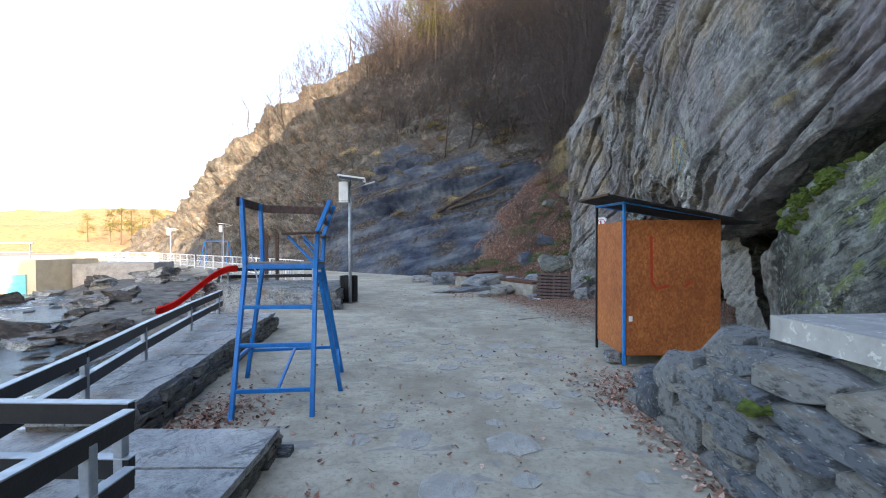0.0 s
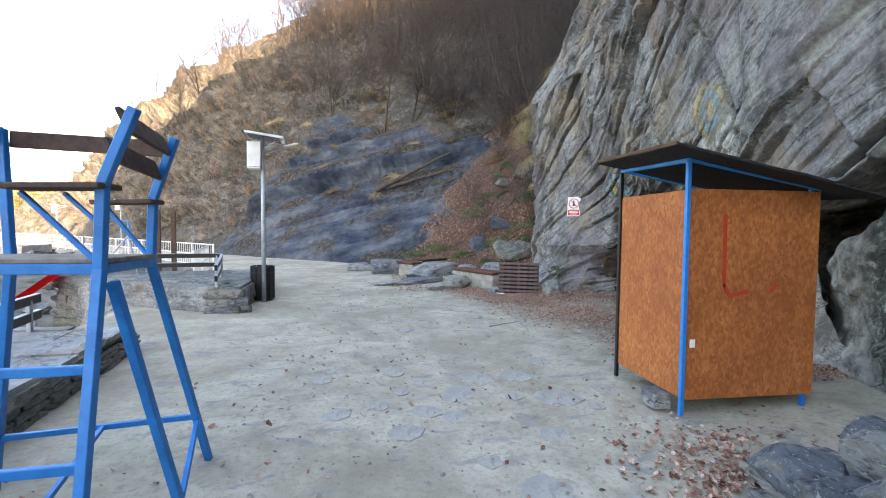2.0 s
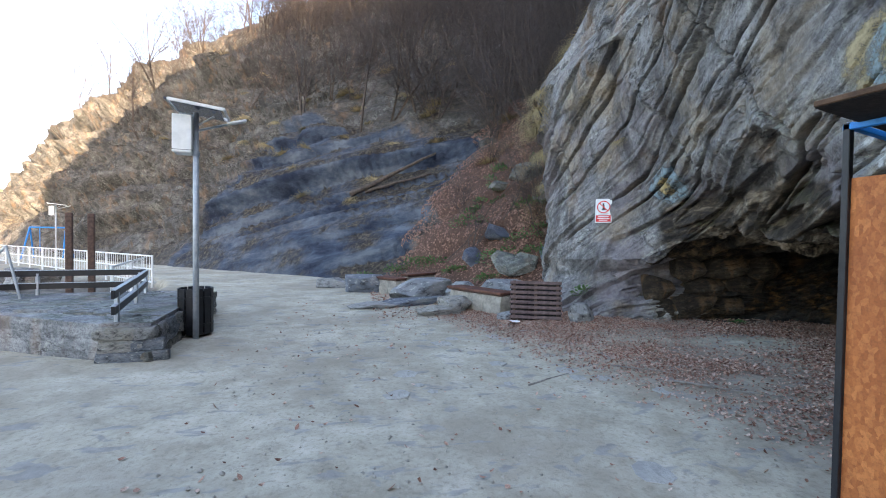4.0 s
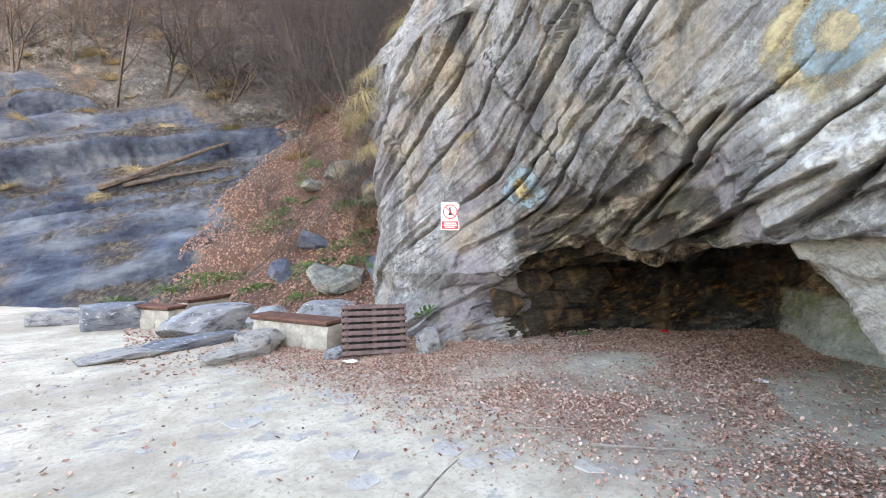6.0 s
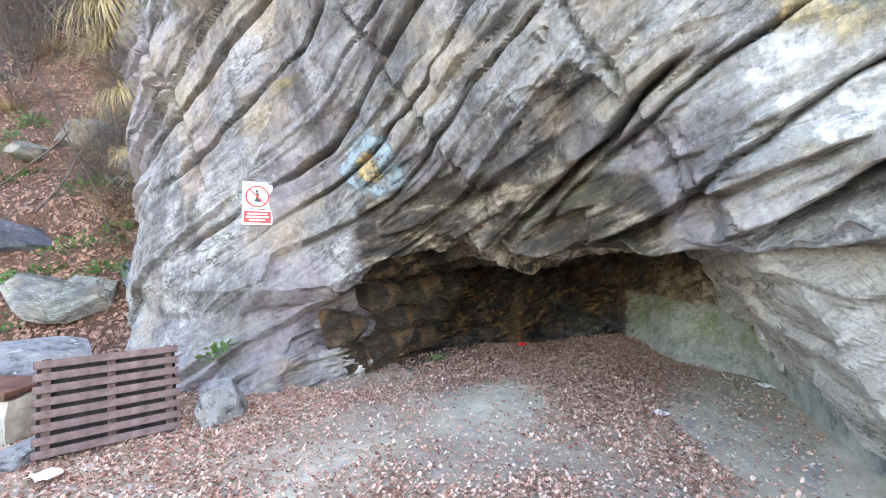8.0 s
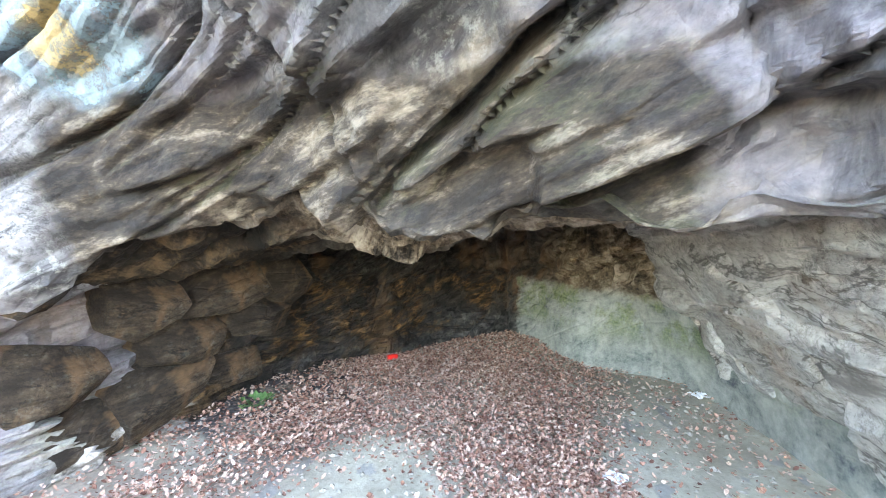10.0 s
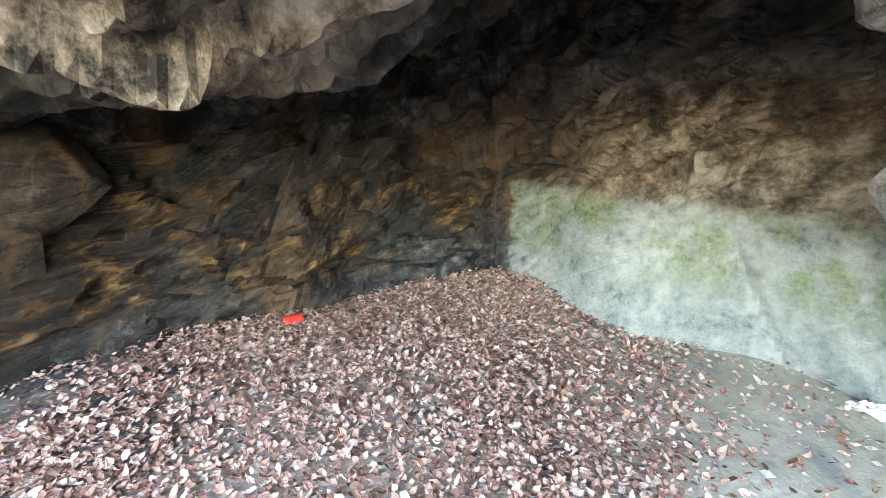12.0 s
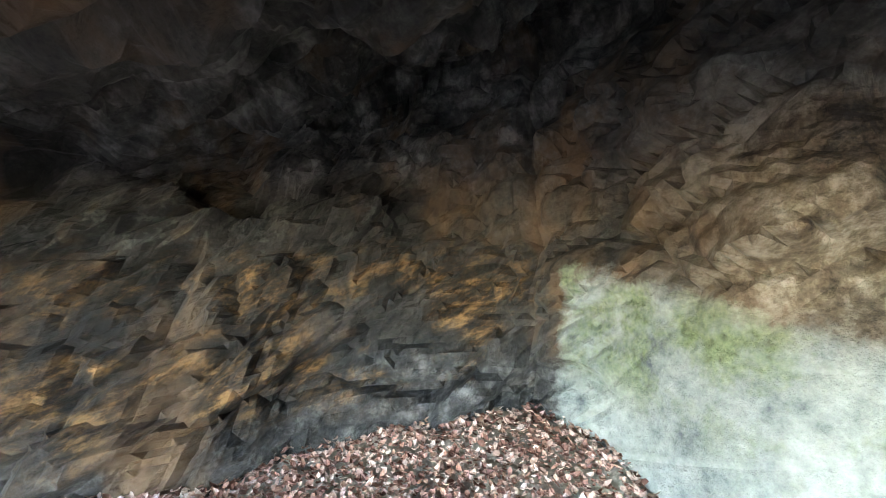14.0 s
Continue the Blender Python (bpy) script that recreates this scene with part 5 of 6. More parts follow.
def bench(at, length, width, label, base=True):
    k = thing("bench", at, label, "bench", "benches")
    part("seat", box(width, length, 0.05, (0, 0, 0.44), bevel=0.01), M_RUSTY, k, "dark rusty brown seat board")
    part("seat_edge", box(width - 0.06, length - 0.06, 0.04, (0, 0, 0.40)), M_OLDWOOD, k)
    for y, sd in ((-0.32 * length, 31), (0.02, 33), (0.30 * length, 35)):
        st = part("base_stone", lump(width * 0.85, length * 0.36, 0.50, sd, 5, 0.2), M_PALESTONE, k, "pale stone block")
        st.location = (0, y, 0.14)
    return k


M_RUSTY = plain("rusty_board", (0.055, 0.025, 0.018), (0.17, 0.075, 0.05), 6, 0.85, 0, 0.4)
M_PALESTONE = plain("pale_stone", (0.20, 0.185, 0.155), (0.42, 0.385, 0.325), 5, 0.9, 0, 0.5, None, 0.2, (0.2, 0.19, 0.17))
bench(pose(2.58, 14.38, -0.08, 0, 0, 28), 1.75, 0.50, "low bench of dark boards on pale stones beside the pallet")
bench(pose(0.75, 17.5, -0.08, 0, 0, 35), 1.2, 0.45, "low bench of dark boards among grey boulders")
bench(pose(1.7, 17.8, 0.0, 0, 0, -50), 1.3, 0.3, "reddish board bench behind the boulders")


def pallet():
    k = thing("pallet", pose(3.22, 12.72, -0.06, 0, 0, -21.5), "dark brown slatted wooden pallet leaning against the bench", "pallet")
    lean = math.radians(17)
    for i in range(8):
        h = 0.06 + i * 0.098
        m = pose(0, math.sin(lean) * h, math.cos(lean) * h, -17, 0, 0)
        part("slat", box(1.0, 0.028, 0.062), M_SLATWOOD, k).matrix_local = m
    # dark sheet added behind the slats to stand for the shade in the gaps
    part("backing", bar((0, 0.062, 0.0), (0, 0.062 + math.sin(lean) * 0.76, math.cos(lean) * 0.76), 0.96, 0.012), M_FELT, k, "added dark sheet for the shade between slats")
    for x in (-0.42, 0, 0.42):
        part("batten", bar((x, 0.035, 0.0), (x, 0.035 + math.sin(lean) * 0.78, math.cos(lean) * 0.78), 0.06, 0.04), M_OLDWOOD, k)


M_SLATWOOD = plain("slat_wood", (0.07, 0.045, 0.042), (0.17, 0.12, 0.11), 10, 0.85, 0, 0.5)
pallet()


# ---- sign and wall paintings on the rock ----
def sign():
    k = thing("sign", pose(4.62, 12.72, 2.10, 0, 0, -38) @ pose(0, 0, 0, -6, 0, 0), "white warning sign with red ring and red panel on rock", "sign")
    red = plain("sign_red", (0.60, 0.035, 0.03), (0.72, 0.06, 0.05), 9, 0.5)
    part("board", box(0.31, 0.012, 0.48, (0, 0, 0), bevel=0.003), M_WHITE, k)
    ring = bmesh.new()
    n = 32
    for r in (0.125, 0.105):
        for i in range(n):
            ring.verts.new((r * math.cos(math.tau * i / n), -0.010, 0.075 + r * math.sin(math.tau * i / n)))
    ring.verts.ensure_lookup_table()
    for i in range(n):
        j = (i + 1) % n
        ring.faces.new((ring.verts[i], ring.verts[j], ring.verts[n + j], ring.verts[n + i]))
    part("ring", ring, red, k, "red prohibition ring")
    part("bar", bar((-0.08, -0.0105, 0.155), (0.08, -0.0105, -0.005), 0.018, 0.002, bevel=0, up=(0, 1, 0)), red, k, "red diagonal bar")
    part("symbol", joined(box(0.035, 0.003, 0.09, (0, -0.009, 0.07), bevel=0), box(0.07, 0.003, 0.03, (0.005, -0.0091, 0.03), bevel=0), box(0.03, 0.003, 0.03, (-0.005, -0.0092, 0.135), bevel=0)), M_BLACK, k, "black symbol")
    panel = part("panel", box(0.28, 0.003, 0.13, (0, -0.0085, -0.155), bevel=0), red, k, "red text panel")
    for i, w in enumerate((0.20, 0.23, 0.16)):
        part("text_line", box(w, 0.003, 0.016, (0, -0.011, -0.12 - 0.034 * i), bevel=0), M_WHITE, panel, "white line of small writing")
    part("caption", box(0.18, 0.003, 0.012, (0, -0.0086, -0.066), bevel=0), M_BLACK, k, "dark line of small writing")
    # pegs that hold the board off the rock
    for x in (-0.1, 0.1):
        part("peg", rod((x, 0.0, 0.15), (x, 0.22, 0.15), 0.008), M_BLACK, k)


sign()


def worn(name, colour, y0, z0, ry, rz, ring=0.0):
    """Old paint in an oval, rubbed through to the bare rock in blotches and at its edge."""
    n = Nodes(name)
    m = n.t.nodes.new("ShaderNodeMapping")
    n.t.links.new(n.pos, m.inputs["Vector"])
    m.inputs["Scale"].default_value = (0, 1 / ry, 1 / rz)
    m.inputs["Location"].default_value = (0, -y0 / ry, -z0 / rz)
    v = n.t.nodes.new("ShaderNodeVectorMath")
    v.operation = "LENGTH"
    n.t.links.new(m.outputs[0], v.inputs[0])
    far = n.maths("ADD", v.outputs["Value"], n.maths("MULTIPLY", n.maths("SUBTRACT", n.noise(4.0, 6, 0.7), 0.5), 0.9))
    a = n.ramp(far, (0.78, 1.0), (0.98, 0.0)) if not ring else n.ramp(far, (ring - 0.08, 0.0), (ring, 1.0), (0.85, 1.0), (0.98, 0.0))
    a = n.maths("MULTIPLY", a, n.ramp(n.noise(7.0, 6, 0.75), (0.40, 1.0), (0.62, 0.25)))
    c = n.mix(n.noise(12, 5, 0.7), colour, tuple(0.55 * k for k in colour))
    n.put(n.b.inputs["Alpha"], a)
    return n.done(c, 0.9, n.noise(30, 5, 0.7), 0.6, 0.02)


NRM = grid_normals(cx, cy, cz) * side


def rock_paint(parent, name, y0, z0, ry, rz, colour, lift, label, ring=0.0):
    """A skin of paint that follows the rock."""
    keep = (cx < 6) & (V < LIP) & (((cy - y0) / ry) ** 2 + ((cz - z0) / rz) ** 2 < 1.7)
    I, J = np.nonzero(keep[:-1, :-1])
    ids, verts, faces = {}, [], []
    for i, j in zip(I.tolist(), J.tolist()):
        f = []
        for a, b in ((i, j), (i + 1, j), (i + 1, j + 1), (i, j + 1)):
            if (a, b) not in ids:
                ids[(a, b)] = len(verts)
                verts.append((cx[a, b] + NRM[a, b, 0] * lift, cy[a, b] + NRM[a, b, 1] * lift, cz[a, b] + NRM[a, b, 2] * lift))
            f.append(ids[(a, b)])
        faces.append(f)
    me = bpy.data.meshes.new(name)
    me.from_pydata(verts, [], faces)
    me.materials.append(worn(name + "_paint", colour, y0, z0, ry, rz, ring))
    ob = new(name, me)
    ob.parent = parent
    ob.matrix_parent_inverse = parent.matrix_world.inverted()
    return tagged(ob, label)


big = thing("wall_painting", pose(4.2, 7.8, 2.9), "faded ochre and blue wall painting on the cliff face", "painting", "wall paintings")
rock_paint(big, "lime_coat", 7.70, 2.62, 0.62, 0.50, (0.52, 0.52, 0.50), 0.006, "white lime wash")
rock_paint(big, "ochre_coat", 7.78, 3.10, 0.50, 0.42, (0.46, 0.38, 0.23), 0.010, "faded ochre ground")
rock_paint(big, "blue_ring", 7.72, 3.10, 0.30, 0.34, (0.27, 0.36, 0.40), 0.014, "pale blue ring", 0.5)
rock_paint(big, "blue_patch", 7.70, 2.86, 0.15, 0.15, (0.30, 0.38, 0.42), 0.014, "pale blue patch")
little = thing("wall_painting", pose(5.0, 11.4, 2.5), "small faded blue and ochre painting above the cave", "painting", "wall paintings")
rock_paint(little, "blue_coat", 11.45, 2.48, 0.42, 0.34, (0.25, 0.325, 0.36), 0.008, "faded blue ground")
rock_paint(little, "ochre_patch", 11.48, 2.46, 0.16, 0.18, (0.45, 0.34, 0.17), 0.014, "ochre patch")


# ---- trees, shrubs, grass ----
def twig_mesh(name, seed, height, stems, spread, mat, thick, levels=(7, 7, 5), straight=0.75):
    """Bare branches: stems that fork three times, as tapered three-sided shoots. Gives trunk and crown meshes."""
    r = random.Random(seed)
    out = {0: ([], []), 1: ([], [])}

    def shoot(p, d, length, w, level, which):
        vs, fs = out[which]
        n = 4 if level < 2 else 3
        last = None
        for i in range(n + 1):
            t0 = i / n
            rad = w * (1 - 0.75 * t0)
            u = d.orthogonal().normalized()
            v = d.cross(u)
            base = len(vs)
            for a in range(3):
                q = p + (u * math.cos(a * 2.094) + v * math.sin(a * 2.094)) * rad
                vs.append(q[:])
            if last is not None:
                for a in range(3):
                    b = (a + 1) % 3
                    fs.append((last + a, last + b, base + b, base + a))
            last = base
            if level < len(levels) and i > 0:
                for _ in range(max(1, round(levels[level] / n + r.uniform(-0.4, 0.5)))):
                    side_way = Vector((r.gauss(0, 1), r.gauss(0, 1), r.gauss(0.25, 0.7))).normalized()
                    nd = (d * straight + side_way * 0.65).normalized()
                    shoot(p, nd, length * r.uniform(0.32, 0.55), max(0.0045, rad * 0.55), level + 1, 1)
            d = (d + Vector((r.gauss(0, 0.13), r.gauss(0, 0.13), r.gauss(0.03, 0.08)))).normalized()
            p = p + d * (length / n)

    for k in range(stems):
        a = r.uniform(0, math.tau)
        d = Vector((math.cos(a) * spread, math.sin(a) * spread, 1)).normalized()
        shoot(Vector((math.cos(a), math.sin(a), -0.3)) * 0.12 * min(1, stems - 1), d, height * r.uniform(0.75, 1.0), thick, 0, 0)
    res = []
    for key, nm in ((0, "trunk"), (1, "crown")):
        me = bpy.data.meshes.new(nm)
        me.from_pydata(out[key][0], [], out[key][1])
        me.materials.append(M_BARK if key == 0 else mat)
        res.append(me)
    return res


def plant_proto(name, meshes, label, category, group):
    k = thing(name, pose(0, 0, -500), label, category, group)
    for me in meshes:
        ob = new(me.name.split(".")[0], me)
        ob.parent = k
    return k


PROTOS = []
for i, (h, st, sp, th, m) in enumerate(((3.2, 5, 0.55, 0.028, M_TWIG), (4.2, 4, 0.40, 0.035, M_TWIG), (5.4, 2, 0.25, 0.055, M_TWIG), (2.4, 7, 0.75, 0.020, M_WARMTWIG), (6.2, 1, 0.12, 0.075, M_TWIG), (3.6, 5, 0.5, 0.028, M_WARMTWIG))):
    lab = "bare brown winter shrub on the steep hillside" if st > 2 else "slender leafless winter tree on the steep hillside"
    PROTOS.append(plant_proto("shrub" if st > 2 else "tree", twig_mesh("t", i + 3, h, st, sp, m, th), lab, "shrub" if st > 2 else "tree", "bare shrubs" if st > 2 else "bare trees"))
rng = random.Random(11)
used = [False] * len(PROTOS)


def plant(i, m):
    """The first of a kind is moved to its place, later ones are copies."""
    if not used[i]:
        used[i] = True
        PROTOS[i].matrix_world = m
        return PROTOS[i]
    return copy_thing(PROTOS[i], m)


ns, nd = hx.shape
d_line = hd[0]
s_hill = hs[:, 0]


def on_hill(s, d):
    i, j = int(np.searchsorted(s_hill, s)), int(np.searchsorted(d_line, d))
    i, j = min(i, ns - 1), min(j, nd - 1)
    return float(hx[i, j]), float(hy[i, j]), float(hz[i, j])


count = 0
while count < 490:
    zone = rng.random()
    if zone < 0.46:
        s, d = rng.uniform(1, 13), rng.uniform(5.0, 26)
    elif zone < 0.66:
        s, d = rng.uniform(10, 34), rng.uniform(6.5, 27)
    elif zone < 0.86:
        s, d = rng.uniform(15, 44), rng.uniform(14, 32)
    else:
        s, d = rng.uniform(28, 62), rng.uniform(5, 24)
    x, y, z = on_hill(s, d)
    tall = [0, 1, 2, 4, 0, 1, 1] if d < 20 else [1, 2, 4, 2, 5]
    sc = rng.uniform(1.0, 1.9) if d > 9 or s > 13 else rng.uniform(0.7, 1.2)
    i = rng.choice(tall)
    ob = plant(i, pose(x, y, z - 0.1, rng.uniform(-8, 8), rng.uniform(-14, 4), rng.uniform(0, 360)))
    ob.scale = (sc, sc, sc)
    count += 1
# thin scrub down in the gully
for _ in range(38):
    x, y, z = on_hill(rng.uniform(1.5, 11), rng.uniform(1.2, 6.0))
    sc = rng.uniform(0.3, 0.55)
    ob = plant(rng.choice([0, 1, 0, 3]), pose(x, y, z - 0.05, rng.uniform(-20, 20), rng.uniform(-30, 5), rng.uniform(0, 360)))
    ob.scale = (sc, sc, sc)
# scrub on the brow of the cliff
for _ in range(26):
    i = rng.randrange(120, len(s_line) - 20)
    j = rng.randrange(14, sum(PER[:2]) + 24)
    sc = rng.uniform(0.5, 0.9)
    ob = plant(rng.choice([0, 1, 3]), pose(cx[i, j], cy[i, j], cz[i, j] - 0.05, rng.uniform(-10, 10), rng.uniform(-30, 5), rng.uniform(0, 360)))
    ob.scale = (sc, sc, sc)


def pine_meshes(seed, height):
    r = random.Random(seed)
    vs, fs = [], []
    for _ in range(46):
        t0 = r.uniform(0.35, 1.0)
        a = r.uniform(0, math.tau)
        reach = (1.15 - t0) * 0.42 * height * r.uniform(0.45, 1)
        c = Vector((math.cos(a) * reach, math.sin(a) * reach, t0 * height + r.uniform(-0.1, 0.1) * height))
        for _ in range(34):
            p = c + Vector((r.gauss(0, 0.055), r.gauss(0, 0.055), r.gauss(0, 0.03))) * height
            d = Vector((r.gauss(0, 1), r.gauss(0, 1), r.gauss(0.3, 0.7))).normalized() * height * 0.035
            w = d.orthogonal().normalized() * height * 0.006
            b = len(vs)
            vs += [(p - w)[:], (p + w)[:], (p + d)[:]]
            fs.append((b, b + 1, b + 2))
    crown = bpy.data.meshes.new("crown")
    crown.from_pydata(vs, [], fs)
    crown.materials.append(M_PINE)
    bm = rod((0, 0, -0.5), (0.02 * height, 0, height * 0.95), height * 0.022, height * 0.006, 8)
    for _ in range(14):
        t0, a = r.uniform(0.35, 0.95), r.uniform(0, math.tau)
        L = (1.15 - t0) * 0.38 * height
        bm = joined(bm, rod((0, 0, t0 * height), (math.cos(a) * L, math.sin(a) * L, t0 * height + 0.1 * L), height * 0.006, height * 0.002, 4))
    trunk = bpy.data.meshes.new("trunk")
    bm.to_mesh(trunk)
    bm.free()
    trunk.materials.append(M_BARK)
    return trunk, crown


pine = plant_proto("pine_tree", pine_meshes(4, 7.0), "green pine tree on the sunlit ridge", "tree", "pines")
spots = [on_hill(24, 20), on_hill(22.5, 21), on_hill(26, 22), on_hill(31, 17), on_hill(33, 19), on_hill(36, 18), on_hill(20, 27), on_hill(38, 21)]
for i in range(9):
    x, y = -116 + 3.6 * i, 142 + 5 * (i % 3)
    k = int(np.argmin((fx_ - x) ** 2 + (fy_ - y) ** 2))
    spots.append((x, y, float(fz.ravel()[k])))
for i, (x, y, z) in enumerate(spots):
    sc = 1.0 if i < 8 else 1.7
    ob = pine if i == 0 else copy_thing(pine, pose(0, 0, 0))
    ob.matrix_world = pose(x, y, z - 0.2, 0, 0, 67 * i)
    sc *= 0.75 + 0.12 * (i % 4)
    ob.scale = (sc, sc, sc)


def tuft_mesh(name, seed, n, length, droop, mat, width=0.006):
    """Blades that rise and hang over."""
    r = random.Random(seed)
    vs, fs = [], []
    for _ in range(n):
        a = r.uniform(0, math.tau)
        o = Vector((math.cos(a), math.sin(a), 0))
        p = o * r.uniform(0, 0.25) * length
        d = (o * r.uniform(0.2, 0.9) + Vector((0, 0, 1))).normalized()
        L = length * r.uniform(0.5, 1)
        w = Vector((-o.y, o.x, 0)) * width
        base = len(vs)
        for i in range(5):
            k = 1 - i / 4.4
            vs += [(p - w * k)[:], (p + w * k)[:]]
            if i:
                q = base + 2 * i
                fs.append((q - 2, q - 1, q + 1, q))
            d = (d + Vector((o.x * 0.15, o.y * 0.15, -droop))).normalized()
            p = p + d * (L / 4)
    me = bpy.data.meshes.new(name)
    me.from_pydata(vs, [], fs)
    me.materials.append(mat)
    return me


TUFTS = [tuft_mesh("grass_tuft", i, 420, 0.62, 0.42 + 0.1 * i, M_STRAW, 0.0035) for i in range(3)]


def tuft(at, sc, i=0, label="hanging tuft of dry straw-coloured grass on rock"):
    ob = new("grass_tuft", TUFTS[i % 3])
    ob.matrix_world = at @ Matrix.Diagonal((sc, sc, sc, 1))
    return tagged(ob, label, "grass", "grass tufts")


def cliff_at(y, z):
    """The point of the face nearest to a height and a place along it, with its normal."""
    e = (cy - y) ** 2 + (cz - z) ** 2 + 100.0 * (V >= LIP)
    i, j = np.unravel_index(np.argmin(e), e.shape)
    return Vector((cx[i, j], cy[i, j], cz[i, j])), Vector(cn[i, j]) * side


for n_, (y, z, sc) in enumerate(((15.0, 6.6, 1.7), (15.05, 6.1, 1.6), (15.0, 4.7, 1.7), (15.1, 4.2, 1.5), (14.6, 6.2, 1.2), (14.9, 5.6, 1.3), (14.4, 7.0, 1.1), (15.0, 4.4, 1.3), (15.1, 3.7, 1.2), (14.2, 7.8, 1.0), (13.2, 8.3, 1.0), (12.3, 3.4, 0.45), (10.6, 6.7, 0.8), (11.6, 8.0, 0.9), (5.0, 3.25, 0.4), (4.6, 3.5, 0.4), (4.3, 4.3, 0.4), (14.7, 5.0, 1.1), (3.6, 4.2, 0.4), (15.2, 2.9, 0.8), (9.2, 7.4, 0.9), (7.4, 6.3, 0.7))):
    p, nr = cliff_at(y, z)
    tuft(Matrix.Translation(p) @ pose(0, 0, 0, 0, -35, 0), sc, n_)
for n_ in range(46):
    s, d = rng.uniform(9, 40), rng.uniform(3, 13)
    x, y, z = on_hill(s, d)
    tuft(pose(x, y, z - 0.05, 25, 0, rng.uniform(0, 360)), rng.uniform(0.8, 1.7), n_, "tuft of dry straw-coloured grass on the hillside")


# moss along the ledge of the dark rock beside the booth
q_ = random.Random(77)
for n_ in range(80):
    t = q_.random()
    y, z = 5.5 - 1.3 * t + q_.uniform(-0.12, 0.12), 1.75 + 1.05 * t + q_.uniform(-0.1, 0.1)
    e = (cy - y) ** 2 + (cz - z) ** 2 + 100.0 * (V < LIP + 30) + 100.0 * (cx > 4.9)
    i, j = np.unravel_index(np.argmin(e), e.shape)
    moss_pad(pose(cx[i, j], cy[i, j], cz[i, j], 35, 20, q_.uniform(0, 360)), q_.uniform(0.035, 0.10), 20 + n_)


def leafy_plant(at, r, n, seed, label="low clump of green leaves among dead leaves"):
    q = random.Random(seed)
    vs, fs = [], []
    for _ in range(n):
        a, e = q.uniform(0, math.tau), q.uniform(0.1, 1.0)
        p = Vector((math.cos(a), math.sin(a), 0)) * r * math.sqrt(q.random())
        p.z = q.uniform(0.02, 0.32) * r
        d = Vector((math.cos(a), math.sin(a), e)).normalized() * q.uniform(0.05, 0.10)
        w = Vector((-math.sin(a), math.cos(a), 0)) * 0.028
        b = len(vs)
        m = p + d * 0.5
        vs += [p[:], (m + w)[:], (p + d)[:], (m - w)[:], (m + Vector((0, 0, -0.012)))[:]]
        fs += [(b, b + 1, b + 4), (b + 1, b + 2, b + 4), (b + 2, b + 3, b + 4), (b + 3, b, b + 4)]
    me = bpy.data.meshes.new("plant")
    me.from_pydata(vs, [], fs)
    me.materials.append(M_IVY)
    ob = new("plant", me)
    ob.matrix_world = at
    return tagged(ob, label, "plant", kind="stuff")


def hill_under(x, y):
    e = (hx - x) ** 2 + (hy - y) ** 2
    i, j = np.unravel_index(np.argmin(e), e.shape)
    return max(float(hz[i, j]), float(ground_z(np.array(x), np.array(y))))


for n_, (x, y, r) in enumerate(((1.3, 20.6, 0.5), (2.4, 19.4, 0.6), (2.0, 20.2, 0.6), (3.7, 19.6, 0.7), (4.9, 17.5, 0.6), (0.2, 21.4, 0.4), (3.6, 17.0, 0.4), (4.3, 17.6, 0.4), (2.9, 18.3, 0.4), (5.0, 17.0, 0.5), (1.7, 19.2, 0.35), (5.3, 18.2, 0.5))):
    leafy_plant(pose(x, y, hill_under(x, y) - 0.02, -25, 0, 0), r, int(420 * r), n_)
ivy = random.Random(51)
for n_ in range(26):
    x, y, z = on_hill(ivy.uniform(2.0, 10.5), ivy.uniform(0.4, 5.0))
    leafy_plant(pose(x, y, z, -30, 0, ivy.uniform(0, 360)), ivy.uniform(0.2, 0.5), 130, 60 + n_, "low green ivy among dead leaves on the slope")
leafy_plant(pose(6.72, 11.64, 0.0), 0.13, 40, 40, "small green plant on the cave floor")
leafy_plant(pose(4.25, 12.9, 0.45, -40, 0, 0), 0.15, 50, 41, "green tuft at the foot of the cliff")


# ---- leaf litter: past counting ----
def scatter(name, n, spot, size, lift, label, seed):
    r = np.random.RandomState(seed)
    x, y = spot(r, n)
    n = len(x)
    z = ground_z(x, y) + r.uniform(0.0, lift, n)
    L, W = r.uniform(*size, n), r.uniform(0.45, 0.8, n)
    a, tilt, tilt2, bend = r.uniform(0, math.tau, n), r.normal(0, 0.35, n), r.normal(0, 0.35, n), r.uniform(-0.1, 0.45, n)
    ux = np.stack([np.cos(a), np.sin(a), tilt], -1) * L[:, None] * 0.5
    vx = np.stack([-np.sin(a), np.cos(a), tilt2], -1) * (L * W)[:, None] * 0.5
    c = np.stack([x, y, z + 0.008], -1)
    up = np.zeros_like(c)
    up[:, 2] = bend * L
    P = np.stack([c - ux + up, c - 0.3 * ux + vx + up * 0.6, c + 0.45 * ux + vx * 0.8 + up * 0.5, c + ux + up, c + 0.45 * ux - vx * 0.8 + up * 0.5, c - 0.3 * ux - vx + up * 0.6, c], 1).reshape(-1, 3)
    b = np.arange(n)[:, None] * 7
    tri = np.concatenate([b + np.array([0, 1, 6, 5]), b + np.array([1, 2, 3, 6]), b + np.array([6, 3, 4, 5])], 0)
    me = bpy.data.meshes.new(name)
    me.from_pydata(P.tolist(), [], tri.tolist())
    me.materials.append(M_LEAF)
    ob = new(name, me)
    return tagged(ob, label, "leaves", kind="stuff")


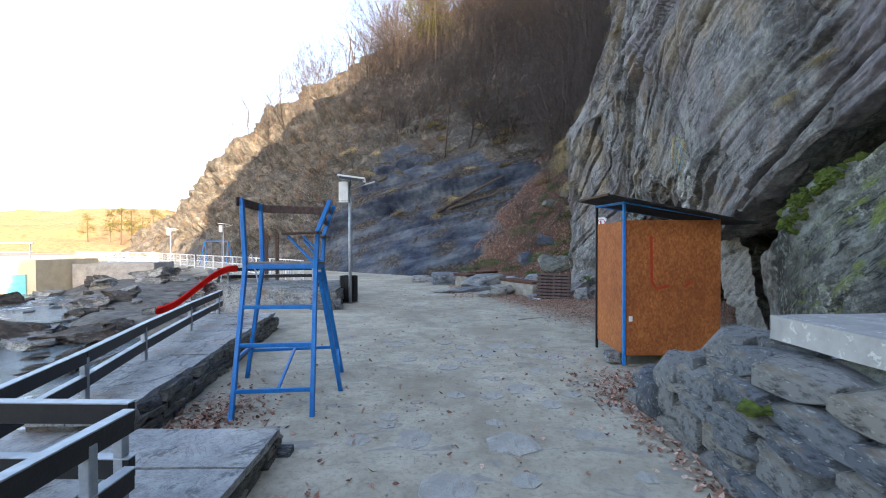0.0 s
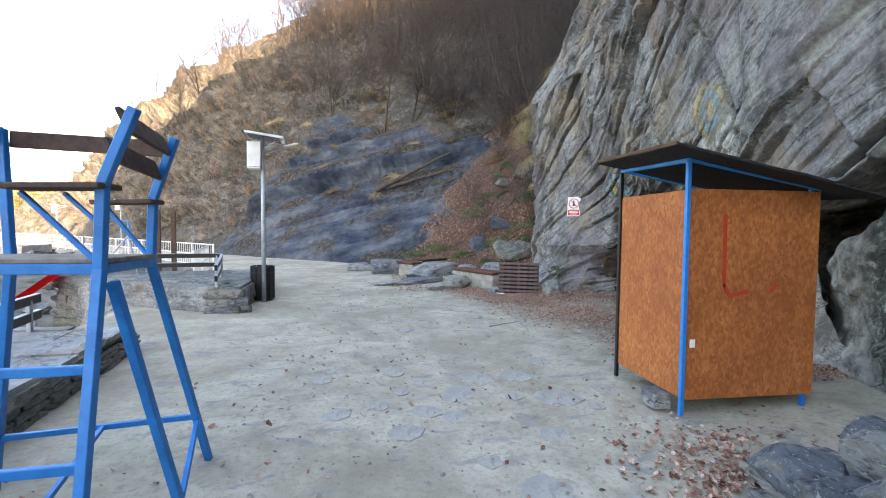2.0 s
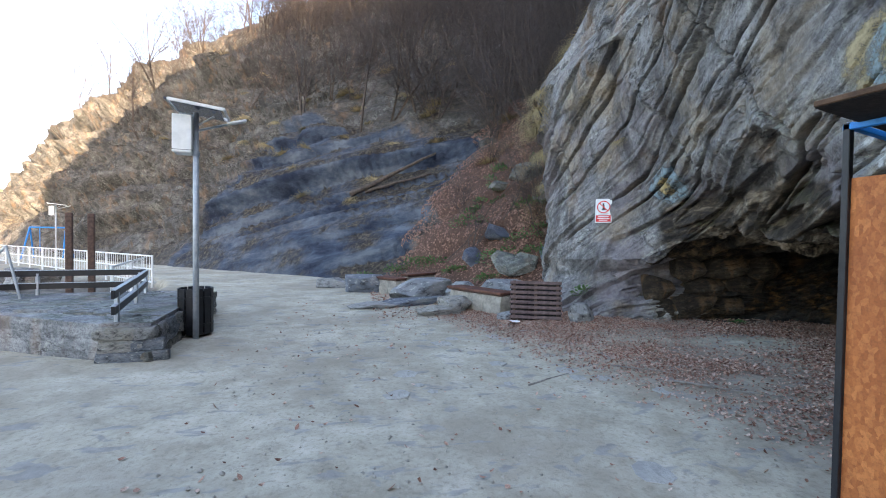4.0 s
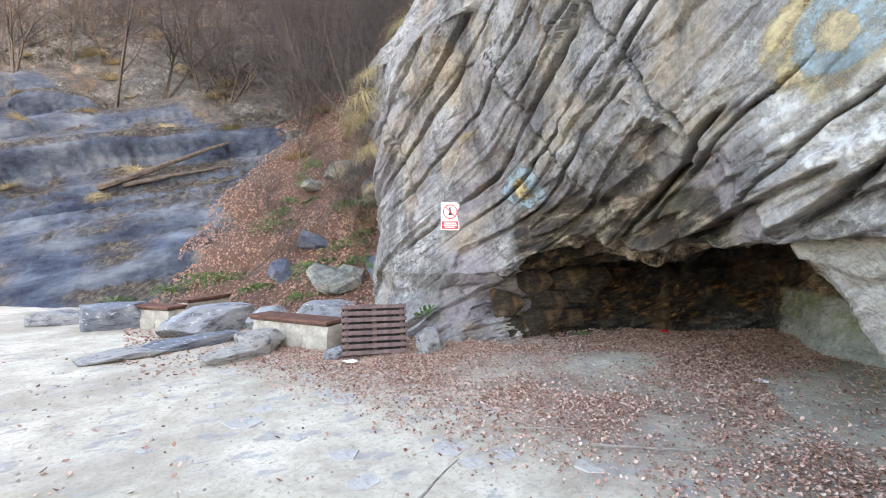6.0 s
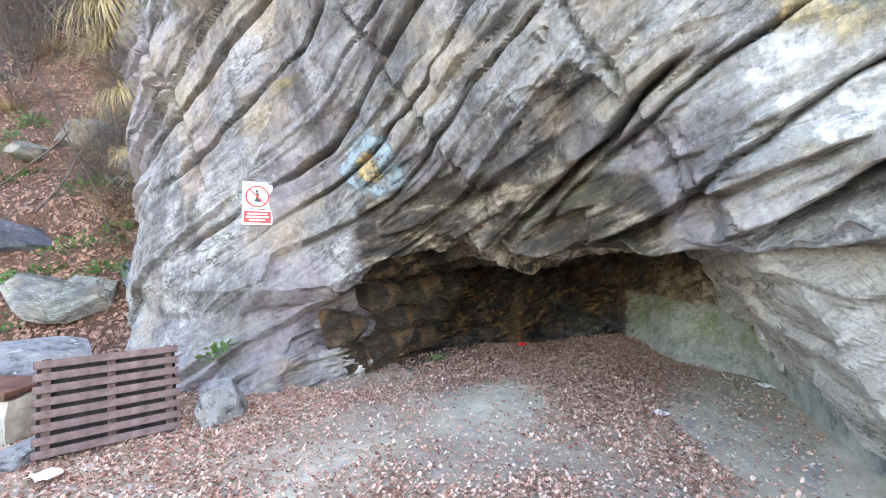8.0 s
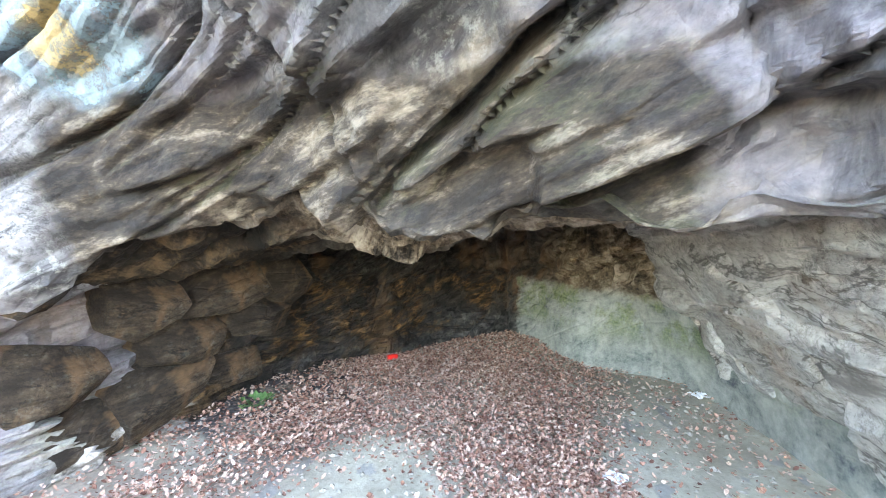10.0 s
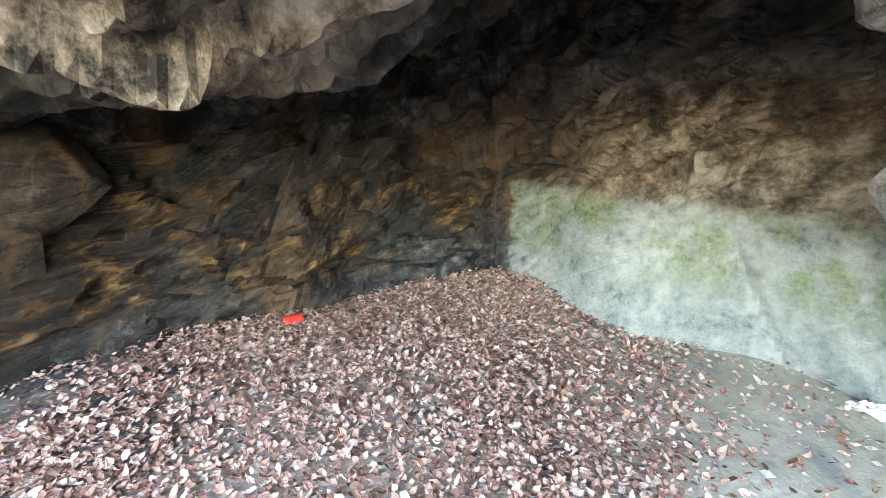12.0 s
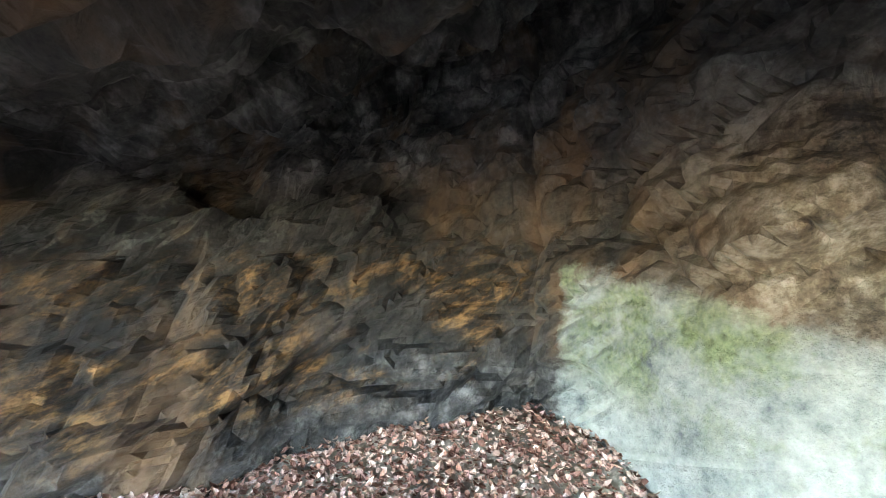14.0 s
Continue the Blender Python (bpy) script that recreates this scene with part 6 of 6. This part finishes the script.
def cave_spot(r, n):
    x, y = r.uniform(5.0, 9.5, n), r.uniform(7.5, 12.2, n)
    # thickest in the middle and against the back, thin on the bare slab to the south
    side_k = step(y, 8.0 + 0.25 * (8.5 - x), 9.3) * (1 - 0.75 * step(y, 10.9, 11.7) * (1 - step(x, 7.4, 8.4)))
    dens = side_k * (0.25 + 0.75 * step(x, 5.4, 6.9)) * (0.5 + 0.5 * step(fbm(x * 1.1, y * 1.1, 0 * x, 3, 19), -0.25, 0.2)) + 0.05
    bare = np.exp(-(((x - 5.6) ** 2 / 0.7 + (y - 10.3) ** 2 / 0.35) ** 2))
    k = (r.uniform(0, 1, n) < dens * (1 - 0.96 * bare)) & (x < 9.4 - 0.5 * np.abs(y - 9.4))
    return x[k], y[k]


def apron_spot(r, n):
    x, y = r.uniform(1.4, 6.4, n), r.uniform(6.2, 14.6, n)
    d = step(x + 0.30 * (y - 9), 2.2, 4.4) * (0.18 + 0.82 * step(fbm(x * 0.8, y * 0.8, 0 * x, 4, 29), -0.35, 0.05))
    bare = np.exp(-(((x - 5.6) ** 2 / 0.7 + (y - 10.3) ** 2 / 0.35) ** 2))
    k = (r.uniform(0, 1, n) < d * (1 - 0.96 * bare)) & (x < 5.0 + 1.4 * step(y, 8, 9) * (1 - step(y, 11.2, 12)))
    return x[k], y[k]


def edge_spot(r, n):
    m = n // 4
    x = np.concatenate([r.normal(1.86, 0.10, m), r.normal(-2.2, 0.25, m), r.normal(2.3, 0.35, m), r.uniform(-2, 3.5, m)])
    y = np.concatenate([r.uniform(1.5, 5.0, m), r.normal(4.0, 0.5, m), r.normal(5.0, 0.3, m), r.uniform(1, 16, m)])
    k = (r.uniform(0, 1, len(x)) < 0.75) & (x > -2.6)
    return x[k], y[k]


def gully_spot(r, n):
    x, y = r.uniform(0.2, 4.6, n), r.uniform(13.2, 17.5, n)
    k = r.uniform(0, 1, n) < 0.15 + 0.85 * step(fbm(x * 0.9, y * 0.9, 0 * x, 3, 39), -0.2, 0.2) * step(x + (y - 13), 3.0, 5.0)
    return x[k], y[k]


scatter("cave_leaves", 115000, cave_spot, (0.018, 0.046), 0.03, "thick brown dead leaves on the cave floor", 1)
scatter("apron_leaves", 135000, apron_spot, (0.014, 0.042), 0.012, "brown dead leaves strewn along the cliff", 2)
scatter("path_leaves", 5200, edge_spot, (0.025, 0.06), 0.01, "brown dead leaves along the path edges", 3)
def slope_leaves():
    """Leaf fall caught on the slope above the benches."""
    r = np.random.RandomState(9)
    n = 26000
    ii, jj = r.uniform(0, np.searchsorted(s_hill, 13.0), n), r.uniform(0, np.searchsorted(d_line, 9.0), n)
    i, j = ii.astype(int), jj.astype(int)
    a, b = ii - i, jj - j
    P = [A[i, j] * (1 - a) * (1 - b) + A[i + 1, j] * a * (1 - b) + A[i, j + 1] * (1 - a) * b + A[i + 1, j + 1] * a * b for A in (hx, hy, hz)]
    c = np.stack([P[0], P[1], P[2] + 0.03], -1)
    t1 = np.stack([A[i + 1, j] - A[i, j] for A in (hx, hy, hz)], -1)
    t2 = np.stack([A[i, j + 1] - A[i, j] for A in (hx, hy, hz)], -1)
    t1 /= np.linalg.norm(t1, axis=1, keepdims=True)
    t2 /= np.linalg.norm(t2, axis=1, keepdims=True)
    w = r.uniform(0, math.tau, n)[:, None]
    L = r.uniform(0.025, 0.065, n)[:, None]
    u, v = (t1 * np.cos(w) + t2 * np.sin(w)) * L, (t2 * np.cos(w) - t1 * np.sin(w)) * L * 0.6
    up = np.zeros_like(c)
    up[:, 2:] = L * r.uniform(0, 0.8, (n, 1))
    V4 = np.stack([c - u, c + v + up, c + u, c - v + up * 0.5], 1).reshape(-1, 3)
    k = np.arange(n)[:, None] * 4
    me = bpy.data.meshes.new("slope_leaves")
    me.from_pydata(V4.tolist(), [], np.concatenate([k + np.array([0, 1, 2]), k + np.array([0, 2, 3])]).tolist())
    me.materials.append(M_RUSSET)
    tagged(new("slope_leaves", me), "brown dead leaves caught on the slope", "leaves", kind="stuff")


slope_leaves()
scatter("gully_leaves", 12000, gully_spot, (0.03, 0.07), 0.015, "brown dead leaves round benches and boulders", 4)


def pebbles(name, n, area, size, label, seed):
    """Small loose stones, past counting."""
    r = np.random.RandomState(seed)
    x, y = r.uniform(area[0], area[1], n), r.uniform(area[2], area[3], n)
    keep = fbm(x * 0.7, y * 0.7, 0 * x, 3, seed) > r.uniform(-0.6, 0.5, n)
    x, y = x[keep], y[keep]
    n = len(x)
    L = r.uniform(*size, n) * r.uniform(0.4, 1, n)
    z = ground_z(x, y) + 0.25 * L
    c = np.stack([x, y, z], -1)[:, None, :]
    base = np.array([[1, 0, 0], [0.2, 0.8, 0], [-0.9, 0.3, 0], [-0.2, -0.8, 0.05], [0.1, 0.1, 0.55], [0, 0, -0.5]])
    P = base[None] * L[:, None, None] * r.uniform(0.7, 1.2, (n, 6, 3))
    a = r.uniform(0, math.tau, n)
    ca, sa = np.cos(a)[:, None], np.sin(a)[:, None]
    P = np.stack([P[..., 0] * ca - P[..., 1] * sa, P[..., 0] * sa + P[..., 1] * ca, P[..., 2]], -1) + c
    b = np.arange(n)[:, None] * 6
    tri = np.concatenate([b + np.array(t) for t in ((0, 1, 4), (1, 2, 4), (2, 3, 4), (3, 0, 4), (1, 0, 5), (2, 1, 5), (3, 2, 5), (0, 3, 5))], 0)
    me = bpy.data.meshes.new(name)
    me.from_pydata(P.reshape(-1, 3).tolist(), [], tri.tolist())
    me.materials.append(M_PALESTONE)
    tagged(new(name, me), label, "gravel", kind="stuff")


pebbles("path_gravel", 5200, (-1.6, 4.5, 0.5, 14.5), (0.006, 0.028), "small loose stones on the trodden path", 5)
pebbles("cave_gravel", 2600, (4.5, 8.4, 7.7, 12.0), (0.008, 0.04), "small loose stones on the cave floor", 6)


# ---- sticks, litter ----
def stick(a, b, r, label, bends=5, seed=1, mat=None):
    q = random.Random(seed)
    a, b = Vector(a), Vector(b)
    pts = [a.lerp(b, i / bends) + Vector((q.uniform(-1, 1), q.uniform(-1, 1), q.uniform(-0.3, 0.3))) * (b - a).length * 0.025 for i in range(bends + 1)]
    bm, rings = bmesh.new(), []
    d = (b - a).normalized()
    u = d.orthogonal().normalized()
    v = d.cross(u)
    for i, p in enumerate(pts):
        w = r * (1 - 0.6 * i / bends)
        rings.append([bm.verts.new(p + (u * math.cos(k * math.tau / 6) + v * math.sin(k * math.tau / 6)) * w) for k in range(6)])
    for r0, r1 in zip(rings, rings[1:]):
        for k in range(6):
            bm.faces.new((r0[k], r0[(k + 1) % 6], r1[(k + 1) % 6], r1[k]))
    bm.faces.new(rings[0][::-1]), bm.faces.new(rings[-1])
    return tagged(part("branch", bm, mat or M_GREYWOOD), label, "branch", "fallen branches")


stick((3.2, 9.0, -0.02), (3.9, 8.3, 0.0), 0.012, "thin pale dead branch lying on the path", 5, 2)
stick((2.9, 9.7, -0.03), (3.4, 9.2, -0.01), 0.009, "thin pale dead branch lying on the path", 5, 3)
stick((1.6, 9.2, -0.05), (2.2, 9.5, -0.04), 0.012, "thin pale dead branch lying on the path", 4, 5)
stick((6.0, 11.3, 0.02), (6.9, 11.0, 0.02), 0.010, "thin pale dead branch on the cave floor", 5, 7)
stick((-0.4, 26.2, 3.6), (3.6, 25.4, 5.6), 0.13, "thick dead log lying across the slope", 6, 9, M_BARK)
stick((0.3, 26.0, 3.7), (3.2, 24.6, 4.5), 0.09, "thick dead log lying across the slope", 6, 10, M_BARK)
for i, (a, b) in enumerate((((4.2, 17.6, 2.1), (6.0, 18.2, 4.6)), ((2.6, 17.6, 0.9), (4.4, 18.6, 2.6)), ((4.4, 17.0, 3.4), (3.4, 18.8, 1.4)), ((5.2, 17.0, 1.6), (4.2, 17.4, 4.4)))):
    stick(a, b, 0.018, "long grey dead branch fallen down the gully", 7, 20 + i, M_BARK)


def scrap(at, r, mat, label, category, seed):
    bm = bmesh.new()
    bmesh.ops.create_grid(bm, x_segments=6, y_segments=6, size=r)
    for v in bm.verts:
        v.co.z = abs(noise.noise(v.co * 22 + Vector((seed, 0, 0)))) * r * 0.7
        v.co.x += noise.noise(v.co * 15 + Vector((0, seed, 0))) * r * 0.4
    bmesh.ops.solidify(bm, geom=bm.faces[:], thickness=0.002)
    ob = part("litter", bm, mat)
    ob.matrix_world = at
    return tagged(ob, label, category, "litter")


scrap(pose(7.72, 7.72, 0.02, 0, 0, 20), 0.07, M_PAPER, "crumpled white paper on the cave floor", "litter", 1)
scrap(pose(6.15, 8.75, 0.02, 0, 0, 50), 0.06, M_PAPER, "crumpled white paper on the cave floor", "litter", 2)
scrap(pose(2.72, 12.55, -0.03, 0, 0, 10), 0.08, M_PAPER, "torn pale paper below the bench", "litter", 3)


def drink_can():
    k = thing("can", pose(8.16, 10.85, 0.05, 90, 0, 40), "crushed red drinks can among dead leaves", "can")
    body = bmesh.new()
    bmesh.ops.create_cone(body, cap_ends=True, segments=16, radius1=0.033, radius2=0.033, depth=0.115)
    bmesh.ops.subdivide_edges(body, edges=[e for e in body.edges if abs(e.verts[0].co.z - e.verts[1].co.z) > 0.05], cuts=5)
    for v in body.verts:
        v.co += noise.noise_vector(v.co * 30) * 0.006
    part("body", body, M_RED, k)
    part("lid", rod((0, 0, 0.058), (0, 0, 0.062), 0.028, 0.026, 16), M_PALESTEEL, k, "bare metal lid")


drink_can()


# ---- across the river and along the promenade ----
def slide():
    k = thing("slide", pose(-6.6, 12.8, -0.9), "bright red plastic slide down to the river", "slide")
    path = []
    for i in range(25):
        t0 = i / 24
        x = -6.25 - 1.75 * t0
        z = 0.78 - 1.12 * step(np.array(t0), 0.05, 1.0) + 0.0
        path.append(Vector((x, 13.2 - 1.1 * t0, float(z))) - Vector((-6.6, 12.8, -0.9)))
    bm = bmesh.new()
    prof = [(-0.27, 0.16), (-0.25, 0.02), (-0.15, -0.02), (0.15, -0.02), (0.25, 0.02), (0.27, 0.16)]
    across = Vector((0.48, -0.87, 0))
    rows = [[bm.verts.new(p + across * a + Vector((0, 0, b))) for a, b in prof] for p in path]
    for r0, r1 in zip(rows, rows[1:]):
        for i in range(5):
            bm.faces.new((r0[i], r0[i + 1], r1[i + 1], r1[i]))
    bmesh.ops.solidify(bm, geom=bm.faces[:], thickness=0.025)
    part("chute", bm, M_RED, k, smooth=True)
    for f in (3, 14):
        p = path[f]
        part("leg", rod((p.x, p.y, -0.3), p - Vector((0, 0, 0.03)), 0.025), M_PALESTEEL, k, "pale steel leg")
    part("handrail", joined(rod(path[0] + Vector((0.3, 0.3, 0.5)), path[0] + Vector((0, 0.25, 0.1)), 0.02), rod(path[0] + Vector((0.3, 0.3, 0.5)), path[0] + Vector((0.5, 0.3, -0.4)), 0.02)), M_PALESTEEL, k, "pale steel handrail")


slide()


def mesh_fence(pts, label):
    k = thing("fence", Matrix.Translation((*pts[0], -0.2)), label, "fence", "promenade fences")
    o = Vector((*pts[0], -0.2))
    for a, b in zip(pts, pts[1:]):
        a, b = Vector((*a, -0.2)) - o, Vector((*b, -0.2)) - o
        L = (b - a).length
        n = max(1, round(L / 2.0))
        for i in range(n):
            p = a.lerp(b, i / n)
            part("post", rod(p, p + Vector((0, 0, 1.05)), 0.035, 0.035, 8), M_WHITE, k)
        for z in (1.02, 0.60, 0.18):
            part("rail", rod(a + Vector((0, 0, z)), b + Vector((0, 0, z)), 0.025, 0.025, 8), M_WHITE, k)
        bars = joined(*[rod(a.lerp(b, i / int(L * 5)) + Vector((0, 0, 0.18)), a.lerp(b, i / int(L * 5)) + Vector((0, 0, 1.02)), 0.008, 0.008, 4) for i in range(int(L * 5))])
        tagged(part("bar_panel", bars, M_WHITE, k, "thin upright bars"), kind="stuff")


mesh_fence([(-5.2, 15.2), (-6.4, 19.5)], "pale steel fence at the end of the terrace")
mesh_fence([(-6.6, 20.5), (-12, 26.2), (-18.5, 32.6)], "pale steel fence along the promenade")
mesh_fence([(-19, 33.2), (-30, 44.2), (-44, 52)], "pale steel fence along the far promenade")


def post_pair():
    for x, y in ((-6.75, 16.6), (-6.45, 16.9)):
        ob = part("wooden_post", box(0.13, 0.13, 2.3, bevel=0.012), M_OLDWOOD)
        ob.matrix_world = pose(x, y, 0.85, 0, 0, 15)
        tagged(ob, "tall dark wooden post at the end of the terrace", "post", "wooden posts")


post_pair()


def play_frame():
    k = thing("play_frame", pose(-19.6, 37.6, -0.2), "blue steel swing frame on the far promenade", "swing")
    for x in (-1.0, 1.0):
        for y in (-0.6, 0.6):
            part("leg", rod((x * 1.15, y, 0), (x, 0, 2.1), 0.045, 0.045, 8), M_BLUE, k)
    part("top_bar", rod((-1.0, 0, 2.1), (1.0, 0, 2.1), 0.045, 0.045, 8), M_BLUE, k)
    for x in (-0.45, 0.45):
        part("hanger", rod((x, 0, 0.55), (x, 0, 2.1), 0.02, 0.02, 6), M_BLUE, k)
        part("seat", box(0.45, 0.2, 0.04, (x, 0, 0.55)), M_OLDWOOD, k, "dark wooden swing seat")


play_frame()

weir = thing("weir_building", pose(-28, 26, -1.2), "low sunlit rendered river wall with a pale railing", "building")
inv = weir.matrix_world.inverted()
prism([(-22.5, 24), (-22.2, 28), (-40, 30), (-40, 24)], -1.8, 0.75, M_YELLOWCONC, "wall", weir, "sunlit cream rendered wall", 0.02, 8).matrix_local = inv
prism([(-22.2, 26), (-18.3, 27.5), (-18.6, 30), (-22.2, 29)], -1.6, 0.45, M_CONC, "side_wall", weir, "grey concrete side wall", 0.02, 6).matrix_local = inv
for x in (-38, -35, -32, -29, -26, -23):
    part("post", rod((x + 28, -1.8, 1.9), (x + 28, -1.8, 2.9), 0.04, 0.04, 8), M_WHITE, weir)
for z in (2.4, 2.9):
    part("rail", rod((-10.5, -1.8, z), (5.2, -1.8, z), 0.035, 0.035, 8), M_WHITE, weir)
for x in (-21.4, -20.2):
    part("slot", box(0.7, 0.05, 0.12, (x + 28, 0.25 + 0.38 * (x + 22), 1.45), pose(0, 0, 0, 0, 0, 21)), M_BLACK, weir, "dark drain slot")
part("gate", box(1.2, 0.06, 1.1, (4.4, -2.05, 0.6)), plain("sluice_blue", (0.10, 0.45, 0.50), (0.2, 0.6, 0.62), 4, 0.5), weir, "pale blue sluice gate")

rng = random.Random(21)
BOULDERS = []
for i in range(6):
    b = lump(1, 1, 1, 50 + i, 6, 0.6)
    me = bpy.data.meshes.new("boulder")
    b.to_mesh(me)
    b.free()
    me.materials.append(M_STONE if i % 2 else M_HILL)
    BOULDERS.append(me)
n_ = 0
while n_ < 150:
    y = rng.uniform(8, 34)
    x = rng.uniform(-1.25 * y - 4, -0.42 * y)
    if x > float(edge_x(np.array(y))) - 0.7 or x < -32 or (-9.2 < x < -5.5 and 11 < y < 14.5):
        continue
    s = rng.uniform(0.25, 0.9) * (1 + 0.7 * (rng.random() < 0.15))
    z = float(ground_z(np.array(x), np.array(y)))
    ob = new("boulder", rng.choice(BOULDERS))
    ob.matrix_world = pose(x, y, max(z, -1.25) + 0.1 * s, rng.uniform(-15, 15), rng.uniform(-15, 15), rng.uniform(0, 360)) @ Matrix.Diagonal((s * 1.4, s, s * 0.6, 1))
    tagged(ob, "grey river boulder beside the shallow water", "boulder", "river boulders")
    n_ += 1


# ---- slate flags set in the path, last ----
def on_path(x, y, r):
    return -1.1 + 0.0 * y < x - r and x + r < 1.75 + 0.25 * max(0, y - 4)


flagstones(ground, (-1.2, 2.2, 0.6, 7.5), None, random.Random(31), 46, on_path, 0.03, (0.18, 0.5))
flagstones(ground, (0.2, 3.4, 8.5, 13.5), None, random.Random(33), 34, lambda x, y, r: True, 0.03, (0.12, 0.34))
